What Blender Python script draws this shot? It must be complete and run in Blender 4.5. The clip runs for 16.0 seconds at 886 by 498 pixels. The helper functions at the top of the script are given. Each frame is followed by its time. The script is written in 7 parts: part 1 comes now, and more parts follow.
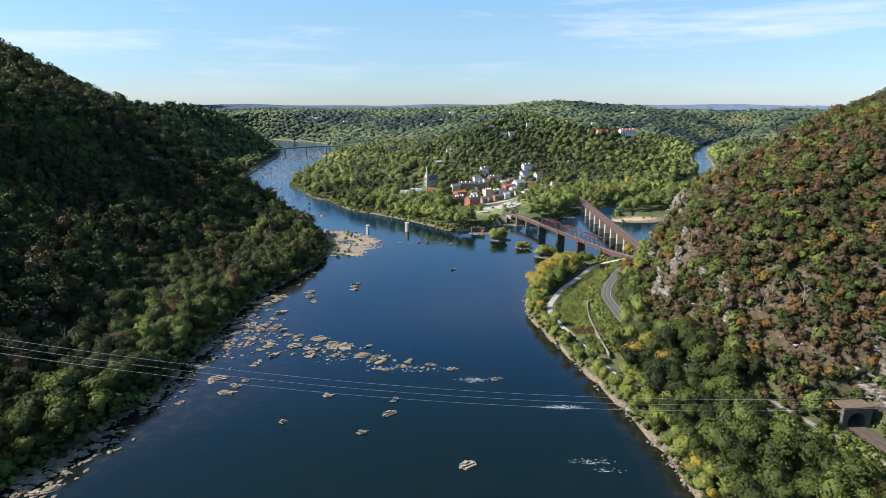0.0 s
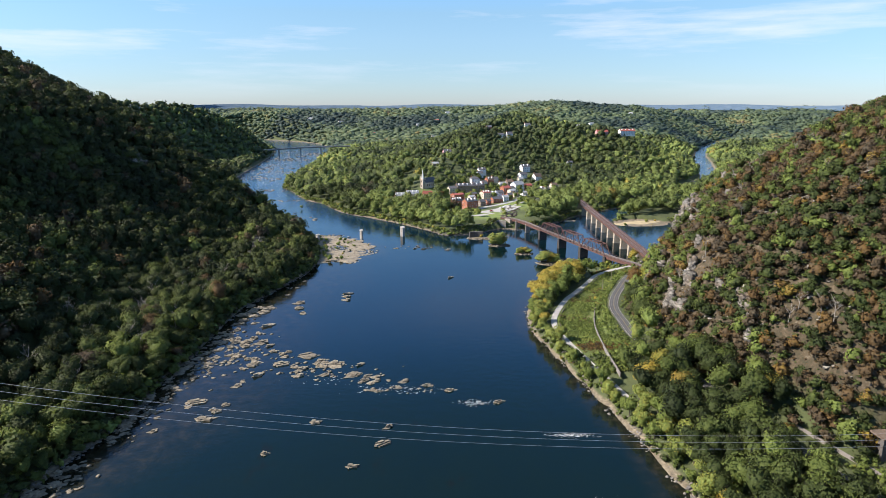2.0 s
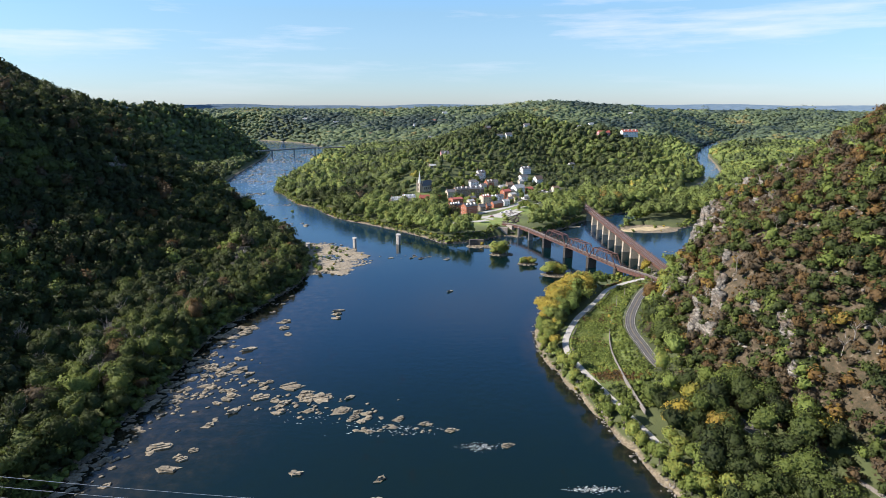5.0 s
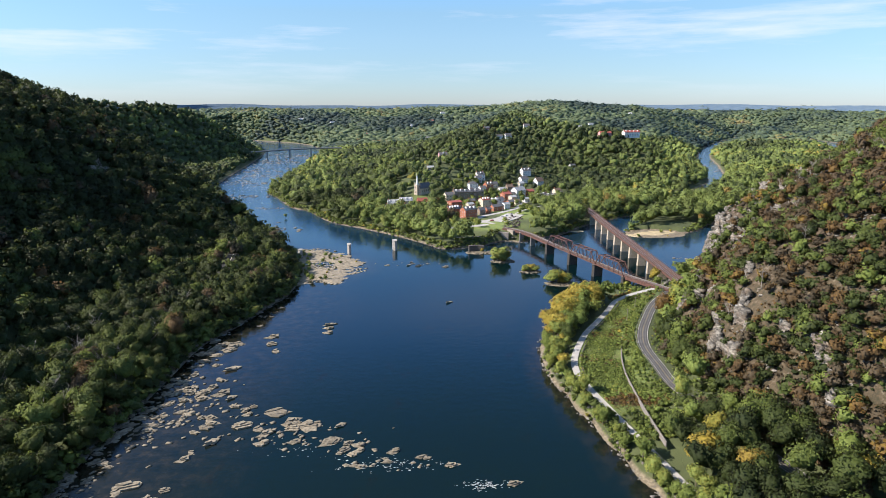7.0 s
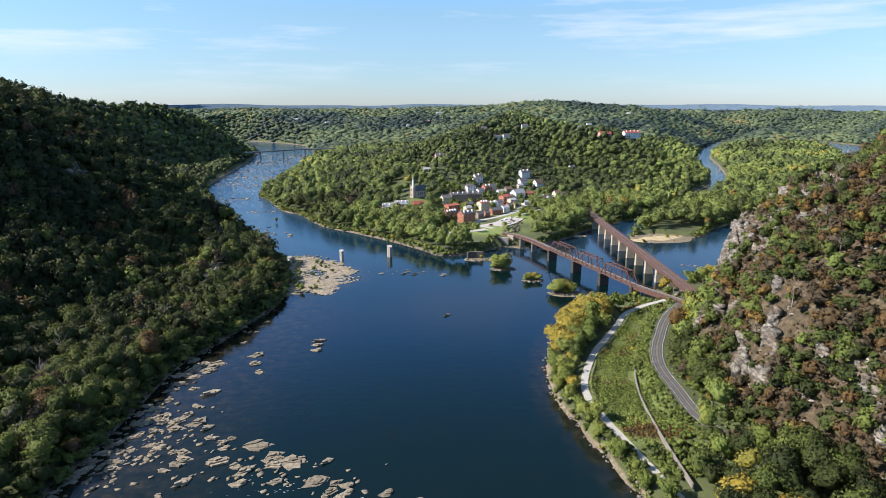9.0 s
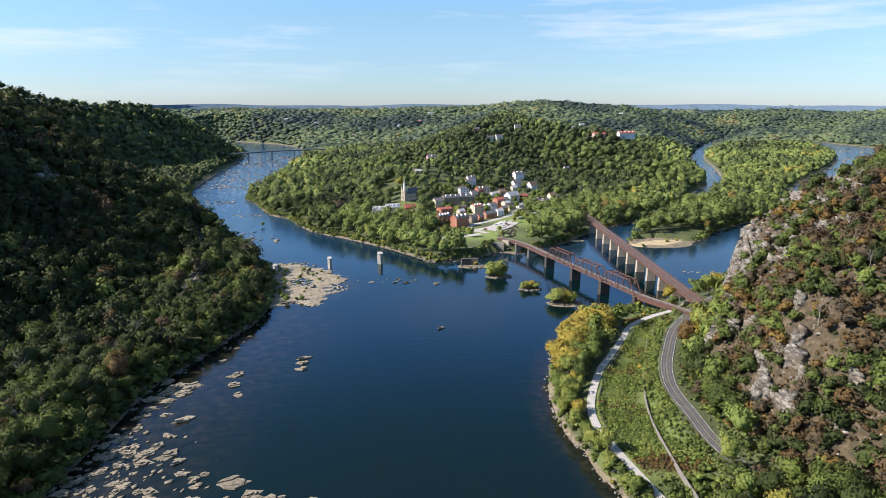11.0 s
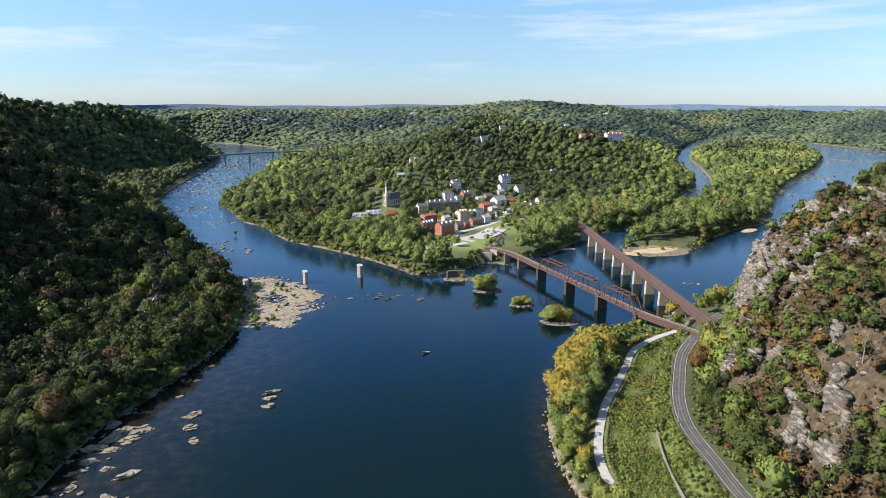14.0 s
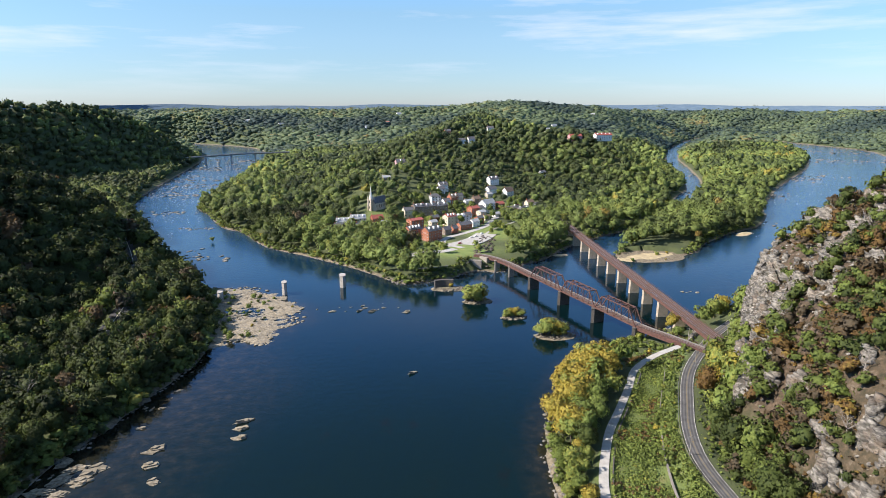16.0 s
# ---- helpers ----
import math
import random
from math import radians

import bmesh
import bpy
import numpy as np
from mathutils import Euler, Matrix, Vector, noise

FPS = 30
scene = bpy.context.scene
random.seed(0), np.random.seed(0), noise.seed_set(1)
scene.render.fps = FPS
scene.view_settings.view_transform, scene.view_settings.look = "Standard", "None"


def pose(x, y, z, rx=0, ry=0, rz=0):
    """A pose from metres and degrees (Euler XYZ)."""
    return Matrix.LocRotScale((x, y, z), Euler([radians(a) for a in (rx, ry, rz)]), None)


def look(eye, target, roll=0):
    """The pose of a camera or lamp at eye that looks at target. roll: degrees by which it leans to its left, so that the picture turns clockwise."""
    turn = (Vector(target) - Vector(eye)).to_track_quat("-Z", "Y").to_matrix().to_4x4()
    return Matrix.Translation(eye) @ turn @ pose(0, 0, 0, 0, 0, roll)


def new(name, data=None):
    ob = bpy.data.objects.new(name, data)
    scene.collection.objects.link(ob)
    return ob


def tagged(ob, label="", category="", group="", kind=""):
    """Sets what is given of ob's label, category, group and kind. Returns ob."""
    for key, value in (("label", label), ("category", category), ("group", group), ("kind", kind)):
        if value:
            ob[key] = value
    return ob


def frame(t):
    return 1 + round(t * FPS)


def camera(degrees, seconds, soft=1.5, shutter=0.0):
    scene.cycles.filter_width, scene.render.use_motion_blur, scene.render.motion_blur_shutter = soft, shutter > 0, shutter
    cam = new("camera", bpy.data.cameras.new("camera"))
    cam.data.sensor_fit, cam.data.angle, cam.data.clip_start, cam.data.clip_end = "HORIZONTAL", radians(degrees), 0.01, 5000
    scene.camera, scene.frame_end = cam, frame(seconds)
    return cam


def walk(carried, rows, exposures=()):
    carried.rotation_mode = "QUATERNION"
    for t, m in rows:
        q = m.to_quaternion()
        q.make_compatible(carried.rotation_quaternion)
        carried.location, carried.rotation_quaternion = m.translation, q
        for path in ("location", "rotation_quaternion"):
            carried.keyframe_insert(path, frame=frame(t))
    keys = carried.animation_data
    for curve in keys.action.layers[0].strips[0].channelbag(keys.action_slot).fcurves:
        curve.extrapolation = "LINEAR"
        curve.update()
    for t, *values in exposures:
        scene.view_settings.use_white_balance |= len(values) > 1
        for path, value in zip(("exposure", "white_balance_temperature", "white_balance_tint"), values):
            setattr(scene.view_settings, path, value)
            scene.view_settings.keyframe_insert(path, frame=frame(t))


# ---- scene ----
cam = camera(74, 16.0, soft=0.7)
PATH = [
    (0, pose(0.00, 0.00, 150.00, 76.20, 0, 0.01)),
    (1, pose(-0.28, 13.20, 150.00, 76.20, 0, -0.19)),
    (2, pose(-0.64, 26.61, 149.92, 76.20, 0, -0.36)),
    (3, pose(-1.12, 40.32, 149.83, 76.20, 0, -0.48)),
    (4, pose(-1.60, 53.91, 149.80, 76.20, 0, -0.57)),
    (5, pose(-1.96, 67.05, 149.87, 76.20, 0, -0.68)),
    (6, pose(-2.20, 80.36, 149.95, 76.20, 0, -0.79)),
    (7, pose(-2.33, 94.60, 149.88, 76.20, 0, -0.90)),
    (8, pose(-2.43, 109.56, 149.70, 76.20, 0, -1.03)),
    (9, pose(-2.63, 124.02, 149.55, 76.20, 0, -1.26)),
    (10, pose(-3.00, 137.09, 149.56, 76.20, 0, -1.64)),
    (11, pose(-3.34, 149.41, 149.75, 76.20, 0, -2.11)),
    (12, pose(-3.34, 162.00, 150.18, 76.20, 0, -2.58)),
    (13, pose(-2.99, 175.09, 150.60, 76.20, 0, -3.10)),
    (14, pose(-2.43, 188.30, 150.88, 76.20, 0, -3.74)),
    (15, pose(-1.74, 201.69, 151.10, 76.20, 0, -4.41)),
    (16, pose(-0.98, 215.24, 151.35, 76.20, 0, -5.06)),
]
walk(cam, PATH, [(0, 0.86, 6600, 15), (16, 0.86, 6600, 15)])

# ---- world and sun ----
SUN_AZ, SUN_EL = radians(266), radians(39)   # compass bearing from +y, clockwise
world = bpy.data.worlds.new("sky")
scene.world = world
world.use_nodes = True
wn, wl = world.node_tree.nodes, world.node_tree.links
wn.clear()
sky = wn.new("ShaderNodeTexSky")
sky.sky_type, sky.sun_disc, sky.sun_elevation, sky.sun_rotation = "NISHITA", False, SUN_EL, SUN_AZ
sky.air_density, sky.dust_density, sky.ozone_density = 1.0, 0.15, 3.0
bg = wn.new("ShaderNodeBackground")
bg.inputs["Strength"].default_value = 0.105
wout = wn.new("ShaderNodeOutputWorld")
# thin streaks of high cloud
wtc = wn.new("ShaderNodeTexCoord")
wmap = wn.new("ShaderNodeMapping")
wmap.inputs["Scale"].default_value = (1.6, 1.6, 16.0)
wmap.inputs["Rotation"].default_value = (0.0, radians(3), 0.0)
wno = wn.new("ShaderNodeTexNoise")
wno.inputs["Scale"].default_value, wno.inputs["Detail"].default_value, wno.inputs["Roughness"].default_value = 1.7, 8, 0.6
wra = wn.new("ShaderNodeValToRGB")
wra.color_ramp.elements[0].position, wra.color_ramp.elements[1].position = 0.50, 0.85
wra.color_ramp.elements[0].color = (0.10, 0.10, 0.10, 1)
wra.color_ramp.elements[1].color = (0.9, 0.9, 0.9, 1)
wsep = wn.new("ShaderNodeSeparateXYZ")
wfade = wn.new("ShaderNodeMapRange")
wfade.inputs["From Min"].default_value, wfade.inputs["From Max"].default_value = 0.0, 0.10
wover = wn.new("ShaderNodeMapRange")
wover.inputs["From Min"].default_value, wover.inputs["From Max"].default_value = 0.50, 0.24
wboth = wn.new("ShaderNodeMath")
wboth.operation = "MULTIPLY"
wmul = wn.new("ShaderNodeMath")
wmul.operation = "MULTIPLY"
wmix = wn.new("ShaderNodeMix")
wmix.data_type = "RGBA"
wmix.inputs["B"].default_value = (5.6, 5.8, 6.4, 1)
wl.new(wtc.outputs["Generated"], wmap.inputs["Vector"])
wl.new(wmap.outputs["Vector"], wno.inputs["Vector"])
wl.new(wno.outputs["Fac"], wra.inputs["Fac"])
wl.new(wtc.outputs["Generated"], wsep.inputs["Vector"])
wl.new(wsep.outputs["Z"], wfade.inputs["Value"])
wl.new(wra.outputs["Color"], wmul.inputs[0])
wl.new(wsep.outputs["Z"], wover.inputs["Value"])
wl.new(wfade.outputs["Result"], wboth.inputs[0])
wl.new(wover.outputs["Result"], wboth.inputs[1])
wl.new(wboth.outputs["Value"], wmul.inputs[1])
wl.new(wmul.outputs["Value"], wmix.inputs["Factor"])
wgrad = wn.new("ShaderNodeValToRGB")
for q, c in ((0.0, (0.46, 0.58, 0.82)), (0.07, (0.49, 0.65, 0.79)), (0.14, (0.51, 0.74, 0.82)), (0.22, (0.44, 0.96, 1.28)), (0.38, (0.38, 1.04, 1.68)), (0.50, (0.62, 0.86, 1.00)), (0.62, (1.05, 1.02, 0.86))):
    e = wgrad.color_ramp.elements[0] if q == 0 else wgrad.color_ramp.elements.new(q)
    e.color = (*c, 1)
wgrad.color_ramp.elements[-1].color = (1.25, 1.12, 0.86, 1)
wtone = wn.new("ShaderNodeMix")
wtone.data_type, wtone.blend_type = "RGBA", "MULTIPLY"
wtone.inputs["Factor"].default_value = 1.0
wl.new(wsep.outputs["Z"], wgrad.inputs["Fac"])
wl.new(sky.outputs["Color"], wtone.inputs["A"])
wl.new(wgrad.outputs["Color"], wtone.inputs["B"])
wl.new(wtone.outputs["Result"], wmix.inputs["A"])
wl.new(wmix.outputs["Result"], bg.inputs["Color"])
wl.new(bg.outputs["Background"], wout.inputs["Surface"])

sun_data = bpy.data.lights.new("sun", "SUN")
sun_data.energy, sun_data.angle, sun_data.color = 5.0, radians(0.6), (1.0, 0.935, 0.83)
sun = new("sun", sun_data)
sun_dir = Vector((math.sin(SUN_AZ) * math.cos(SUN_EL), math.cos(SUN_AZ) * math.cos(SUN_EL), math.sin(SUN_EL)))
sun.matrix_world = look(sun_dir * 500, (0, 0, 0))
# ---- materials ----
def shader(name):
    mat = bpy.data.materials.new(name)
    mat.use_nodes = True
    nt = mat.node_tree
    return mat, nt, nt.nodes["Principled BSDF"]


def node(nt, kind, **inputs):
    n = nt.nodes.new(kind)
    for key, value in inputs.items():
        n.inputs[key.replace("_", " ")].default_value = value
    return n


def ramp(nt, fac, stops):
    n = nt.nodes.new("ShaderNodeValToRGB")
    n.color_ramp.elements[0].position, n.color_ramp.elements[0].color = stops[0][0], (*stops[0][1], 1)
    n.color_ramp.elements[1].position, n.color_ramp.elements[1].color = stops[-1][0], (*stops[-1][1], 1)
    for p, c in stops[1:-1]:
        n.color_ramp.elements.new(p).color = (*c, 1)
    nt.links.new(fac, n.inputs["Fac"])
    return n.outputs["Color"]


def noise_of(nt, scale, detail=4.0, rough=0.55, world_space=True, stretch=None):
    """Noise at a real-world size: about scale cells to the metre."""
    co = nt.nodes.new("ShaderNodeNewGeometry").outputs["Position"] if world_space else nt.nodes.new("ShaderNodeTexCoord").outputs["Object"]
    if stretch:
        mp = nt.nodes.new("ShaderNodeMapping")
        mp.inputs["Scale"].default_value = stretch
        nt.links.new(co, mp.inputs["Vector"])
        co = mp.outputs["Vector"]
    n = node(nt, "ShaderNodeTexNoise", Scale=scale, Detail=detail, Roughness=rough)
    nt.links.new(co, n.inputs["Vector"])
    return n.outputs["Fac"]


def mixed(nt, fac, a, b, blend="MIX"):
    m = nt.nodes.new("ShaderNodeMix")
    m.data_type, m.blend_type = "RGBA", blend
    for key, value in (("A", a), ("B", b)):
        if isinstance(value, tuple):
            m.inputs[key].default_value = (*value, 1)
        else:
            nt.links.new(value, m.inputs[key])
    if isinstance(fac, (int, float)):
        m.inputs["Factor"].default_value = fac
    else:
        nt.links.new(fac, m.inputs["Factor"])
    return m.outputs["Result"]


def relief(nt, bsdf, height, strength, distance):
    b = node(nt, "ShaderNodeBump", Strength=strength, Distance=distance)
    nt.links.new(height, b.inputs["Height"])
    nt.links.new(b.outputs["Normal"], bsdf.inputs["Normal"])


def worn(name, color, rough=0.8, metallic=0.0, vary=0.25, scale=1.5, fine=14.0, bump=0.3, per_object=0.0):
    """A surface with stains at a large scale, grain at a small one, and fine relief."""
    mat, nt, bsdf = shader(name)
    dark = tuple(v * (1 - vary) for v in color)
    light = tuple(min(1, v * (1 + vary)) for v in color)
    base = ramp(nt, noise_of(nt, scale, 5), [(0.3, dark), (0.7, light)])
    grain = ramp(nt, noise_of(nt, fine, 3), [(0.25, (0.72, 0.72, 0.72)), (0.75, (1, 1, 1))])
    col = mixed(nt, 0.8, base, grain, "MULTIPLY")
    if per_object:
        info = nt.nodes.new("ShaderNodeObjectInfo")
        col = mixed(nt, 1.0, col, ramp(nt, info.outputs["Random"], [(0, (1 - per_object,) * 3), (1, (1, 1, 1))]), "MULTIPLY")
    nt.links.new(col, bsdf.inputs["Base Color"])
    bsdf.inputs["Roughness"].default_value, bsdf.inputs["Metallic"].default_value = rough, metallic
    relief(nt, bsdf, noise_of(nt, fine, 4), bump, 0.05)
    return mat


def foliage(name, stops, gloss=0.6):
    """Leaves: a hue looked up by the tree's tint, shaded by the round of the crown, uneven from clump to clump."""
    mat, nt, bsdf = shader(name)
    at = nt.nodes.new("ShaderNodeAttribute")
    at.attribute_name = "tint"
    hue = ramp(nt, at.outputs["Fac"], stops)
    clump = ramp(nt, noise_of(nt, 0.9, 6, 0.72), [(0.30, (0.50, 0.54, 0.50)), (0.52, (0.95, 0.95, 0.92)), (0.72, (1.40, 1.34, 1.2))])
    col = mixed(nt, 1.0, hue, clump, "MULTIPLY")
    nt.links.new(col, bsdf.inputs["Base Color"])
    bsdf.inputs["Roughness"].default_value = gloss
    bsdf.inputs["Specular IOR Level"].default_value = 0.2
    lean = nt.nodes.new("ShaderNodeAttribute")
    lean.attribute_name = "lean"
    turn = nt.nodes.new("ShaderNodeVectorTransform")
    turn.vector_type, turn.convert_from, turn.convert_to = "NORMAL", "OBJECT", "WORLD"
    nt.links.new(lean.outputs["Vector"], turn.inputs[0])
    tr = nt.nodes.new("ShaderNodeBsdfTranslucent")
    nt.links.new(col, tr.inputs["Color"])
    b = node(nt, "ShaderNodeBump", Strength=0.55, Distance=0.8)
    nt.links.new(noise_of(nt, 1.1, 6, 0.75), b.inputs["Height"])
    nt.links.new(turn.outputs[0], b.inputs["Normal"])
    nt.links.new(b.outputs["Normal"], bsdf.inputs["Normal"])
    nt.links.new(b.outputs["Normal"], tr.inputs["Normal"])
    ms = node(nt, "ShaderNodeMixShader", Fac=0.22)
    nt.links.new(bsdf.outputs[0], ms.inputs[1])
    nt.links.new(tr.outputs[0], ms.inputs[2])
    nt.links.new(ms.outputs[0], nt.nodes["Material Output"].inputs["Surface"])
    return mat


LEAF_STOPS = [(0.0, (0.026, 0.038, 0.012)), (0.2, (0.058, 0.079, 0.022)), (0.4, (0.150, 0.193, 0.046)), (0.55, (0.206, 0.268, 0.070)),
              (0.7, (0.400, 0.310, 0.056)), (0.82, (0.165, 0.098, 0.034)), (0.92, (0.108, 0.072, 0.037)), (1.0, (0.092, 0.074, 0.050))]
# distance haze put into the leaf colour, greyer and bluer
HAZED_STOPS = [(p, (r * 0.60 + 0.026, g * 0.58 + 0.044, b * 0.7 + 0.056)) for p, (r, g, b) in LEAF_STOPS]
M_FARHAZELEAF = foliage("far_hazed_leaves", HAZED_STOPS)
# paler stops beyond the bridges: a thinner haze, also in the colour
M_MIDHAZELEAF = foliage("town_hazed_leaves", [(p, (r + 0.020, g + 0.024, b + 0.016)) for p, (r, g, b) in LEAF_STOPS])
M_LEAF = foliage("leaves", LEAF_STOPS)
M_BARK = worn("bark", (0.13, 0.105, 0.08), 0.9, vary=0.3, scale=3, fine=20)
M_DEAD = worn("dead_wood", (0.26, 0.235, 0.205), 0.85, vary=0.2, scale=3, fine=20)


def make_ground():
    mat, nt, bsdf = shader("ground")
    geo = nt.nodes.new("ShaderNodeNewGeometry")
    sep = nt.nodes.new("ShaderNodeSeparateXYZ")
    nt.links.new(geo.outputs["Normal"], sep.inputs[0])
    pos = nt.nodes.new("ShaderNodeSeparateXYZ")
    nt.links.new(geo.outputs["Position"], pos.inputs[0])
    litter = ramp(nt, noise_of(nt, 0.35, 9, 0.75), [(0.34, (0.024, 0.023, 0.012)), (0.47, (0.058, 0.041, 0.025)), (0.56, (0.094, 0.064, 0.040)), (0.68, (0.190, 0.155, 0.115))])
    grassy = ramp(nt, noise_of(nt, 0.12, 8, 0.7), [(0.3, (0.100, 0.150, 0.034)), (0.55, (0.165, 0.215, 0.055)), (0.75, (0.27, 0.22, 0.10))])
    rock = ramp(nt, noise_of(nt, 0.35, 10, 0.7, stretch=(1, 1, 2.5)), [(0.3, (0.08, 0.075, 0.068)), (0.5, (0.24, 0.22, 0.20)), (0.7, (0.42, 0.39, 0.35))])
    sand = ramp(nt, noise_of(nt, 0.5, 8, 0.7), [(0.32, (0.06, 0.05, 0.033)), (0.5, (0.17, 0.14, 0.095)), (0.7, (0.33, 0.28, 0.19))])
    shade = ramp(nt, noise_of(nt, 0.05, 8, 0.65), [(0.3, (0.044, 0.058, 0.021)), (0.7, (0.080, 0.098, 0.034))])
    dry = nt.nodes.new("ShaderNodeAttribute")
    dry.attribute_name = "dry"
    lawn = nt.nodes.new("ShaderNodeAttribute")
    lawn.attribute_name = "lawn"
    tone = mixed(nt, lawn.outputs["Fac"], shade, grassy)
    tone = mixed(nt, dry.outputs["Fac"], tone, litter)
    steep = node(nt, "ShaderNodeMapRange")
    steep.inputs["From Min"].default_value, steep.inputs["From Max"].default_value = 0.26, 0.14
    nt.links.new(sep.outputs["Z"], steep.inputs["Value"])
    patch = ramp(nt, noise_of(nt, 0.07, 6, 0.6), [(0.42, (0, 0, 0)), (0.58, (1, 1, 1))])
    both = nt.nodes.new("ShaderNodeMath")
    both.operation = "MULTIPLY"
    nt.links.new(steep.outputs["Result"], both.inputs[0])
    nt.links.new(patch, both.inputs[1])
    col = mixed(nt, both.outputs[0], tone, rock)
    beach = node(nt, "ShaderNodeMapRange")
    beach.inputs["From Min"].default_value, beach.inputs["From Max"].default_value = 1.7, 0.9
    nt.links.new(pos.outputs["Z"], beach.inputs["Value"])
    col = mixed(nt, beach.outputs["Result"], col, sand)
    nt.links.new(col, bsdf.inputs["Base Color"])
    bsdf.inputs["Roughness"].default_value = 0.95
    relief(nt, bsdf, noise_of(nt, 0.6, 10, 0.7), 0.8, 0.8)
    return mat


def make_water():
    mat, nt, bsdf = shader("river_water")
    bed = ramp(nt, noise_of(nt, 0.055, 7, 0.68, stretch=(1, 0.6, 1)), [(0.36, (0.0011, 0.0082, 0.0108)), (0.60, (0.0015, 0.0088, 0.0100)), (0.70, (0.004, 0.0062, 0.0052)), (0.82, (0.014, 0.012, 0.008))])
    at = nt.nodes.new("ShaderNodeAttribute")
    at.attribute_name = "shallow"
    stones = ramp(nt, noise_of(nt, 0.16, 7, 0.68), [(0.35, (0.006, 0.007, 0.005)), (0.52, (0.020, 0.017, 0.010)), (0.72, (0.062, 0.046, 0.026))])
    bed = mixed(nt, at.outputs["Fac"], bed, stones)
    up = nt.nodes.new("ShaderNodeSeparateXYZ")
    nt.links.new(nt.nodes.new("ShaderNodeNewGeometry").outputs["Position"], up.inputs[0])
    # sky's blue reflection put into the base colour upstream, full by y 1000
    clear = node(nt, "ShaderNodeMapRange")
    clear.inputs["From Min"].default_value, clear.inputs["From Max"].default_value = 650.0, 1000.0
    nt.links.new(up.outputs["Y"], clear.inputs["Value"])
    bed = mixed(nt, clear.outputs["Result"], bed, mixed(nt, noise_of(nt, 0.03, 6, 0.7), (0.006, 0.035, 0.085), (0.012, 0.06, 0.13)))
    nt.links.new(bed, bsdf.inputs["Base Color"])
    bsdf.inputs["IOR"].default_value = 1.333
    calm = ramp(nt, noise_of(nt, 0.012, 5, 0.6, stretch=(1, 0.5, 1)), [(0.35, (0.02, 0.02, 0.02)), (0.7, (0.08, 0.08, 0.08))])
    nt.links.new(calm, bsdf.inputs["Roughness"])
    add = nt.nodes.new("ShaderNodeMath")
    add.operation = "MULTIPLY_ADD"
    add.inputs[1].default_value = 0.35
    nt.links.new(noise_of(nt, 0.9, 5, 0.6), add.inputs[0])
    nt.links.new(noise_of(nt, 0.16, 4, 0.6, stretch=(1, 1.6, 1)), add.inputs[2])
    relief(nt, bsdf, add.outputs[0], 0.24, 0.6)
    # quick water upstream is broken into higher ripples
    pos = nt.nodes.new("ShaderNodeSeparateXYZ")
    nt.links.new(nt.nodes.new("ShaderNodeNewGeometry").outputs["Position"], pos.inputs[0])
    quick = node(nt, "ShaderNodeMapRange")
    for key, value in (("From Min", 700.0), ("From Max", 1000.0), ("To Min", 0.13), ("To Max", 0.75)):
        quick.inputs[key].default_value = value
    nt.links.new(pos.outputs["Y"], quick.inputs["Value"])
    bump = [n for n in nt.nodes if n.type == "BUMP"][0]
    nt.links.new(quick.outputs["Result"], bump.inputs["Strength"])
    return mat


M_GROUND = make_ground()
M_WATER = make_water()
M_ROCK = worn("grey_rock", (0.22, 0.20, 0.178), 0.9, vary=0.55, scale=0.35, fine=3, bump=0.8, per_object=0.3)


def make_cliff():
    mat, nt, bsdf = shader("cliff_rock")
    body = ramp(nt, noise_of(nt, 0.22, 9, 0.72, stretch=(1, 1, 2.2)), [(0.30, (0.05, 0.045, 0.04)), (0.45, (0.12, 0.112, 0.10)), (0.55, (0.27, 0.25, 0.215)), (0.70, (0.43, 0.40, 0.345))])
    rust = ramp(nt, noise_of(nt, 0.11, 6, 0.65), [(0.50, (0, 0, 0)), (0.70, (0.7, 0.7, 0.7))])
    col = mixed(nt, rust, body, (0.20, 0.135, 0.085))
    cracks = ramp(nt, noise_of(nt, 0.8, 6, 0.65, stretch=(0.7, 0.7, 2.0)), [(0.36, (0.18, 0.17, 0.15)), (0.48, (1, 1, 1))])
    col = mixed(nt, 0.9, col, cracks, "MULTIPLY")
    moss = ramp(nt, noise_of(nt, 0.35, 7, 0.7), [(0.56, (0, 0, 0)), (0.70, (0.8, 0.8, 0.8))])
    col = mixed(nt, moss, col, (0.055, 0.065, 0.025))
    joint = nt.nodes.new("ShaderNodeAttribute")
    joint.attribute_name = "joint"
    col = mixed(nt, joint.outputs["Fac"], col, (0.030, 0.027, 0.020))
    nt.links.new(col, bsdf.inputs["Base Color"])
    bsdf.inputs["Roughness"].default_value = 0.95
    relief(nt, bsdf, noise_of(nt, 0.9, 10, 0.75, stretch=(1, 1, 2)), 0.7, 0.5)
    return mat


M_CLIFF = make_cliff()
M_OLDSTONE = worn("old_pale_stone", (0.40, 0.375, 0.34), 0.9, vary=0.25, scale=0.6, fine=4)
M_PALE = worn("pale_rock", (0.275, 0.235, 0.172), 0.85, vary=0.5, scale=0.8, fine=6, bump=0.6, per_object=0.35)
M_RUST = worn("rusted_iron", (0.112, 0.053, 0.041), 0.8, vary=0.4, scale=0.7, fine=9)
M_STEEL = worn("rail_steel", (0.35, 0.31, 0.29), 0.45, metallic=0.8, vary=0.2, scale=1, fine=12)
M_STONE = worn("cut_stone", (0.34, 0.30, 0.25), 0.9, vary=0.3, scale=0.9, fine=6)
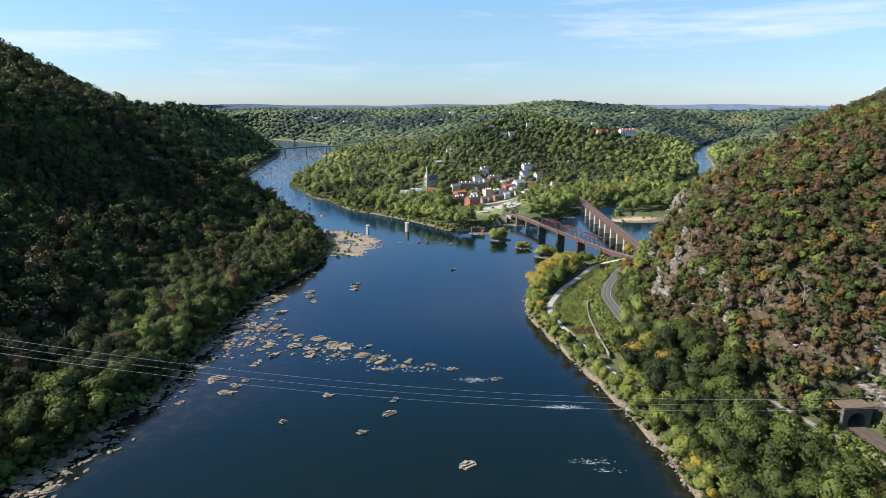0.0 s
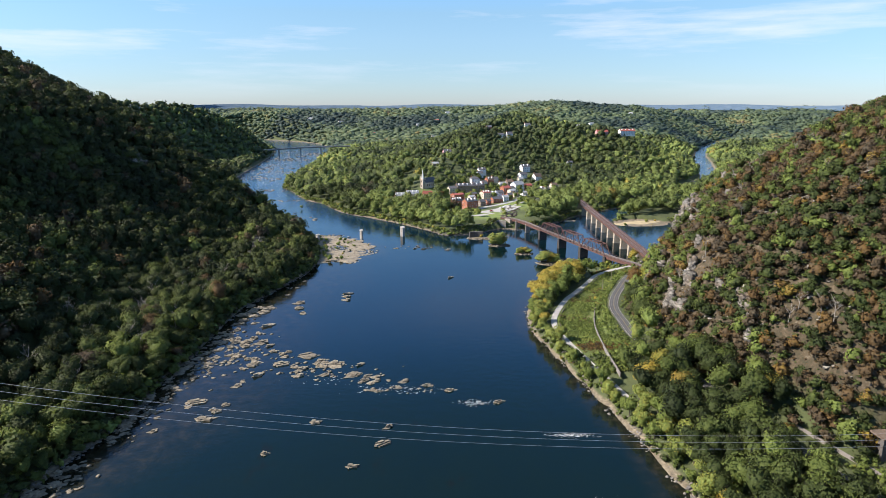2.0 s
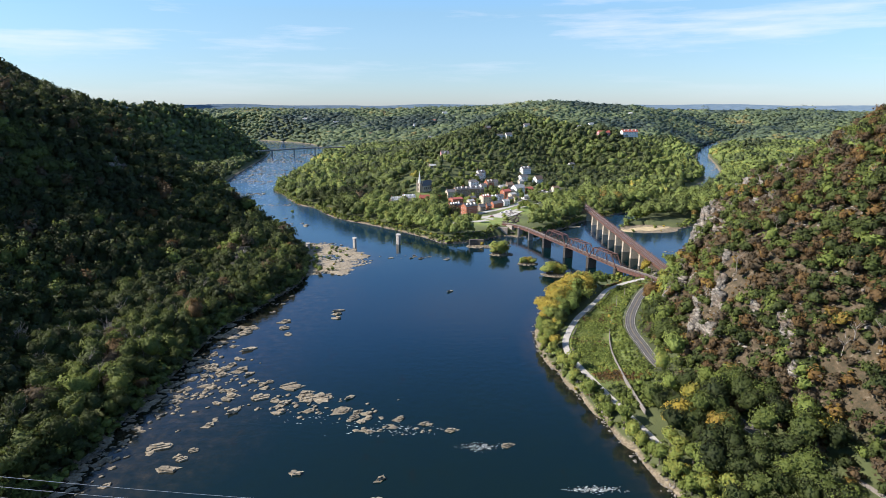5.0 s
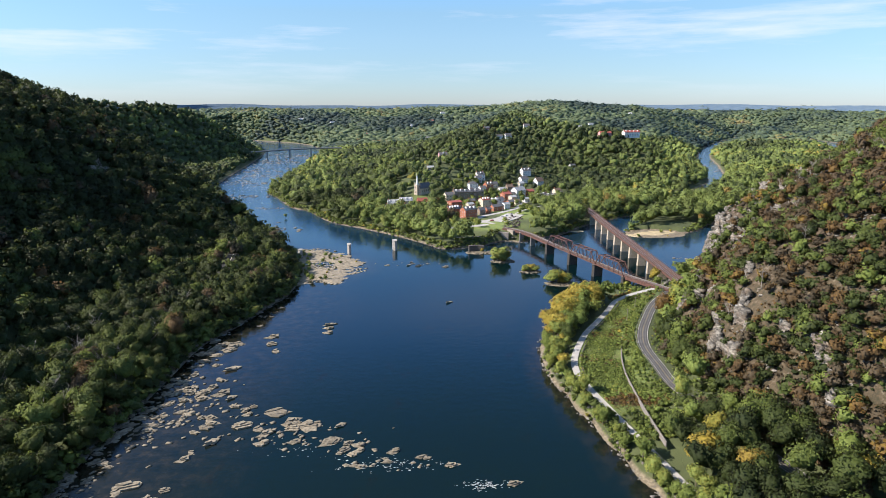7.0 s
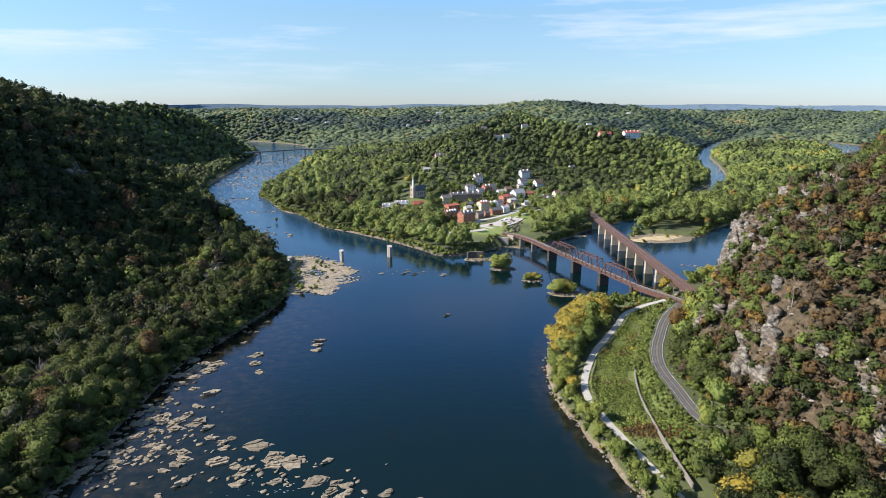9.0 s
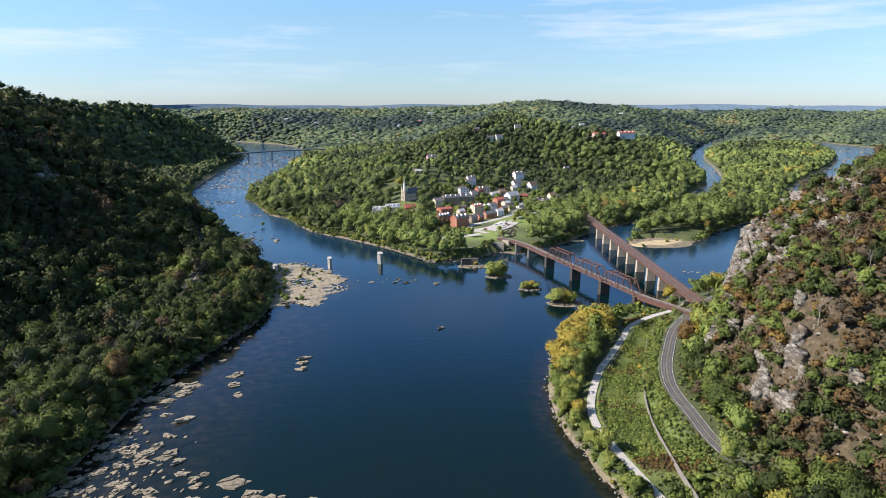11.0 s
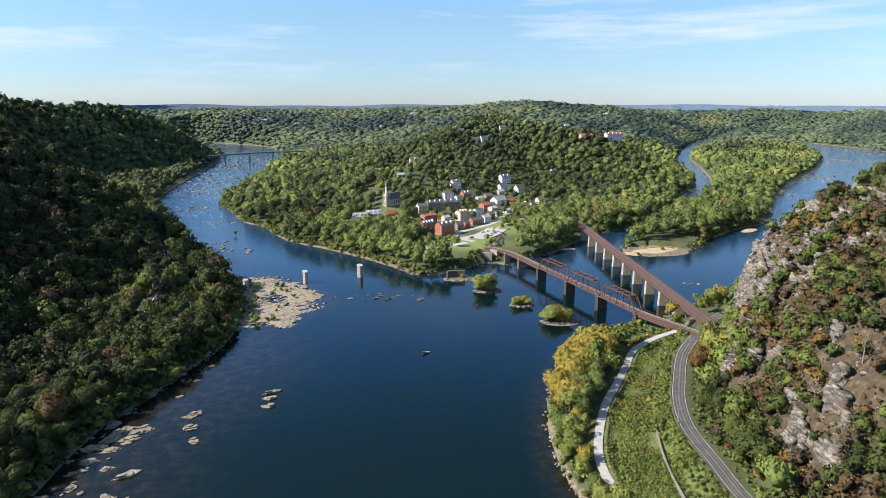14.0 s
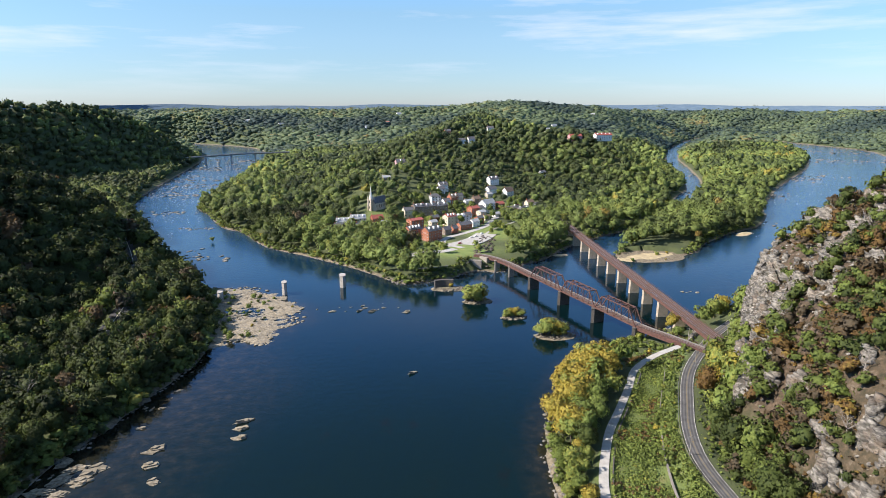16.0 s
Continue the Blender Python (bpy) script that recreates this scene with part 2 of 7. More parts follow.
M_DARKSTONE = worn("dark_stone", (0.10, 0.09, 0.08), 0.9, vary=0.35, scale=0.9, fine=6)
M_CONCRETE = worn("concrete", (0.50, 0.43, 0.33), 0.85, vary=0.2, scale=0.5, fine=7)
M_ASPHALT = worn("asphalt", (0.115, 0.113, 0.112), 0.9, vary=0.25, scale=0.3, fine=8)
M_DARKROAD = worn("dark_asphalt", (0.05, 0.05, 0.055), 0.9, vary=0.25, scale=0.3, fine=8)
M_FOOTWAY = worn("footway", (0.22, 0.20, 0.18), 0.9, vary=0.2, scale=0.5, fine=8)
M_GRAVEL = worn("gravel", (0.41, 0.395, 0.37), 0.95, vary=0.15, scale=0.4, fine=10)
M_BALLAST = worn("ballast", (0.085, 0.066, 0.056), 0.95, vary=0.25, scale=0.5, fine=8)
M_TRACKS = worn("worn_asphalt", (0.066, 0.064, 0.064), 0.85, vary=0.3, scale=0.3, fine=8)
M_SAND = worn("river_sand", (0.43, 0.35, 0.21), 0.95, vary=0.25, scale=0.25, fine=5)
M_TIES = worn("ties", (0.115, 0.066, 0.050), 0.95, vary=0.3, scale=0.8, fine=9)
M_PAINT = worn("road_paint", (0.75, 0.72, 0.62), 0.7, vary=0.1)
M_YELLOW = worn("yellow_paint", (0.26, 0.18, 0.06), 0.7, vary=0.1)
M_WIRE = worn("wire", (0.55, 0.56, 0.58), 0.4, metallic=0.6, vary=0.1)
M_GLASS = worn("window_glass", (0.03, 0.035, 0.04), 0.15, vary=0.2)
M_WHITE = worn("white_paint", (0.84, 0.83, 0.80), 0.7, vary=0.06, scale=0.4)
M_CREAM = worn("cream_paint", (0.62, 0.55, 0.42), 0.8, vary=0.1)
M_BRICK = worn("red_brick", (0.40, 0.15, 0.085), 0.9, vary=0.25, scale=0.8)
M_BROWNSTONE = worn("brown_stone", (0.26, 0.20, 0.15), 0.9, vary=0.3, scale=0.8)
M_CHURCH = worn("church_stone", (0.56, 0.48, 0.385), 0.9, vary=0.3, scale=0.7)
M_PLANKS = worn("weathered_planks", (0.15, 0.11, 0.08), 0.9, vary=0.4, scale=0.9, fine=7)
M_PINK = worn("pink_paint", (0.60, 0.33, 0.34), 0.8, vary=0.1)
M_SLATE = worn("slate_roof", (0.115, 0.115, 0.125), 0.75, vary=0.25, scale=0.6)
M_TIN = worn("pale_tin_roof", (0.38, 0.39, 0.40), 0.5, vary=0.2, scale=0.5)
M_REDROOF = worn("red_tin_roof", (0.36, 0.10, 0.075), 0.6, vary=0.2, scale=0.5)
M_BROWNROOF = worn("brown_shingle_roof", (0.19, 0.13, 0.095), 0.85, vary=0.2, scale=0.6)
# ---- shape of the land ----
rng = np.random.default_rng(7)


def curve_through(pts, n=5):
    """A smooth line through points."""
    p = np.array(pts, float)
    q = np.vstack([2 * p[0] - p[1], p, 2 * p[-1] - p[-2]])
    out = []
    for i in range(1, len(q) - 2):
        for s in np.arange(n) / n:
            a, b, c, d = q[i - 1], q[i], q[i + 1], q[i + 2]
            out.append(0.5 * (2 * b + (c - a) * s + (2 * a - 5 * b + 4 * c - d) * s * s + (3 * b - a - 3 * c + d) * s**3))
    out.append(p[-1])
    return np.array(out)


SHORE_SOUTH = [(-210, -700), (-200, -200), (-192, 100), (-178, 205), (-168, 225), (-162, 250), (-156, 282), (-154, 330), (-153, 400), (-152, 445),
               (-140, 480), (-130, 520), (-121, 557), (-124, 600), (-132, 640), (-158, 700), (-188, 748), (-232, 815), (-325, 1004), (-400, 1155),
               (-436, 1326), (-462, 1511), (-500, 1774), (-560, 2053), (-700, 2350), (-950, 2600)]
SHORE_TOWN = [(-900, 2780), (-560, 2500), (-420, 2250), (-345, 1900), (-320, 1600), (-306, 1350), (-296, 1140), (-259, 1062), (-215, 968), (-182, 934),
              (-139, 857), (-91, 813), (-42, 765), (-6, 722), (6, 706), (25, 708), (48, 716), (66, 736), (80, 742), (98, 736), (122, 756), (150, 776),
              (186, 820), (241, 871), (282, 900), (325, 934), (400, 1040), (490, 1180), (560, 1290), (688, 1646), (800, 1880), (915, 2127), (1199, 2590), (1354, 2790)]
SHORE_NORTH = [(1400, 2880), (1560, 2860), (1650, 2760), (1640, 2520), (1630, 2280), (1600, 2080), (1420, 1780), (1060, 1300), (700, 950), (420, 720),
               (300, 640), (240, 612), (212, 596), (165, 570), (128, 552), (104, 528), (84, 492), (71, 462), (65, 430), (63, 405), (69, 377), (76, 344), (84, 308),
               (91, 276), (96, 250), (99, 220), (101, 190), (108, 80), (118, -200), (130, -700)]
ISLAND = [(240, 806), (228, 782), (240, 757), (277, 764), (322, 797), (346, 826), (411, 880), (463, 912), (523, 985), (552, 1037), (726, 1260),
          (985, 1545), (1180, 1800), (1330, 2080), (1392, 2302), (1379, 2500), (1261, 2547), (1062, 2273), (834, 1876), (717, 1577), (584, 1270), (430, 1050), (335, 935), (290, 870)]
WATER_EDGE = np.vstack([curve_through(SHORE_SOUTH, 3), curve_through(SHORE_TOWN, 3), curve_through(SHORE_NORTH, 3)])
ISLAND_EDGE = curve_through(ISLAND + ISLAND[:1], 3)


def edge_distance(x, y, edge, closed=True):
    """Distance to an outline, and whether points are inside it."""
    a, b = edge, np.roll(edge, -1, 0)
    if not closed:
        a, b = edge[:-1], edge[1:]
    best, inside = np.full(x.shape, 1e18), np.zeros(x.shape, bool)
    for (ax, ay), (bx, by) in zip(a, b):
        dx, dy = bx - ax, by - ay
        s = np.clip(((x - ax) * dx + (y - ay) * dy) / max(dx * dx + dy * dy, 1e-9), 0, 1)
        best = np.minimum(best, (x - ax - s * dx) ** 2 + (y - ay - s * dy) ** 2)
        if closed and dy:
            inside ^= ((ay > y) != (by > y)) & (x < ax + (y - ay) / dy * dx)
    return np.sqrt(best), inside


def shore(x, y):
    """Metres inland; negative in the water."""
    d, wet = edge_distance(x, y, WATER_EDGE)
    e, isle = edge_distance(x, y, ISLAND_EDGE)
    main = np.where(wet, -d, d)
    return np.maximum(main, np.where(isle, e, -e))


WAVES = [(rng.uniform(0, 2 * math.pi), rng.uniform(0, 2 * math.pi), k) for k in (1, 1.27, 1.6, 2.1, 2.7, 3.4, 4.4, 5.7, 7.5, 9.6)]


def rolling(x, y, size):
    """Gentle uneven swell of about +-1, of the given size in metres."""
    out = 0
    for turn, phase, k in WAVES:
        u = (x * math.cos(turn) + y * math.sin(turn)) * k / size * 2
        v = (x * -math.sin(turn) + y * math.cos(turn)) * k / size * 2
        out = out + np.sin(u + phase + 1.3 * np.sin(v * 0.7 + phase * 2)) / k
    return out / 2.2


def ridge(x, y, crest, slope):
    """Height of a ridge that falls off on both sides of its crest line."""
    out = np.full(x.shape, -1e3)
    for (ax, ay, az), (bx, by, bz) in zip(crest[:-1], crest[1:]):
        dx, dy = bx - ax, by - ay
        s = np.clip(((x - ax) * dx + (y - ay) * dy) / (dx * dx + dy * dy), 0, 1)
        out = np.maximum(out, az + s * (bz - az) - slope * np.sqrt((x - ax - s * dx) ** 2 + (y - ay - s * dy) ** 2 + 100) + slope * 10)
    return out


def blend_max(a, b, k=6.0):
    h = np.clip(0.5 + 0.5 * (a - b) / k, 0, 1)
    return b + (a - b) * h + k * h * (1 - h)


TOWPATH = [(97, 290, 4.5), (86, 340, 5), (79, 370, 6), (76, 388, 7), (77, 402, 8), (83, 420, 8), (94, 444, 8), (104, 460, 8), (119, 484, 8), (132, 506, 8.3), (150, 521, 9), (170, 531, 10)]
ROAD = [(214, 60, 8), (184, 150, 8), (160, 215, 8), (148, 256, 9), (138, 295, 10.5), (126, 332, 11), (120, 365, 11), (120.6, 390, 11), (122, 416, 11), (129, 440, 11), (140.3, 464, 11), (150, 483, 11), (160, 499, 11), (176, 519, 10.5), (200, 546, 10), (240, 580, 10)]
RAIL_TUNNEL = [(187, 239, 8), (190, 212, 8), (196, 175, 8), (212, 110, 8), (240, 30, 8)]
RIVER_ROAD = [(-175, 560, 16), (-190, 640, 18), (-212, 700, 20), (-240, 760, 22), (-275, 830, 22), (-310, 900, 22), (-370, 1010, 20), (-430, 1150, 20)]


BAR = np.array([(-162.0, 707), (-140, 708), (-118, 703), (-95, 680), (-74, 650), (-69, 622), (-82, 606), (-89, 584), (-105, 588), (-119, 574), (-133, 585), (-164, 630), (-186, 671), (-178, 700)])
CRAGS = ((161, 423, 8, 8), (154, 424, 4, 5), (169, 405, 7, 5), (167, 389, 5, 5), (157, 372, 8, 9), (146, 380, 5, 8), (148, 364, 5, 7), (190, 446, 12, 9), (186, 466, 13, 13), (152, 332, 4, 6), (207, 440, 9, 7), (218, 472, 12, 8), (232, 478, 8, 6), (178, 436, 7, 6))


def near_crag(x, y, grow=1.0):
    m = np.zeros(np.shape(x), bool)
    for cx, cy, rx, ry in CRAGS:
        m |= ((x - cx + 2) / (rx * grow + 2)) ** 2 + ((y - cy) / (ry * grow + 1)) ** 2 < 0.8
    m |= ((x + 318) / 14) ** 2 + ((y - 659) / 12) ** 2 < 1
    return m


def flatten_along(x, y, z, line, half, fall):
    pts = curve_through(line, 4)
    best, level = np.full(x.shape, 1e18), np.zeros(x.shape)
    for a, b in zip(pts[:-1], pts[1:]):
        dx, dy = b[0] - a[0], b[1] - a[1]
        s = np.clip(((x - a[0]) * dx + (y - a[1]) * dy) / (dx * dx + dy * dy), 0, 1)
        d = (x - a[0] - s * dx) ** 2 + (y - a[1] - s * dy) ** 2
        level = np.where(d < best, a[2] + s * (b[2] - a[2]), level)
        best = np.minimum(best, d)
    w = np.clip((half + fall - np.sqrt(best)) / fall, 0, 1)
    w = w * w * (3 - 2 * w)
    return z + (level - z) * w


def land_base(x, y):
    x, y = np.asarray(x, float), np.asarray(y, float)
    sd = shore(x, y)
    far = np.hypot(x, y)
    bank = np.interp(sd, [-60, -12, -3, 0, 1.2, 4, 12, 30, 80], [-4, -2.2, -0.8, -0.1, 1.0, 2.6, 4.2, 6.2, 8.5])
    inland = np.clip((sd - 60) / 400, 0, 1)
    plain = np.interp(far, [900, 1500, 2500, 3600, 4500], [0, 12, 45, 78, 92]) * inland
    plain = plain + inland * rolling(x, y, 420) * np.interp(far, [800, 2000, 4000], [0, 22, 15])
    z = bank + np.maximum(plain, 0)
    land = np.clip(sd / 25, 0, 1)
    # wooded mountain on the south side
    d1 = -150 - x + 14 * rolling(x, y, 260)
    m1 = np.interp(d1, [0, 25, 60, 120, 173, 250, 338, 404, 560, 800, 1200], [0, 3, 14, 50, 84, 142, 190, 224, 284, 335, 360])
    m1 = m1 - np.maximum(0, y - 770 - 0.05 * (x + 400)) * 0.62 + 5 * rolling(x, y, 150)
    m2 = ridge(x, y, [(-1500, 1150, 260), (-1000, 1250, 215), (-780, 1290, 178), (-729, 1400, 148), (-690, 1520, 140), (-665, 1640, 134), (-655, 1720, 121), (-627, 1800, 95), (-594, 1850, 65), (-555, 1900, 21)], 0.88) + 4 * rolling(x, y, 170)
    # steep height on the north side
    xb = np.interp(y, [-500, 0, 150, 215, 238, 300, 350, 394, 450, 500, 540], [240, 230, 212, 200, 182, 142, 124, 130, 152, 182, 206]) + 4 * rolling(x, y, 60)
    d2 = x - xb
    soft_face = np.interp(d2, [-10, 0, 12, 22, 32, 50, 72, 98, 131, 205, 400, 700], [2, 9, 20, 38, 56, 76, 91, 104, 124, 158, 228, 285])
    hard_face = np.interp(d2, [-10, 0, 4, 7, 10, 14, 30, 48, 74, 107, 190, 400, 700], [3, 11, 25, 43, 60, 73, 86, 96, 107, 123, 155, 230, 285])
    hard = np.clip((y - 425) / 50, 0, 1) * (0.85 + 0.3 * rolling(x, y, 50))
    m3 = soft_face + (hard_face - soft_face) * np.clip(hard, 0, 1)
    m3 = m3 - np.maximum(0, y - (512 + 0.22 * (x - 180))) * 1.25 + np.where(d2 > 10, 3.5, 0) * rolling(x, y, 55) + np.where(d2 > 60, 5, 0) * rolling(x, y, 120)
    # hill behind the town, and the heights beyond
    t1 = ridge(x, y, [(-28, 972, 20), (-8, 1040, 36), (14, 1126, 53), (60, 1280, 80), (150, 1500, 104), (230, 1750, 116), (300, 2200, 112)], 0.33) + 3 * rolling(x, y, 140)
    t2 = ridge(x, y, [(440, 1375, 82), (300, 1480, 98), (150, 1560, 104)], 0.40) + 3 * rolling(x, y, 140)
    t3 = ridge(x, y, [(-1000, 2950, 108), (-200, 2850, 122), (300, 2780, 141), (520, 2720, 160), (740, 2720, 142), (1000, 2650, 132), (1130, 2500, 95), (1200, 2350, 40)], 0.16) + 4 * rolling(x, y, 230)
    t4 = ridge(x, y, [(2050, 2300, 70), (2500, 2700, 135), (3200, 3000, 190)], 0.2)
    for m in (m1, m2, m3, t1, t2, t3, t4):
        z = np.where(sd > 0, z + (blend_max(z, m) - z) * land, z)
    z = np.where((y > 1150) & (sd > 0), np.minimum(z, 2.5 + np.where(x < -300, 0.95, 0.42) * np.maximum(sd - 4, 0)), z)
    # rock bar in mid-stream
    d_bar, on_bar = edge_distance(x, y, BAR)
    z = np.where(on_bar & (sd < 8), np.maximum(np.minimum(z, 0.9), -0.4), z)
    # low sand bar under the island's tip
    for sx, sy, rx, ry, top in ((262, 775, 38, 22, 0.9), (300, 800, 32, 20, 0.7), (172, 792, 12, 7, 0.6), (46, 688, 15, 7, 1.3), (65, 653, 12, 7, 1.2), (86, 615, 10, 5, 1.1), (107, 578, 13, 8, 1.3)):
        z = np.maximum(z, top - (((x - sx) / rx) ** 2 + ((y - sy) / ry) ** 2) * 1.1)
    tip = ((x - 258) / 36) ** 2 + ((y - 776) / 24) ** 2 + 0.3 * rolling(x, y, 20) < 1
    z = np.where(tip, np.minimum(z, 0.75 + 0.3 * rolling(x, y, 12)), z)
    return z


def land(x, y):
    x, y = np.asarray(x, float), np.asarray(y, float)
    z = land_base(x, y)
    z = flatten_along(x, y, z, TOWPATH, 3, 5)
    z = flatten_along(x, y, z, ROAD, 6, 8)
    z = flatten_along(x, y, z, RAIL_TUNNEL, 9, 8)
    z = flatten_along(x, y, z, RIVER_ROAD, 6, 10)
    # levelled ground at the point and round the station
    near = np.clip((45 - np.hypot(x - 62, (y - 775) * 0.9)) / 14, 0, 1)
    z = np.where(z > 0.5, z + (9.5 - z) * near, z)
    return z
# ---- mesh helpers ----
def mesh_object(name, bm, mat, parent=None, label="", smooth=False):
    me = bpy.data.meshes.new(name)
    bm.to_mesh(me)
    bm.free()
    for m in mat if isinstance(mat, (list, tuple)) else (mat,):
        me.materials.append(m)
    if smooth:
        me.polygons.foreach_set("use_smooth", [True] * len(me.polygons))
    ob = new(name, me)
    ob.parent = parent
    if label:
        ob["label"] = label
    return ob


def part(name, bm, material, parent, label=""):
    return mesh_object(name, bm, material, parent, label)


def same_part(name, ob, parent, m):
    """Another object on the mesh of ob."""
    o = new(name, ob.data)
    o.parent = parent
    o.matrix_basis = m
    return o


def box(bm, size, centre, turn=0.0, mat=0):
    m = Matrix.Translation(centre) @ Matrix.Rotation(turn, 4, "Z") @ Matrix.Diagonal((*size, 1))
    vs = bmesh.ops.create_cube(bm, size=1, matrix=m)["verts"]
    for f in {f for v in vs for f in v.link_faces}:
        f.material_index = mat
    return vs


def beam(bm, a, b, w, h=None):
    """A square bar from a to b."""
    a, b = Vector(a), Vector(b)
    d = b - a
    q = d.to_track_quat("X", "Z").to_matrix().to_4x4()
    m = Matrix.Translation((a + b) / 2) @ q @ Matrix.Diagonal((d.length, w, h or w, 1))
    return bmesh.ops.create_cube(bm, size=1, matrix=m)["verts"]


def array_mesh(name, verts, faces, mat, attrs=None, smooth=False):
    """A mesh object from arrays of corners and triangles or quads."""
    me = bpy.data.meshes.new(name)
    k = faces.shape[1]
    me.vertices.add(len(verts))
    me.vertices.foreach_set("co", np.ascontiguousarray(verts, np.float32).ravel())
    me.loops.add(faces.size)
    me.loops.foreach_set("vertex_index", np.ascontiguousarray(faces, np.int32).ravel())
    me.polygons.add(len(faces))
    me.polygons.foreach_set("loop_start", np.arange(0, faces.size, k, dtype=np.int32))
    me.update(calc_edges=True)
    if smooth:
        me.polygons.foreach_set("use_smooth", np.ones(len(faces), bool))
    for key, values in (attrs or {}).items():
        if np.ndim(values) == 2:
            me.attributes.new(key, "FLOAT_VECTOR", "POINT").data.foreach_set("vector", np.ascontiguousarray(values, np.float32).ravel())
        else:
            me.attributes.new(key, "FLOAT", "POINT").data.foreach_set("value", np.ascontiguousarray(values, np.float32))
    me.materials.append(mat)
    return new(name, me)


def height(x, y):
    """Height of the ground sheet itself at one place."""
    i = min(max(int(np.searchsorted(gx, x)) - 1, 0), len(gx) - 2)
    j = min(max(int(np.searchsorted(gy, y)) - 1, 0), len(gy) - 2)
    u, v = (x - gx[i]) / (gx[i + 1] - gx[i]), (y - gy[j]) / (gy[j + 1] - gy[j])
    z = GZ.reshape(GX.shape)
    return float((z[j, i] * (1 - u) + z[j, i + 1] * u) * (1 - v) + (z[j + 1, i] * (1 - u) + z[j + 1, i + 1] * u) * v)


# ---- ground and rivers ----
def axis(lo, hi, core_lo, core_hi, step, grow):
    out = list(np.arange(core_lo, core_hi + step, step))
    s = step
    while out[-1] < hi:
        s *= grow
        out.append(out[-1] + s)
    s = step
    while out[0] > lo:
        s *= grow
        out.insert(0, out[0] - s)
    return np.array(out)


gx = axis(-4700, 4700, -430, 470, 6.0, 1.032)
gx = np.sort(np.concatenate([gx[(gx < 108) | (gx > 275)], np.arange(110, 275, 2.5)]))
gy = axis(-900, 4800, 190, 1130, 4.5, 1.02)
gy = np.concatenate([np.arange(-900, 100, 60.0), gy[gy > 120]])
GX, GY = np.meshgrid(gx, gy)
GZ = land(GX.ravel(), GY.ravel())
idx = np.arange(GX.size).reshape(GX.shape)
quads = np.stack([idx[:-1, :-1], idx[:-1, 1:], idx[1:, 1:], idx[1:, :-1]], -1).reshape(-1, 4)
LAWNS = ((115, 880, 45, 60), (60, 790, 60, 45), (160, 1010, 60, 60), (30, 930, 90, 60), (-112, 1085, 14, 40), (110, 1330, 60, 40), (-160, 1300, 20, 40), (200, 2650, 260, 40), (300, 1900, 90, 50))
lawn_mask = np.zeros(GX.size)
for lx_, ly_, ra, rb in LAWNS:
    lawn_mask = np.maximum(lawn_mask, np.clip(2 - 2 * np.hypot((GX.ravel() - lx_) / ra, (GY.ravel() - ly_) / rb), 0, 1))

lo_ = np.interp(GY.ravel(), [300, 360, 385, 420, 460, 506], [84, 76, 75, 84, 105, 133])
hi_ = np.interp(GY.ravel(), [300, 365, 395, 438, 485, 520], [100, 104, 113, 122, 142, 165])
lawn_mask = np.maximum(lawn_mask, np.where((GX.ravel() > lo_ - 3) & (GX.ravel() < hi_ + 4) & (GY.ravel() > 348) & (GY.ravel() < 528), 0.6, 0))
dry_mask = np.where((GX.ravel() > 112) & (GY.ravel() < 640) & (GZ > 16), np.clip((GZ - 16) / 8, 0, 1), 0) * np.interp(GY.ravel(), [350, 430], [0.85, 1.0])
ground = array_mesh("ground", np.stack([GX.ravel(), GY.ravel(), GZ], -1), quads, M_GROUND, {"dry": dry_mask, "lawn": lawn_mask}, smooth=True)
tagged(ground, "wooded hills, river banks and grassy flats of one valley", "ground", kind="structure")

wx_, wy_ = axis(-2600, 2600, -480, 480, 8.0, 1.06), axis(-1000, 4800, 150, 1000, 8.0, 1.06)
WX, WY = np.meshgrid(wx_, wy_)
depth = -shore(WX.ravel(), WY.ravel())
idx = np.arange(WX.size).reshape(WX.shape)
quads = np.stack([idx[:-1, :-1], idx[:-1, 1:], idx[1:, 1:], idx[1:, :-1]], -1).reshape(-1, 4)
shelf = np.where((WX.ravel() < -20) & (WY.ravel() < 620), np.interp(WY.ravel(), [220, 300, 520, 620], [34, 80, 80, 34]), 14.0)
shallow = np.clip(1 - depth / shelf, 0, 1) * np.where(WY.ravel() < 1000, 0.8, 0.3)
# brown shallows off the town; the bank's reflection is coloured in with them
shallow = np.maximum(shallow, 0.42 * np.clip(1 - depth / 70, 0, 1) * ((WX.ravel() > 95) & (WX.ravel() < 300) & (WY.ravel() > 660) & (WY.ravel() < 900)))
rim, dry_bar = edge_distance(WX.ravel(), WY.ravel(), BAR)
shallow = np.maximum(shallow, np.clip(1 - rim / 18, 0, 1) * 0.8)
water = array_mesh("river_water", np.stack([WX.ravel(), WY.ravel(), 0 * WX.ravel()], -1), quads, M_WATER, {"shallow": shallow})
tagged(water, "dark blue river water with ripples and shallows", "water", kind="structure")


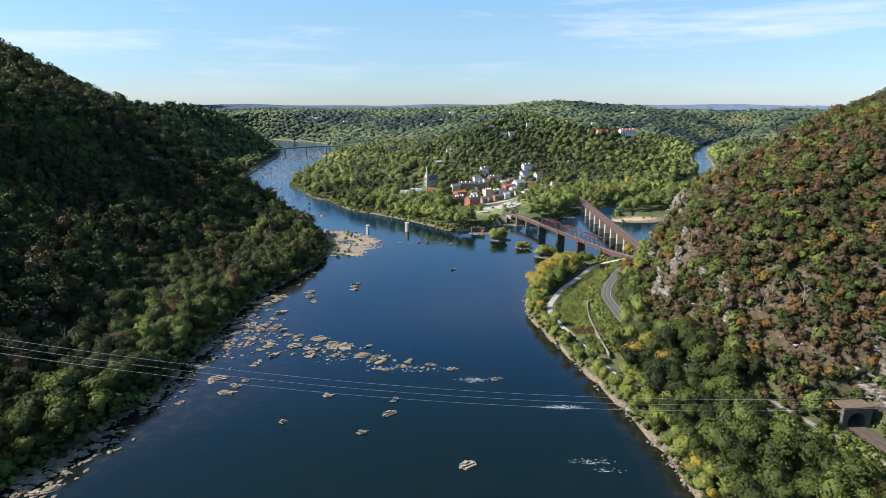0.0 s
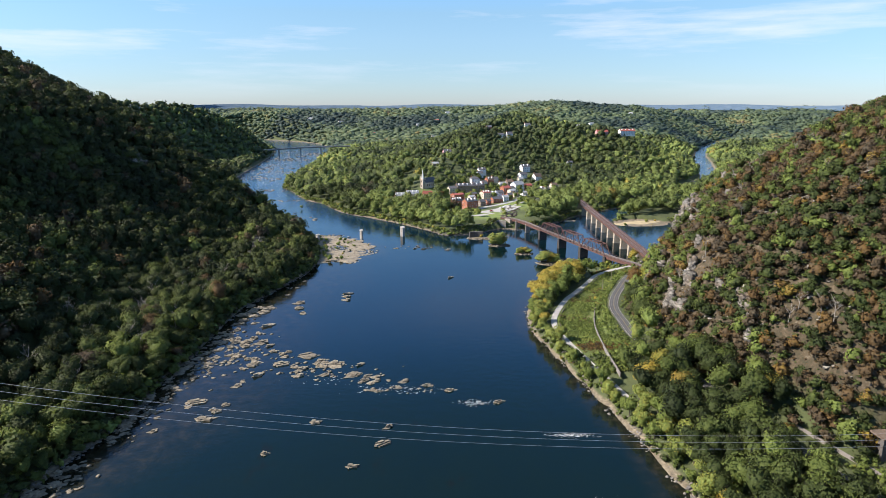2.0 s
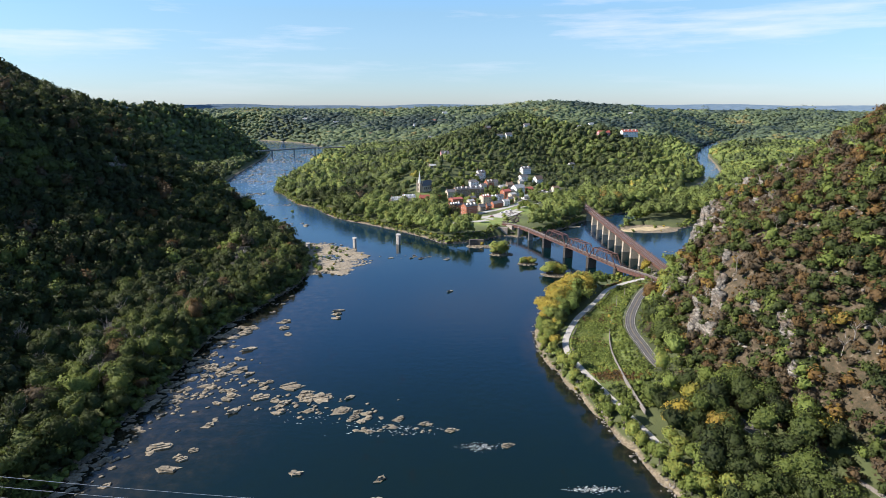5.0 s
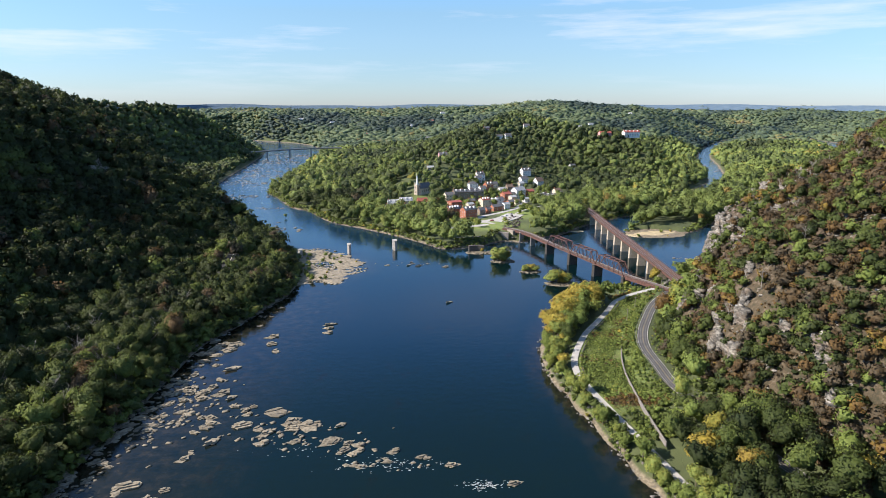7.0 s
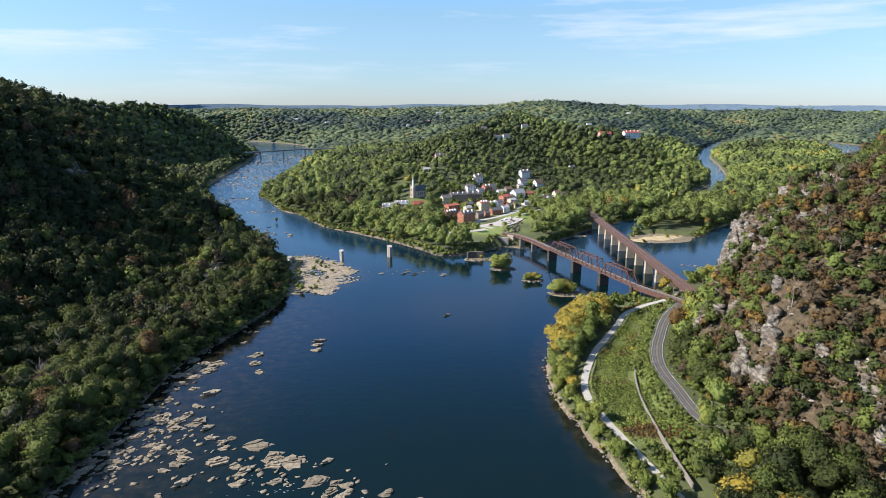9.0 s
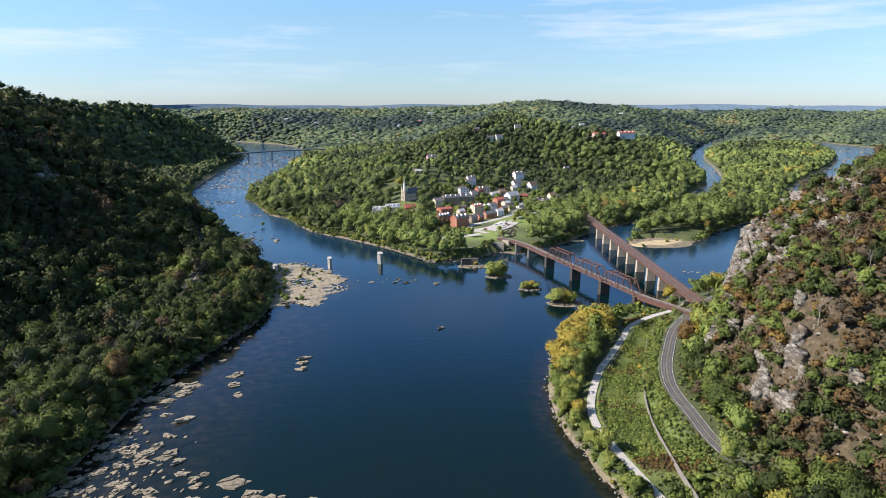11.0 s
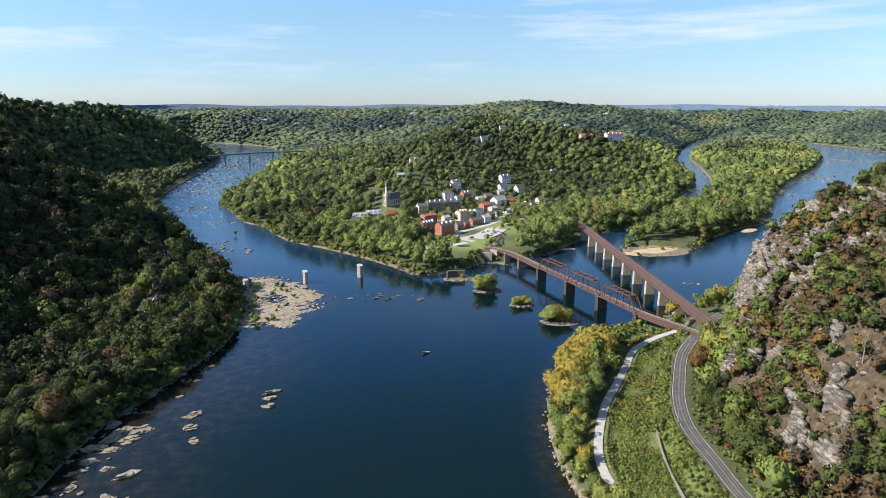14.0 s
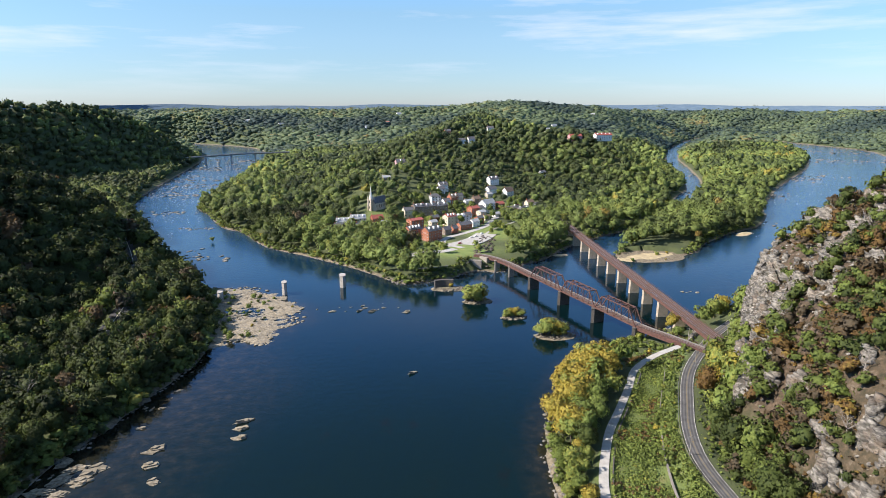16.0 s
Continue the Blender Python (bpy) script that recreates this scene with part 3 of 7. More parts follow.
# ---- where the houses stand ----
B, W_, C_, S_, K_ = M_BRICK, M_WHITE, M_CREAM, M_BROWNSTONE, M_SLATE
HOUSES = [
    (42, 838, 19, 12, 11.5, 36, B, K_, 4.0, "three-storey red brick building with a slate roof", 2, 3),
    (22, 850, 17, 11, 10.5, 36, B, K_, 3.8, "red brick row with white dormers in a slate roof", 2, 4),
    (26, 893, 17, 12, 12.5, 30, B, M_REDROOF, 1.6, "tall red brick building with a low red roof", 1, 0),
    (60, 863, 9, 8, 6.5, 34, S_, K_, 3.0, "small tan stone house with a slate gable", 1, 0),
    (70, 872, 7, 7, 6.0, 34, B, K_, 2.6, "small brick house with a slate roof", 1, 0),
    (84, 890, 17, 9, 6.5, 30, B, K_, 2.8, "low brick building with a dark roof", 1, 0),
    (69, 916, 13, 11, 11.5, 32, M_CREAM, M_REDROOF, 2.4, "tan house with a red tin roof and dormers", 2, 3),
    (82, 925, 13, 10, 9.5, 32, W_, M_TIN, 2.2, "white house with striped awnings and a tin roof", 1, 2),
    (93, 937, 10, 9, 9.0, 32, W_, K_, 2.6, "white frame house with a dark roof", 1, 0),
    (105, 965, 13, 11, 12.0, 32, M_BRICK, M_REDROOF, 2.4, "tall orange brick house with a red roof", 2, 0),
    (114, 955, 10, 9, 9.0, 32, M_CREAM, M_TIN, 2.0, "pale stucco house with a tin roof", 0, 0),
    (128, 996, 19, 13, 12.5, 38, W_, M_TIN, 5.0, "large white house with a bright gable end", 1, 0),
    (148, 1020, 15, 10, 9.0, 30, B, M_REDROOF, 2.6, "brick house with a dark red roof", 1, 0),
    (135, 963, 9, 7, 4.5, 30, W_, M_TIN, 2.0, "low white shop with a pale green roof", 0, 0),
    (118, 942, 8, 7, 5.0, 32, M_CREAM, M_BROWNROOF, 2.2, "small tan house with a brown roof", 1, 0),
    (59, 1022, 14, 10, 11.0, 22, W_, K_, 3.0, "white house with a grey hipped roof", 1, 0),
    (74, 1016, 10, 9, 9.5, 25, W_, K_, 2.6, "white two-storey frame house", 1, 0),
    (84, 1022, 12, 11, 15.0, 28, M_BRICK, M_BROWNROOF, 4.5, "tall orange brick house with a steep roof", 2, 2),
    (121, 1050, 11, 9, 8.5, 25, S_, M_BROWNROOF, 3.4, "stone house with a brown gable roof", 2, 0),
    (108, 1040, 12, 8, 5.0, 25, W_, M_TIN, 2.2, "low white house with a tin roof", 1, 0),
    (162, 1150, 17, 12, 10.0, 25, W_, K_, 4.5, "white house with a grey gable roof among trees", 2, 2),
    (178, 1104, 15, 12, 10.0, 34, W_, M_BROWNROOF, 6.0, "bright white house with a mossy steep roof", 1, 0),
    (153, 1112, 15, 10, 8.0, 30, W_, K_, 3.6, "white frame house on the hillside", 1, 0),
    (146, 1092, 10, 8, 6.0, 30, M_CREAM, M_TIN, 2.5, "small pale house with a green-grey roof", 1, 0),
    (197, 1040, 11, 9, 6.0, 25, M_CREAM, M_BROWNROOF, 3.6, "tan station house with a brown roof", 1, 0),
    (74, 1068, 13, 10, 10.5, 22, W_, K_, 3.6, "tall white house on the slope", 2, 1),
    (70, 1055, 10, 8, 8.0, 22, W_, K_, 3.0, "white outbuilding below a tall house", 1, 0),
    (-58, 912, 18, 11, 8.5, 14, W_, M_TIN, 4.0, "white house with a pale grey tin roof and dormers", 1, 3),
    (-42, 922, 18, 11, 9.0, 14, M_CREAM, M_TIN, 4.0, "tan house with a grey roof and white dormers", 1, 3),
    (-36, 893, 14, 9, 6.5, 14, M_BRICK, K_, 3.2, "brick house with a dark roof", 1, 0),
    (-62, 893, 12, 8, 6.5, 14, W_, K_, 3.0, "white house with a dark roof", 1, 0),
    (-19, 925, 14, 9, 7.0, 20, M_BRICK, M_REDROOF, 3.6, "house with a red tin roof", 1, 0),
    (-9, 905, 9, 8, 6.0, 20, M_CREAM, M_TIN, 4.0, "tan house with a steep pale roof", 1, 0),
    (48, 905, 9, 8, 7.0, 30, M_CREAM, M_TIN, 2.4, "pale house between trees", 1, 0),
    (14, 1160, 15, 12, 10.0, 18, M_PINK, K_, 5.0, "pink and white house high on the hill", 2, 1),
    (272, 1262, 10, 9, 13.0, 20, W_, K_, 2.0, "narrow white tower house on the hillside", 1, 0),
    (158, 1384, 14, 10, 9.0, 20, W_, K_, 5.0, "white gabled house near the hilltop", 1, 0),
    (136, 1370, 17, 9, 6.5, 15, W_, K_, 3.0, "long low white house near the hilltop", 1, 0),
    (114, 1412, 12, 9, 9.0, 10, B, K_, 4.0, "red brick house near the hilltop", 1, 0),
    (282, 1700, 26, 12, 8.0, 10, W_, K_, 5.0, "white gabled house on the far slope", 2, 0),
    (98, 905, 10, 8, 7.0, 32, W_, M_TIN, 2.4, "white shop with a tin roof on the main street", 1, 0),
    (106, 920, 9, 8, 8.0, 32, B, K_, 2.4, "narrow brick shop on the main street", 1, 0),
    (116, 985, 10, 9, 8.5, 32, W_, K_, 2.6, "white frame house behind the main street", 1, 0),
    (140, 1045, 11, 9, 7.5, 28, W_, M_TIN, 3.0, "white cottage with a tin roof", 1, 0),
    (52, 935, 10, 8, 6.5, 25, B, K_, 2.8, "brick cottage below the stone terrace", 1, 0),
    (96, 1050, 10, 8, 7.0, 25, M_CREAM, K_, 3.0, "cream cottage on the slope", 1, 0),
    (-8, 1085, 11, 8, 5.0, 15, S_, M_TIN, 2.5, "old stone house with a pale roof on the slope", 1, 0),
    (215, 1500, 14, 10, 8.0, 10, W_, K_, 4.0, "white house near the hilltop trees", 1, 0),
    (330, 1460, 12, 9, 7.0, 10, W_, M_TIN, 3.0, "white house behind the inn", 1, 0),
    (-118, 1036, 10, 8, 4.5, 10, W_, M_TIN, 2.5, "small white house among riverside trees", 1, 0),
]


# ---- trees ----
def crown_shape(detail, lobes, tufts, tuft, seed, squash=1.0, core=True, fat=0.78):
    """Corners and triangles of a crown of leaf tufts about a lumpy dark core; about 1 high and 1 wide, its foot at z 0."""
    g = np.random.default_rng(seed)
    cs = [np.array([0, 0, 0.55])]
    rs = [0.33]
    for i in range(lobes):
        a = 2 * math.pi * (i + g.uniform(-0.3, 0.3)) / lobes
        cs.append(np.array([g.uniform(0.2, 0.32) * math.cos(a), g.uniform(0.2, 0.32) * math.sin(a), g.uniform(0.25, 0.80)]))
        rs.append(g.uniform(0.13, 0.24))
    cs, rs = np.array(cs), np.array(rs)
    verts, faces = [], []
    pick = g.choice(len(cs), tufts, p=rs**2 / (rs**2).sum())
    n = g.normal(size=(tufts, 3))
    n[:, 2] = np.abs(n[:, 2]) * 0.8 + n[:, 2] * 0.45
    n /= np.linalg.norm(n, axis=1)[:, None]
    p = cs[pick] + n * rs[pick][:, None] * g.uniform(0.82, 1.10, (tufts, 1))
    p[:, 2] *= squash
    tilt = n + g.normal(scale=0.45, size=(tufts, 3))
    tilt /= np.linalg.norm(tilt, axis=1)[:, None]
    u = np.cross(tilt, g.normal(size=(tufts, 3)))
    u /= np.linalg.norm(u, axis=1)[:, None]
    v = np.cross(tilt, u)
    s = tuft * g.uniform(0.6, 1.35, (tufts, 1))
    for k, ang in enumerate((0, 2.0, 4.2)):
        verts.append(p + (u * math.cos(ang) + v * math.sin(ang)) * s * (1.0 if k else 1.25))
    verts = np.stack(verts, 1).reshape(-1, 3)
    faces = np.arange(len(verts)).reshape(-1, 3)
    whole = p - [0, 0, 0.42]
    lean = n * 0.75 + 0.6 * whole / np.linalg.norm(whole, axis=1)[:, None] + tilt * 0.25
    lean = np.repeat(lean, 3, 0)
    if core:
        bmc = bmesh.new()
        bmesh.ops.create_icosphere(bmc, subdivisions=detail, radius=1)
        cv = np.array([q.co[:] for q in bmc.verts])
        cf = np.array([[q.index for q in f.verts] for f in bmc.faces])
        bmc.free()
        off = cs - [0, 0, 0.5]
        along_ = cv @ off.T
        hit = rs**2 - (off**2).sum(1) + along_**2
        reach = np.where(hit > 0, along_ + np.sqrt(np.maximum(hit, 0)), 0.18).max(1) * fat
        lean = np.vstack([lean, cv])
        cv = cv * (reach * g.uniform(0.82, 1.08, len(cv)))[:, None] + [0, 0, 0.5]
        cv[:, 2] *= squash
        faces = np.vstack([faces, cf + len(verts)])
        verts = np.vstack([verts, cv])
    return verts, faces, lean / np.linalg.norm(lean, axis=1)[:, None]


NEAR_SHAPES = [crown_shape(1, 9, 190, 0.062, 10 + k, squash=s) for k, s in enumerate((1.0, 0.92, 1.1, 1.0, 0.85, 1.05))]
FINE_SHAPES = [crown_shape(2, 12, 620, 0.036, 130 + k, squash=s) for k, s in enumerate((1.0, 0.92, 1.1, 0.85))]
MID_SHAPES = [crown_shape(2, 7, 70, 0.080, 30 + k, squash=s) for k, s in enumerate((1.0, 0.92, 1.1, 1.0, 0.85, 1.05))]
SLOPE_SHAPES = [crown_shape(1, 8, 80, 0.085, 230 + k, squash=s) for k, s in enumerate((1.0, 0.85, 1.15, 0.95))]
SHRUB_SHAPES = [crown_shape(1, 6, 28, 0.13, 250 + k, squash=s, fat=0.80) for k, s in enumerate((1.0, 0.85, 1.15, 0.95))]
FAR_SHAPES = [crown_shape(1, 5, 15, 0.13, 50 + k, squash=s, fat=1.02) for k, s in enumerate((1.0, 0.9, 1.1, 1.0))]


def plant(name, shapes, xs, ys, zs, wide, tall, tint, label, mat=None, smooth=False):
    """Many crowns as one mesh of woods."""
    g = np.random.default_rng(len(xs))
    vs, fs, ts, ns, base = [], [], [], [], 0
    kind = g.integers(0, len(shapes), len(xs))
    for k, (sv, sf, sn) in enumerate(shapes):
        m = np.nonzero(kind == k)[0]
        if not len(m):
            continue
        a = g.uniform(0, 2 * math.pi, len(m))
        c, s = np.cos(a)[:, None], np.sin(a)[:, None]
        x = (sv[None, :, 0] * c - sv[None, :, 1] * s) * wide[m][:, None] + xs[m][:, None]
        y = (sv[None, :, 0] * s + sv[None, :, 1] * c) * wide[m][:, None] + ys[m][:, None]
        z = sv[None, :, 2] * tall[m][:, None] + zs[m][:, None]
        vs.append(np.stack([x, y, z], -1).reshape(-1, 3))
        ns.append(np.stack([sn[None, :, 0] * c - sn[None, :, 1] * s, sn[None, :, 0] * s + sn[None, :, 1] * c, np.tile(sn[None, :, 2], (len(m), 1))], -1).reshape(-1, 3))
        fs.append((sf[None] + (np.arange(len(m)) * len(sv))[:, None, None] + base).reshape(-1, 3))
        ts.append(np.repeat(tint[m], len(sv)) + g.normal(scale=0.03, size=len(m) * len(sv)))
        base += len(m) * len(sv)
    ob = array_mesh(name, np.vstack(vs), np.vstack(fs), mat or M_LEAF, {"tint": np.clip(np.concatenate(ts), 0, 1), "lean": np.vstack(ns)}, smooth)
    return tagged(ob, label, "trees", kind="stuff")


def line_distance(x, y, line):
    return edge_distance(x, y, curve_through([p[:2] for p in line], 3), False)[0]


def scatter(x0, x1, y0, y1, step):
    nx, ny = int((x1 - x0) / step), int((y1 - y0) / step)
    x, y = np.meshgrid(np.arange(nx), np.arange(ny))
    x = x0 + (x + 0.5 * (y % 2) + rng.uniform(-0.42, 0.42, x.shape)) * step
    y = y0 + (y + rng.uniform(-0.42, 0.42, y.shape)) * step
    return x.ravel(), y.ravel()


def meadow(x, y):
    """Grassy strip between towpath and road."""
    lo = np.interp(y, [300, 360, 385, 420, 460, 506], [84, 76, 75, 84, 105, 133])
    hi = np.interp(y, [300, 332, 365, 390, 416, 440, 464, 483, 520], [112, 114, 114, 115, 117, 124, 135, 145, 170])
    return (x > lo - 2) & (x < hi) & (y > 326) & (y < 526)


def town_open(x, y):
    """Share of ground kept free of trees in the town."""
    core = (((x - 75) / 75) ** 2 + ((y - 880) / 115) ** 2) < 1
    point = (((x - 55) / 60) ** 2 + ((y - 765) / 42) ** 2) < 1
    sand = (((x - 262) / 40) ** 2 + ((y - 775) / 24) ** 2 < 1) | (((x - 300) / 34) ** 2 + ((y - 800) / 18) ** 2 < 1)
    out = core | point | sand | (((x - 180) / 44) ** 2 + ((y - 1012) / 48) ** 2 < 1)
    for h in HOUSES:
        out |= (np.abs(x - h[0]) < 6 + h[2] * 0.5) & (y - h[1] > -28) & (y - h[1] < 8)
    out |= (np.abs(x + 24) < 17) & (y > 925) & (y < 996)
    return out


def keep_off(x, y):
    off = (line_distance(x, y, TOWPATH) < np.where(y < 362, 1.6, 5)) | (line_distance(x, y, ROAD) < np.where(y < 338, 2.5, 7.5)) | (line_distance(x, y, RAIL_TUNNEL) < 10) | ((x > 160) & (x < 205) & (y > 185) & (y < 238) & (x > 172 - 0.35 * (y - 200))) | meadow(x, y)
    off |= (line_distance(x, y, RIVER_ROAD) < np.where((y > 680) & (y < 750), 7, 2.5))
    off |= edge_distance(x, y, np.array([(120.0, 735), (180, 540)]), False)[0] < 9
    off |= edge_distance(x, y, np.array([(206.0, 900), (192, 530)]), False)[0] < 10
    return off


def nose(x, y):
    """The bare rocky end of the northern height."""
    return (y > 458) & (x > 150) & (x < 262 + 0.3 * (y - 458))


def hill_north(x, y):
    xb = np.interp(y, [-500, 0, 150, 215, 238, 300, 350, 394, 450, 500, 540], [240, 230, 212, 200, 182, 142, 124, 130, 152, 182, 206])
    return (x - xb > 8) & (y < 600) & (x > 100)


def cliffy(x, y):
    e = 3.0
    z = land(x, y)
    return (np.hypot(land(x + e, y) - z, land(x, y + e) - z) / e > 1.15) & (x > 140) & (y > 430)


near_x, near_y = scatter(-660, 560, 130, 640, 8.3)
more_x, more_y = scatter(-660, 560, 640, 1000, 11.0)
near_x, near_y = np.concatenate([near_x, more_x]), np.concatenate([near_y, more_y])
sd = shore(near_x, near_y)
ok = (sd > 1.5) & ~keep_off(near_x, near_y) & ~((near_x > 40) & (near_y > 250) & (near_y < 600) & (sd < 14))
ok &= (np.abs(near_x) < 0.84 * near_y + 25) | ((near_x > 0) & (near_x < 0.95 * near_y - 40))
hn = hill_north(near_x, near_y)
ok &= ~hn | (rng.random(len(ok)) < np.where(rolling(near_x, near_y, 45) > 0.25, 0.35, 0.80) * np.where(cliffy(near_x, near_y), 0.12, 1) * np.where(nose(near_x, near_y), 0.3, 1))
ok &= ~town_open(near_x, near_y) & ~near_crag(near_x, near_y) & ~((near_y > 518) & (near_y < 600) & (near_x > 95) & (near_x < 200))
ok &= ~((near_y > 930) & (near_x > -60) & (near_x < 190) & (rng.random(len(ok)) < 0.15))
near_x, near_y, sd, hn = near_x[ok], near_y[ok], sd[ok], hn[ok]
near_z = land(near_x, near_y)
tall = rng.uniform(12, 19, len(near_x)) * np.where(hn, 0.62, 1.0) * np.clip(0.5 + sd / 18, 0.5, 1)
wide = tall * rng.uniform(0.66, 0.95, len(near_x)) * np.where(hn, 1.05, 1.0)
big = near_y > 640
tall, wide = tall * np.where(big, 1.22, 1), wide * np.where(big, 1.30, 1)
mottle = np.where(near_y > 640, 0.09, 0.10) * rolling(near_x, near_y, 60) + rng.normal(scale=0.09, size=len(near_x)) * np.where(near_y > 640, 0.6, 1.0)
# southern slope and near north bank: cloud shade put into darker tints
tint = np.where(hn, 0.22, np.where((near_x < -100) & (near_y < 1000), np.where(sd < 45, 0.19, 0.11), np.where(near_y > 640, np.where((sd > 95) & (near_y > 900), 0.31, np.where(near_x > 215, 0.39, 0.44)), np.where(near_y < 340, 0.20, 0.32)))) + mottle
rare = rng.random(len(near_x))
tint = np.where(hn & (rare + 0.2 * rolling(near_x, near_y, 60) < 0.45), rng.uniform(0.84, 1.0, len(rare)), tint)
tint = np.where(~hn & (rare < np.where(near_x < -100, 0.06, np.where(near_y < 480, 0.07, 0.03))), np.where(near_x < -100, rng.uniform(0.86, 1.0, len(rare)), rng.uniform(0.62, 0.95, len(rare))), tint)
small_town = (near_y > 860) & (near_x > -90) & (near_x < 225)
tall, wide = tall * np.where(small_town, 0.74, 1), wide * np.where(small_town, 0.86, 1)
tint = np.where(~hn & (near_x > 50) & (near_y > 440) & (near_y < 620), tint + 0.16, tint)
from_wall = edge_distance(near_x, near_y, np.array([(160.0, 264), (179, 209), (203, 110)]), False)[0]
low = np.where((near_x > 90) & (near_y < 275), np.clip(from_wall / 30, 0.22, 1), 1.0)
tall, wide = tall * low, wide * np.sqrt(low)
fine = (near_y < 470) & (sd < 75) & ~hn
plant("woods", FINE_SHAPES, near_x[fine], near_y[fine], near_z[fine] + 0.10 * tall[fine], wide[fine], tall[fine] * 0.95, tint[fine], "green broadleaf trees crowding the river banks")
town_side = (near_y > 640) & (near_x > -120)
for m, leaf in ((~fine & ~town_side, M_LEAF), (town_side, M_MIDHAZELEAF)):
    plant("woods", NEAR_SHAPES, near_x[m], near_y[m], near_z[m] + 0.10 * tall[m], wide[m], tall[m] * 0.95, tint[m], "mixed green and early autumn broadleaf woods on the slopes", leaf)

mx, my = scatter(-1300, 1300, 1000, 2000, 13.0)
sd = shore(mx, my)
ok = (sd > 4) & (rng.random(len(mx)) < 0.96) & ~((((mx - 60) / 130) ** 2 + ((my - 1030) / 60) ** 2 < 1) & (rng.random(len(mx)) < 0.45))
ok2 = np.abs(mx) < my * 0.95
ok &= ok2
ok &= ~town_open(mx, my)
mx, my = mx[ok], my[ok]
mz = land(mx, my)
tall = rng.uniform(12, 23, len(mx)) * np.where((my < 1300) & (mx > -30) & (mx < 230), 0.72, 1)
tint = np.clip(np.where(mx < -330, 0.19, np.where(mx > 0.62 * my - 150, 0.38, np.where(sd[ok] > 90, 0.20, 0.40))) + 0.08 * rolling(mx + 500, my, 55) + 0.13 * rolling(mx, my, 160) + rng.normal(scale=0.09, size=len(mx)), 0, 1)
wide = tall * rng.uniform(0.65, 1.25, len(mx))
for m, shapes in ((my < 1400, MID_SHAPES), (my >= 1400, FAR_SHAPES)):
    plant("woods", shapes, mx[m], my[m], mz[m] - 0.5, wide[m], tall[m], tint[m], "green broadleaf woods on the hill and islands", M_MIDHAZELEAF)

fx, fy = scatter(-3000, 3000, 2000, 3400, 16)
more_x, more_y = scatter(-4200, 4200, 3400, 4780, 31)
fx, fy = np.concatenate([fx, more_x]), np.concatenate([fy, more_y])
fx, fy = fx + rng.normal(scale=4, size=len(fx)), fy + rng.normal(scale=4, size=len(fy))
field = np.zeros(len(fx), bool)
for lx_, ly_, ra, rb in LAWNS[-2:]:
    field |= np.hypot((fx - lx_) / ra, (fy - ly_) / rb) < 0.75
ok = ~field & (shore(fx, fy) > 2) & (np.abs(fx) < 60 + 0.82 * fy) & ((rolling(fx, fy, 330) < 0.85) | (rng.random(len(fx)) < 0.6))
fx, fy = fx[ok], fy[ok]
fz = land(fx, fy)
tall = rng.uniform(13, 27, len(fx)) * np.where(fy > 3400, 1.4, 1.0)
plant("far_woods", [crown_shape(1, 5, 5, 0.16, 350 + k, squash=q, fat=1.05) for k, q in enumerate((1.0, 0.85, 1.15))], fx, fy, fz - 0.36 * tall, rng.uniform(24, 40, len(fx)) * np.where(fy > 3400, 1.5, 1.0), tall, np.clip(0.33 + 0.24 * rolling(fx, fy, 240) + rng.normal(scale=0.08, size=len(fx)), 0, 1), "distant rolling woods towards the horizon", M_FARHAZELEAF, True)

# undergrowth on the dry northern slope and along the banks
ux, uy = scatter(112, 400, 190, 570, 2.2)
steepness = np.hypot(land(ux + 2, uy) - land(ux, uy), land(ux, uy + 2) - land(ux, uy)) / 2
bare = (rolling(ux, uy, 26) > 0.35) & (uy > 430)
ok = hill_north(ux, uy) & ~(nose(ux, uy) & (rng.random(len(ux)) < 0.5)) & ~keep_off(ux, uy) & ~(near_crag(ux, uy, 0.45) & (rng.random(len(ux)) < 0.8)) & (rng.random(len(ux)) < np.where((steepness > 2.2) & (uy > 440), 0.2, np.where(bare, 0.34, 0.48) * np.sqrt(1 + steepness**2))) & (ux < 0.9 * uy + 20)
ux, uy = ux[ok], uy[ok]
tall = rng.uniform(0.8, 3.2, len(ux)) * (1 + 0.4 * rolling(ux, uy, 40))
kindly = rng.random(len(ux)) + 0.18 * rolling(ux, uy, 35)
# greens nearer than y 350 darkened, cloud shade carried by the tint
tint = np.where(kindly < 0.44, rng.uniform(0.90, 1.0, len(ux)), np.where((kindly < 0.66) & (uy > 350), rng.uniform(0.78, 0.9, len(ux)), rng.uniform(0.04, 0.28, len(ux)) + np.interp(uy, [350, 390], [0, 0.12])))
plant("undergrowth", SHRUB_SHAPES, ux, uy, land(ux, uy) - 0.4, tall * rng.uniform(1.1, 1.7, len(ux)), tall, tint, "rusty and olive undergrowth on the rocky slope")
bx, by = scatter(-460, 460, 190, 1250, 3.4)
sd = shore(bx, by)
ok = (np.hypot(bx - 82, by - 742) > 11) & ~((((bx - 262) / 40) ** 2 + ((by - 777) / 22) ** 2 < 1) & (rng.random(len(bx)) < 0.85)) & (sd > np.where(bx < -100, -1.6, -0.8)) & (sd < 8) & (land(bx, by) > -0.7) & (~keep_off(bx, by) | ((bx > 40) & (by > 240) & (by < 560) & (line_distance(bx, by, TOWPATH) > 2.5))) & (rng.random(len(bx)) < 0.92)
bx, by = bx[ok], by[ok]
tall = rng.uniform(2.0, 5.5, len(bx)) * np.where((bx < -100) & (by < 700), 1.6, 1.0)
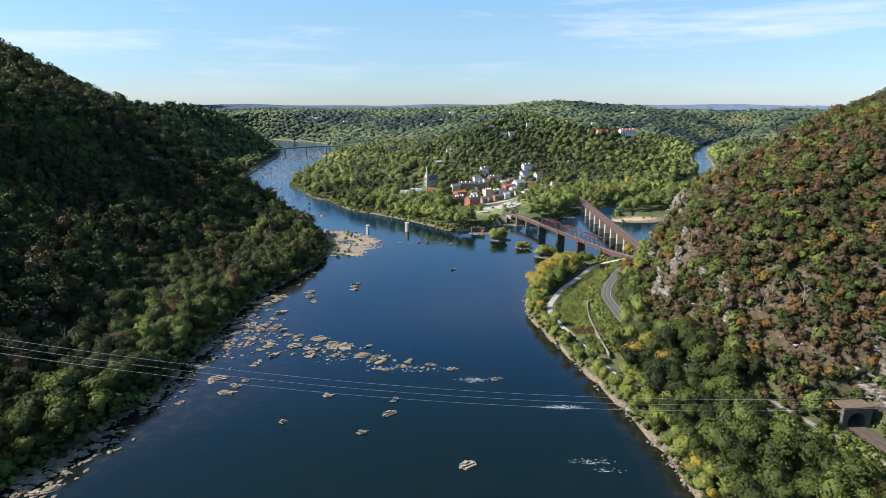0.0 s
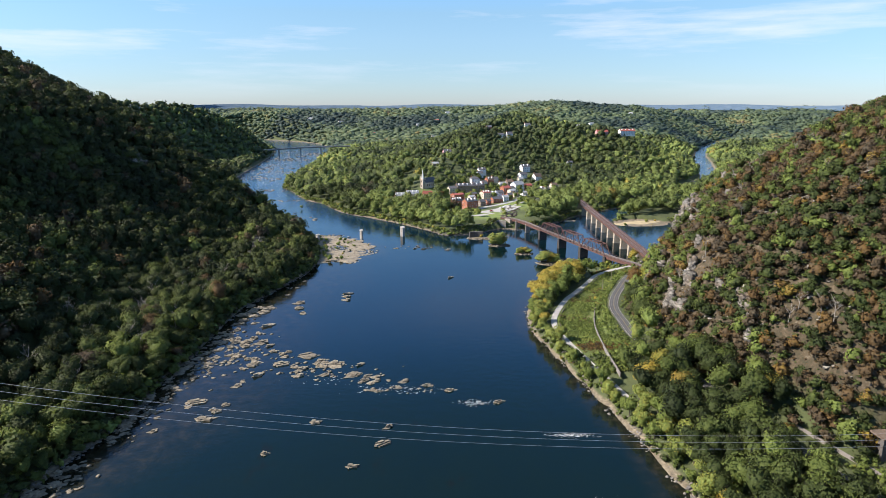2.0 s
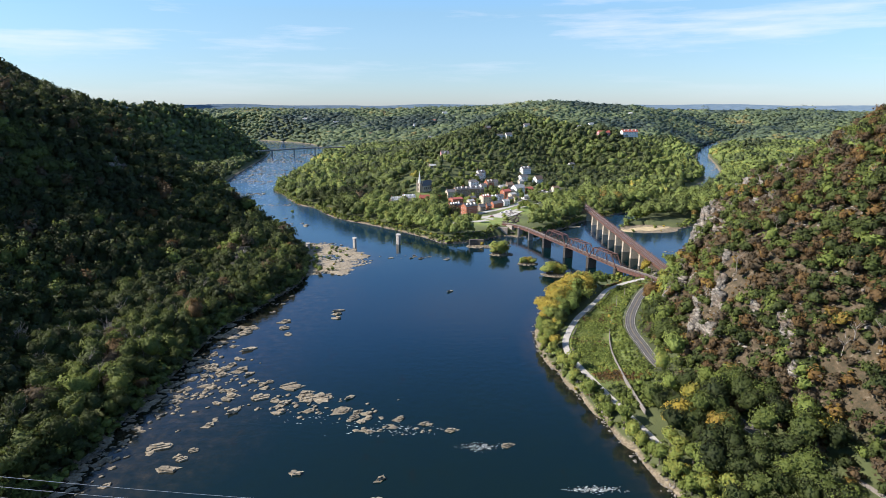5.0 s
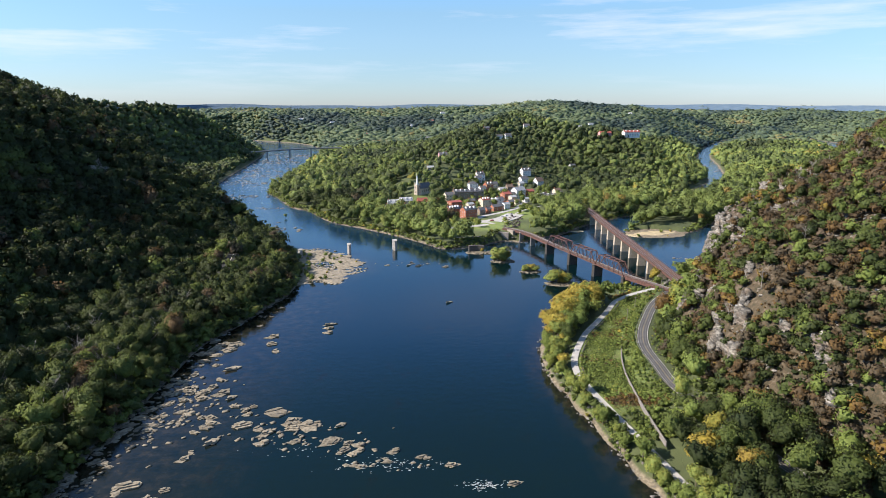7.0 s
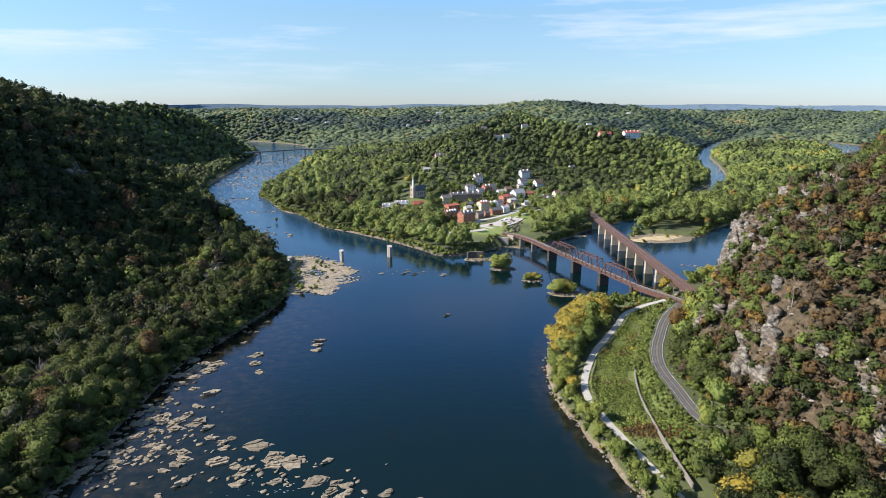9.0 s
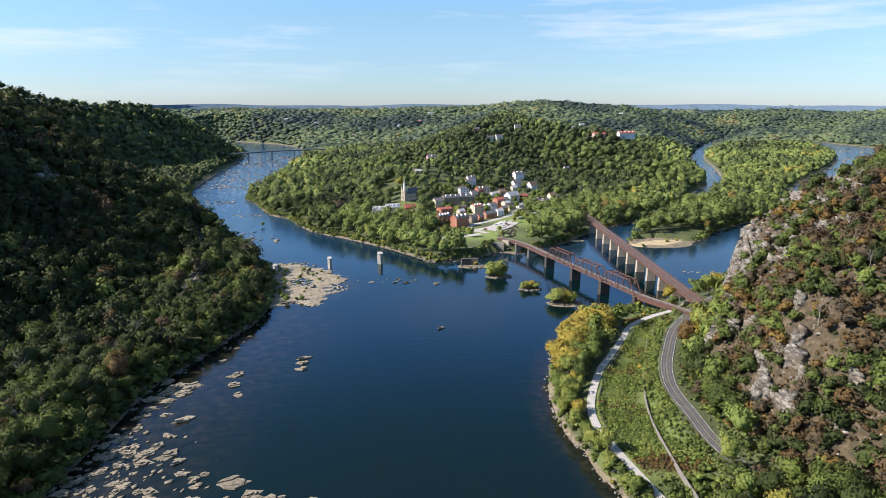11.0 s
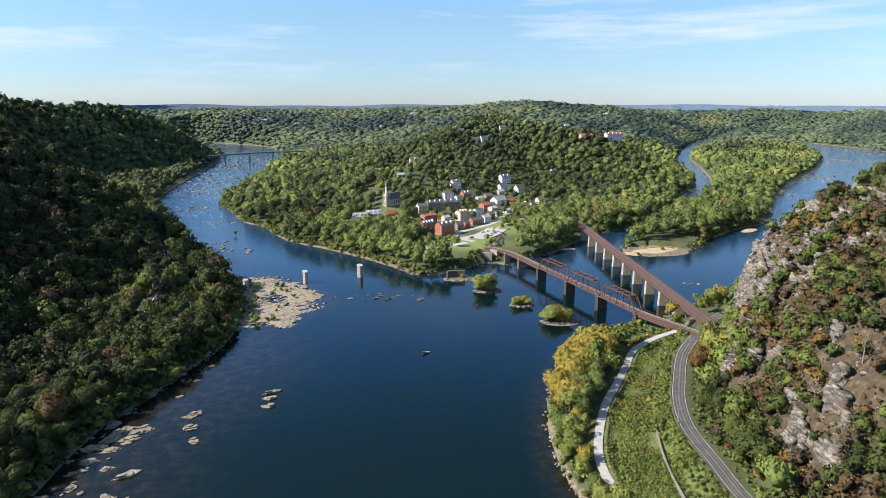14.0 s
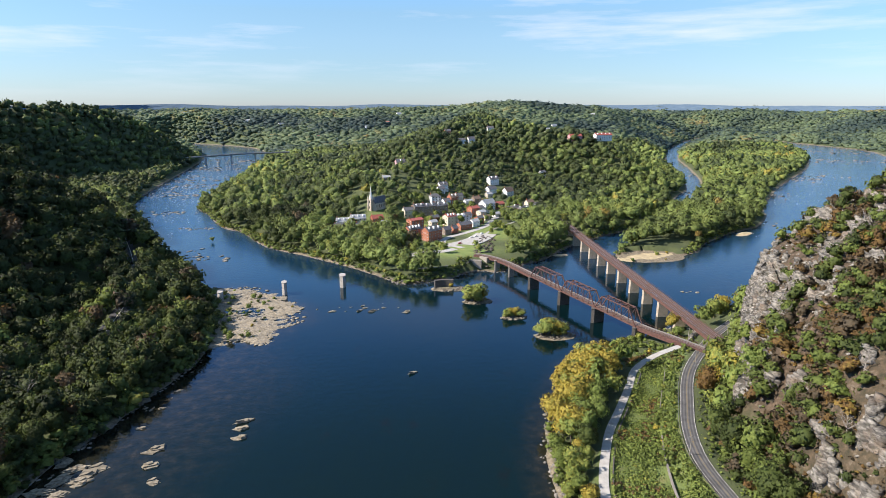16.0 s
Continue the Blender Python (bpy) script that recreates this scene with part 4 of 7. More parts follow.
# shrubs on these same stretches take the cloud shade in their tint
plant("bank_shrubs", SHRUB_SHAPES, bx, by, land(bx, by) - 0.3, tall * rng.uniform(0.9, 1.4, len(bx)), tall, np.clip(rng.normal(0.42, 0.12, len(bx)) - 0.14 * (bx < -100) * (by < 700) - 0.10 * (bx > 60) * (by < 400), 0, 1), "green and yellow shrubs along the water's edge")

# creepers hanging over the river wall
wx, wy = np.interp(rng.random(420), [0, 0.38, 0.72, 1], [20, 40, 58, 72]), np.zeros(420)
wy = np.interp(wx, [20, 40, 58, 72], [727, 731, 740, 749]) - rng.uniform(0.5, 3.0, 420)
tall = rng.uniform(1.5, 3.4, 420)
plant("wall_creepers", SHRUB_SHAPES, wx, wy, rng.uniform(0.8, 5.4, 420), tall * rng.uniform(0.9, 1.3, 420), tall, np.clip(rng.normal(0.40, 0.08, 420), 0.15, 0.6), "green creepers hanging over the stone river wall")

# young trees close together on the same slope
sx, sy = scatter(112, 420, 195, 570, 3.6)
steepness = np.hypot(land(sx + 2, sy) - land(sx, sy), land(sx, sy + 2) - land(sx, sy)) / 2
open_patch = rolling(sx, sy, 34)
ok = hill_north(sx + np.where(sy < 470, 16, 0), sy) & ~(nose(sx, sy) & (rng.random(len(sx)) < 0.68)) & ~keep_off(sx, sy) & ~near_crag(sx, sy, 0.85) & (rng.random(len(sx)) < np.where((steepness > 2.6) & (sy > 440), 0.06, np.where(open_patch > 0.4, 0.26, 0.50) * np.sqrt(1 + steepness**2))) & (sx < 0.9 * sy + 20)
sx, sy = sx[ok], sy[ok]
tall = rng.uniform(4.5, 10.5, len(sx))
kindly = rng.random(len(sx)) + 0.22 * rolling(sx + 300, sy, 45)
# young trees nearer than y 350 also hold cloud shade in colour
tint = np.where(kindly < 0.50, rng.uniform(0.05, 0.26, len(sx)) + np.interp(sy, [350, 390], [0, 0.12]), np.where(kindly < 0.56, rng.uniform(0.34, 0.50, len(sx)), np.where(kindly < 0.70, rng.uniform(0.78, 0.90, len(sx)), rng.uniform(0.90, 1.0, len(sx)))))
plant("slope_woods", SLOPE_SHAPES, sx, sy, land(sx, sy) + 0.2, tall * rng.uniform(0.85, 1.2, len(sx)), tall, tint, "young green, gold and russet trees on the rocky slope")

# shrubs on the verges, between the old wall and the road and below the slope
vx, vy = scatter(92, 190, 310, 540, 2.7)
from_road = line_distance(vx, vy, ROAD)
ok = (from_road > 4.2) & (from_road < 14) & (line_distance(vx, vy, TOWPATH) > 5) & (rng.random(len(vx)) < 0.9)
vx, vy, from_road = vx[ok], vy[ok], from_road[ok]
tall = rng.uniform(0.8, 2.2, len(vx)) * np.interp(from_road, [4, 14], [0.7, 2.2])
plant("verge_shrubs", SHRUB_SHAPES, vx, vy, land(vx, vy) - 0.2, tall * rng.uniform(0.9, 1.4, len(vx)), tall, np.clip(rng.normal(0.42, 0.10, len(vx)), 0.2, 0.85), "green and straw-coloured shrubs along the road verge")

vx, vy = scatter(70, 206, 188, 352, 2.5)
ok = keep_off(vx, vy) & (line_distance(vx, vy, ROAD) > 4) & (line_distance(vx, vy, RAIL_TUNNEL) > 6.5) & (line_distance(vx, vy, TOWPATH) > 2.4) & (shore(vx, vy) > 1) & (rng.random(len(vx)) < 0.85)
vx, vy = vx[ok], vy[ok]
tall = rng.uniform(1.5, 4.5, len(vx))
plant("verge_shrubs", SHRUB_SHAPES, vx, vy, land(vx, vy) - 0.3, tall * rng.uniform(0.9, 1.4, len(vx)), tall, np.clip(rng.normal(0.33, 0.12, len(vx)), 0.05, 0.85), "olive shrubs along the edges of road and railway")

# bushes under the bridge ends
vx, vy = rng.uniform(128, 186, 150), rng.uniform(522, 566, 150)
ok = (shore(vx, vy) > 1.5) & (line_distance(vx, vy, TOWPATH) > 3.5) & (line_distance(vx, vy, ROAD) > 5) & (edge_distance(vx, vy, np.array([(131.0, 641), (158, 563), (182, 518)]), False)[0] > 4)
vx, vy = vx[ok], vy[ok]
tall = rng.uniform(1.2, 4.5, len(vx))
plant("bridge_shrubs", SHRUB_SHAPES, vx, vy, land(vx, vy) - 0.2, tall * rng.uniform(0.9, 1.4, len(vx)), tall, np.clip(rng.normal(0.42, 0.12, len(vx)), 0.1, 0.7), "green and yellowing bushes below the bridge ends")

# tall herbs and grass in the meadow
wx, wy = scatter(70, 165, 315, 530, 0.85)
ok = meadow(wx, wy) & (line_distance(wx, wy, TOWPATH) > 3) & (line_distance(wx, wy, ROAD) > 5.5)
wx, wy = wx[ok], wy[ok]
tall = rng.uniform(0.3, 1.4, len(wx)) * (1 + 0.6 * rolling(wx, wy, 14))
plant("meadow_grass", [crown_shape(1, 3, 9, 0.28, 90 + k, core=False) for k in range(3)], wx, wy, land(wx, wy), np.minimum(tall * rng.uniform(1.2, 2.2, len(wx)), 2.2), tall, np.where(rolling(wx, wy, 22) + rng.normal(scale=0.25, size=len(wx)) > 0.72, rng.uniform(0.78, 0.95, len(wx)), np.clip(0.45 + 0.10 * rolling(wx + 90, wy, 18) + rng.normal(scale=0.06, size=len(wx)), 0.2, 0.6)), "rough green and straw-coloured meadow grass", M_LEAF)
# ---- bridges ----
def thing(name, at, turn=0.0, label="", category="", group=""):
    ob = new(name)
    ob.matrix_basis = Matrix.Translation(at) @ Matrix.Rotation(turn, 4, "Z")
    return tagged(ob, label, category, group)


def tapered_pier(w, d, h, batter=0.06, cap=0.6):
    """A masonry shaft with battered sides and a cap course; foot at z 0, pointed upstream."""
    bm = bmesh.new()
    for z0, z1, g0, g1 in ((0, h - cap, 1 + batter * 2, 1.0), (h - cap, h, 1.12, 1.12)):
        outline = [(-w / 2, -d / 2), (0, -d / 2 - w * 0.45), (w / 2, -d / 2), (w / 2, d / 2), (0, d / 2 + w * 0.45), (-w / 2, d / 2)]
        lo = [bm.verts.new((x * g0, y * (1 + (g0 - 1) * w / d), z0)) for x, y in outline]
        hi = [bm.verts.new((x * g1, y * (1 + (g1 - 1) * w / d), z1)) for x, y in outline]
        for i in range(6):
            bm.faces.new((lo[i], lo[(i + 1) % 6], hi[(i + 1) % 6], hi[i]))
        bm.faces.new(hi)
        bm.faces.new(lo[::-1])
    return bm


def ribbon(line, half, z=0.0, thick=0.0, offset=0.0, n=4):
    """A strip along a line, optionally with depth."""
    pts = curve_through(line, n)
    if pts.shape[1] == 2:
        pts = np.column_stack([pts, np.zeros(len(pts))])
    d = np.gradient(pts[:, :2], axis=0)
    d /= np.linalg.norm(d, axis=1)[:, None]
    nrm = np.stack([d[:, 1], -d[:, 0]], 1)
    bm = bmesh.new()
    rows = []
    for p, q in zip(pts, nrm):
        c = p[:2] + q * offset
        a, b = c - q * half, c + q * half
        top = p[2] + z
        row = [bm.verts.new((*a, top)), bm.verts.new((*b, top))]
        if thick:
            row += [bm.verts.new((*b, top - thick)), bm.verts.new((*a, top - thick))]
        rows.append(row)
    for r, s in zip(rows[:-1], rows[1:]):
        k = len(r)
        for i in range(k if thick else 1):
            bm.faces.new((r[i], r[(i + 1) % k], s[(i + 1) % k], s[i]))
    if thick:
        bm.faces.new(rows[0])
        bm.faces.new(rows[-1][::-1])
    bmesh.ops.recalc_face_normals(bm, faces=bm.faces)
    return bm


def along(line, gap, n=6):
    """Places at even gaps along a line, with their heading."""
    pts = curve_through(line, n)
    seg = np.linalg.norm(np.diff(pts[:, :2], axis=0), axis=1)
    run = np.concatenate([[0], np.cumsum(seg)])
    out = []
    for s in np.arange(0, run[-1], gap):
        i = min(np.searchsorted(run, s, side="right") - 1, len(seg) - 1)
        f = (s - run[i]) / seg[i]
        p = pts[i] + f * (pts[i + 1] - pts[i])
        dd = pts[i + 1] - pts[i]
        out.append((p, math.atan2(dd[1], dd[0])))
    return out


def truss_span(bridge, a, b, z, width=6.2, tall=10.2, panels=6):
    """One riveted through truss from a to b: chords below carry posts, diagonals and struts above."""
    a, b = Vector((*a, z)), Vector((*b, z))
    d = (b - a)
    ahead, side = d.normalized(), Vector((d.y, -d.x, 0)).normalized() * width / 2
    bm = bmesh.new()
    for s in (-1, 1):
        beam(bm, a + side * s, b + side * s, 0.55, 0.7)
    for i in range(panels + 1):
        q = a + d * i / panels
        beam(bm, q - side, q + side, 0.4, 0.8)
    base = part("truss", bm, M_RUST, bridge)
    up = Vector((0, 0, tall))
    for s in (-1, 1):
        low = [a + d * i / panels + side * s for i in range(panels + 1)]
        top = [low[i] + up for i in range(1, panels)]
        for name, p, q, w in [("top_chord", top[0], top[-1], 0.6), ("end_post", low[0], top[0], 0.6), ("end_post", low[-1], top[-1], 0.6)]:
            bm = bmesh.new()
            beam(bm, p, q, w)
            part(name, bm, M_RUST, base)
        for i in range(1, panels):
            bm = bmesh.new()
            beam(bm, low[i], top[i - 1], 0.32)
            part("post", bm, M_RUST, base)
        for i in range(1, panels - 1):
            p, q = (top[i - 1], low[i + 1]) if i < panels / 2 else (low[i], top[i])
            bm = bmesh.new()
            beam(bm, p, q, 0.26)
            part("diagonal", bm, M_RUST, base)
    for i in range(1, panels):
        q = a + d * i / panels + up
        bm = bmesh.new()
        beam(bm, q - side, q + side, 0.35, 0.5)
        part("strut", bm, M_RUST, base)
    for i in range(1, panels - 1):
        p, q = a + d * i / panels + up, a + d * (i + 1) / panels + up
        for s in (-1, 1):
            bm = bmesh.new()
            beam(bm, p + side * s, q - side * s, 0.2)
            part("brace", bm, M_RUST, base)


def rails_on(parent, line, z, gauge=1.44, offset=0.0):
    for s in (-1, 1):
        part("rail", ribbon(line, 0.09, z, 0.16, offset + s * gauge / 2), M_STEEL, parent, "worn steel rail")


TZ = 11.0
TRUSS_LINE = [(78, 759, TZ), (88, 751, TZ), (97, 738, TZ), (104, 722, TZ), (110, 704, TZ), (117, 682, TZ), (131, 641, TZ), (144.5, 602, TZ), (158, 563, TZ), (170, 541, TZ), (182, 518, TZ), (193, 497, TZ)]
bridge = thing("railway_truss_bridge", (0, 0, 0), 0, "rusty brown iron truss railway bridge on dark stone piers", "bridge")
truss_nodes = [(117, 682), (131, 641), (144.5, 602), (158, 563)]
for a, b in zip(truss_nodes[:-1], truss_nodes[1:]):
    truss_span(bridge, a, b, TZ)
part("deck", ribbon(TRUSS_LINE, 2.6, 0.55, 0.35), M_TIES, bridge, "weathered timber railway deck")
part("walkway", ribbon(TRUSS_LINE, 0.85, 0.72, 0.2, -3.0), M_FOOTWAY, bridge, "pale footway beside the track")
rails_on(bridge, TRUSS_LINE, 0.75)
for s in (-2.4, 2.4):
    part("girder", ribbon(TRUSS_LINE[:6], 0.2, 0.2, 2.0, s), M_RUST, bridge)
    part("girder", ribbon(TRUSS_LINE[8:], 0.22, 0.6, 2.8, s * 1.15), M_RUST, bridge, "deep rust-red plate girder")
for s in (-3.8, 3.1):
    part("handrail", ribbon(TRUSS_LINE[:6], 0.05, 1.8, 0.1, s), M_RUST, bridge)
    part("handrail", ribbon(TRUSS_LINE[8:], 0.05, 1.8, 0.1, s), M_RUST, bridge)
post_mesh = None
for seg in (TRUSS_LINE[:6], TRUSS_LINE[8:]):
    for p, turn in along(seg, 3.0):
        for s in (-3.8, 3.1):
            q = (p[0] + math.sin(turn) * s, p[1] - math.cos(turn) * s, TZ + 1.15)
            if post_mesh is None:
                bm = bmesh.new()
                box(bm, (0.1, 0.1, 1.3), (0, 0, 0))
                post_mesh = part("rail_post", bm, M_RUST, bridge)
                post_mesh.matrix_basis = Matrix.Translation(q)
            else:
                same_part("rail_post", post_mesh, bridge, Matrix.Translation(q))
for px_, py_, w, d in ((96, 738, 1.8, 6), (105.5, 719, 1.8, 6), (117, 682, 2.8, 8.5), (131, 641, 3.0, 8.5), (144.5, 602, 3.2, 8.5), (158, 563, 3.0, 8)):
    pier = part("pier", tapered_pier(w, d, TZ + 2.2), M_DARKSTONE if w > 2 else M_STONE, bridge, "dark weathered masonry pier")
    pier.matrix_basis = Matrix.Translation((px_, py_, -2.5)) @ Matrix.Rotation(math.atan2(-0.94, 0.33) if w > 2 else -1.0, 4, "Z")

GZ_ = 14.0
GIRDER_LINE = [(120, 1060, 13), (160, 1010, 13), (190, 962, 13.6), (203, 915, GZ_), (204, 870, GZ_), (201.5, 800, GZ_), (199, 720, GZ_), (196, 620, GZ_), (193.5, 540, GZ_), (193, 520, GZ_)]
SPAN = GIRDER_LINE[3:]
gb = thing("railway_girder_bridge", (0, 0, 0), 0, "rust-red plate girder railway bridge on tan concrete piers", "bridge")
for s in (-3.6, -1.2, 1.2, 3.6):
    part("girder", ribbon(SPAN, 0.25, -0.4, 2.4, s), M_RUST, gb)
part("deck", ribbon(SPAN, 4.8, 0.0, 0.4), M_TIES, gb, "brown timber open deck")
for s in (-2.2, 2.2):
    rails_on(gb, SPAN, 0.2, 1.44, s)
    part("plank_walk", ribbon(SPAN, 0.35, 0.1, 0.08, s), M_RUST, gb)
for s in (-4.75, 4.75):
    part("handrail", ribbon(SPAN, 0.05, 1.1, 0.1, s), M_RUST if s < 0 else M_STEEL, gb)
bm = bmesh.new()
box(bm, (0.1, 0.1, 1.1), (0, 0, 0))
gpost = part("rail_post", bm, M_STEEL, gb)
for k, (p, turn) in enumerate(along(SPAN, 5.0)):
    for s in (-4.75, 4.75):
        m = Matrix.Translation((p[0] + math.sin(turn) * s, p[1] - math.cos(turn) * s, GZ_ + 0.55))
        if k == 0 and s < 0:
            gpost.matrix_basis = m
        else:
            same_part("rail_post", gpost, gb, m)
gpier = None
for y in (888, 860, 832, 804, 776, 748, 720, 692, 664, 636, 608, 580):
    x = np.interp(y, [540, 620, 720, 800, 915], [193.5, 196, 199, 201.5, 203])
    m = Matrix.Translation((x, y, -2.0)) @ Matrix.Rotation(radians(88), 4, "Z")
    if gpier is None:
        gpier = part("pier", tapered_pier(2.2, 7.0, 13.2), M_CONCRETE, gb, "tan concrete pier with a pointed nose")
        gpier.matrix_basis = m
    else:
        same_part("pier", gpier, gb, m)["label"] = "tan concrete pier with a pointed nose"
bm = bmesh.new()
box(bm, (12, 6, 16), (206, 925, 5))
part("abutment", bm, M_STONE, gb)
bm = bmesh.new()
box(bm, (11, 6, 12), (193, 528, 7.4))
part("abutment", bm, M_STONE, gb)

# stone abutment of the truss bridge at the point, and retaining wall along the bank
def stone_wall(name, line, half, z_top, deep, label, mat=None):
    ob = mesh_object(name, ribbon(line, half, z_top, deep), mat or M_STONE)
    return tagged(ob, label, "wall")


bm = bmesh.new()
box(bm, (9, 5, 12.5), (86, 749, 5.0), radians(-50))
box(bm, (12, 3, 12), (76, 743, 4.0), radians(-15))
tagged(mesh_object("bridge_abutment", bm, M_STONE), "pale cut-stone abutment at the end of the truss bridge", "abutment")
stone_wall("river_wall", [(20, 727, 0), (40, 731, 0), (58, 740, 0), (72, 749, 0)], 0.7, 7.4, 9, "overgrown stone river wall below the town square")

# ruined piers of a vanished bridge
for x, y, h, w, d, lab in ((-44, 703, 10.5, 4.6, 5.5, "tall pale stone pier standing alone in the river"), (-90, 686, 10.5, 3.8, 5, "pale stone pier with a shrub on top standing in the river"), (-137, 671, 8.5, 3.8, 5, "weathered grey stone pier at the edge of the rock bar")):
    ob = mesh_object("ruined_pier", tapered_pier(w, d, h + 2, 0.03, 0.4), M_OLDSTONE)
    ob.matrix_basis = Matrix.Translation((x, y, -2)) @ Matrix.Rotation(radians(8), 4, "Z")
    tagged(ob, lab, "pier", "piers of the vanished bridge")

# highway bridge far up the southern river
hb = thing("highway_bridge", (0, 0, 0), 0, "long grey concrete highway bridge across the far river", "bridge")
HWY = [(-760, 1610, 21), (-640, 1680, 20), (-558, 1745, 20), (-476, 1800, 22), (-390, 1822, 26), (-315, 1828, 28), (-270, 1830, 29)]
part("deck", ribbon(HWY, 6.0, 0, 0.8), M_GRAVEL, hb)
for s in (-3.6, 0, 3.6):
    part("girder", ribbon(HWY, 0.4, -0.8, 2.0, s), M_FOOTWAY, hb, "grey girder")
for s in (-5.8, 5.8):
    part("parapet", ribbon(HWY, 0.2, 0.9, 0.9, s), M_GRAVEL, hb)
for x, y, z in ((-478, 1799, 22), (-418, 1817, 25), (-358, 1826, 27), (-560, 1744, 20)):
    bm = bmesh.new()
    box(bm, (4.5, 5.5, z - 4 + 3), (x, y, (z - 4 - 3) / 2), 0.2)
    box(bm, (3.2, 11, 1.6), (x, y, z - 4.2), 0.2)
    part("pier", bm, M_GRAVEL, hb)

# ---- roads and paths ----
tp = mesh_object("towpath", ribbon(TOWPATH, 1.9, 0.3, 0.5), M_GRAVEL)
tagged(tp, "pale crushed-stone towpath along the river bank", "path", kind="structure")
rd = mesh_object("road", ribbon(ROAD, 3.15, 0.3, 0.6), M_ASPHALT)
tagged(rd, "two-lane asphalt road with worn wheel tracks", "road", kind="structure")
for s, m, nm in ((-0.16, M_YELLOW, "centre_line"), (0.16, M_YELLOW, "centre_line"), (-2.85, M_PAINT, "edge_line"), (2.85, M_PAINT, "edge_line")):
    part(nm, ribbon(ROAD, 0.05, 0.315, 0.0, s), m, rd)
for s in (-2.1, -0.85, 0.85, 2.1):
    part("wheel_track", ribbon(ROAD, 0.3, 0.31, 0.0, s), M_TRACKS, rd)
rr = mesh_object("riverside_road", ribbon(RIVER_ROAD, 5.0, 0.4, 0.6), M_DARKROAD)
tagged(rr, "grey highway cut into the wooded slope", "road", kind="structure")
part("centre_line", ribbon(RIVER_ROAD, 0.2, 0.42, 0.0), M_PAINT, rr)
RAILING = [(x - 4.0, y + 1.0, z) for x, y, z in ROAD[5:13]]
gr = mesh_object("guard_rail", ribbon(RAILING, 0.05, 0.95, 0.32), M_STEEL)
tagged(gr, "grey steel guard rail along the road edge", "guard rail")
post = None
for x, y, z in curve_through(RAILING, 9):
    if post is None:
        bm = bmesh.new()
        box(bm, (0.16, 0.16, 1.2), (0, 0, 0.4))
        post = part("post", bm, M_DEAD, gr)
        post.matrix_basis = Matrix.Translation((x + 0.14, y, z))
    else:
        same_part("post", post, gr, Matrix.Translation((x + 0.14, y, z)))
stone_wall("canal_wall", [(97, 318, 8), (98, 350, 8), (100.5, 382, 8), (103.5, 399, 8), (107.2, 413, 8), (112.7, 430, 8), (120, 448, 8)], 0.28, 1.35, 2.4, "broken dry-stone canal wall in the grass", M_FOOTWAY)
stone_wall("path_wall", [(x + 3.4, y - 1.2, z) for x, y, z in TOWPATH[3:10]], 0.25, 0.7, 1.2, "low dark stone edging beside the towpath", M_DARKSTONE)
tr = mesh_object("railway_track", ribbon(RAIL_TUNNEL, 4.6, 0.35, 0.6), M_BALLAST)
tagged(tr, "double railway track on brown ballast leading into the tunnel", "railway", kind="structure")
for s in (-2.2, 2.2):
    rails_on(tr, RAIL_TUNNEL, 0.5, 1.44, s)
st = mesh_object("railway_track", ribbon(GIRDER_LINE[:4] , 5.0, 0.0, 0.8), M_BALLAST)
tagged(st, "double railway track curving past the station", "railway", kind="structure")
for s in (-2.2, 2.2):
    rails_on(st, GIRDER_LINE[:4], 0.2, 1.44, s)
stone_wall("track_wall", [(160, 264, 8.5), (166, 247, 8), (172, 229, 8), (179, 209, 8), (187, 175, 8), (203, 110, 8)], 0.4, 1.6, 3.0, "grey concrete wall beside the track", M_FOOTWAY)

# tunnel mouth under the cliff
tun = thing("tunnel_portal", (186.5, 239, 8), 0.08, "weathered concrete railway tunnel mouth below the cliff", "tunnel")
bm = bmesh.new()
arch = [(4.2 * math.cos(a), 3.2 + 4.2 * math.sin(a)) for a in np.linspace(0, math.pi, 15)]
inner = [(4.2, 0)] + arch + [(-4.2, 0)]
outer = [(6.8, 0), (6.8, 3.2), (6.8, 9.6)] + [(6.8 - 13.6 * i / 12, 9.6) for i in range(1, 12)] + [(-6.8, 9.6), (-6.8, 3.2), (-6.8, 0)]
rings = []
for y in (0, 1.6):
    rings.append(([bm.verts.new((x, y, z)) for x, z in inner], [bm.verts.new((x, y, z)) for x, z in outer[: len(inner)]]))
n_in = len(inner)
for i in range(n_in - 1):
    bm.faces.new((rings[0][0][i], rings[0][0][i + 1], rings[0][1][i + 1], rings[0][1][i]))
    bm.faces.new((rings[0][0][i], rings[1][0][i], rings[1][0][i + 1], rings[0][0][i + 1]))
    bm.faces.new((rings[0][1][i], rings[0][1][i + 1], rings[1][1][i + 1], rings[1][1][i]))
bmesh.ops.recalc_face_normals(bm, faces=bm.faces)
part("headwall", bm, M_DARKSTONE, tun)
bm = bmesh.new()
rings = [[bm.verts.new((x, y, z)) for x, z in inner] for y in (1.6, 26)]
for i in range(n_in - 1):
    bm.faces.new((rings[0][i], rings[1][i], rings[1][i + 1], rings[0][i + 1]))
bm.faces.new(rings[1])
part("bore", bm, M_DARKSTONE, tun, "sooty dark tunnel lining")
bm = bmesh.new()
box(bm, (14.4, 7.5, 0.7), (0, 3.4, 9.9))
part("roof_slab", bm, M_PLANKS, tun, "weathered brown timber roof")
# ---- the town ----
WINDOW = {}


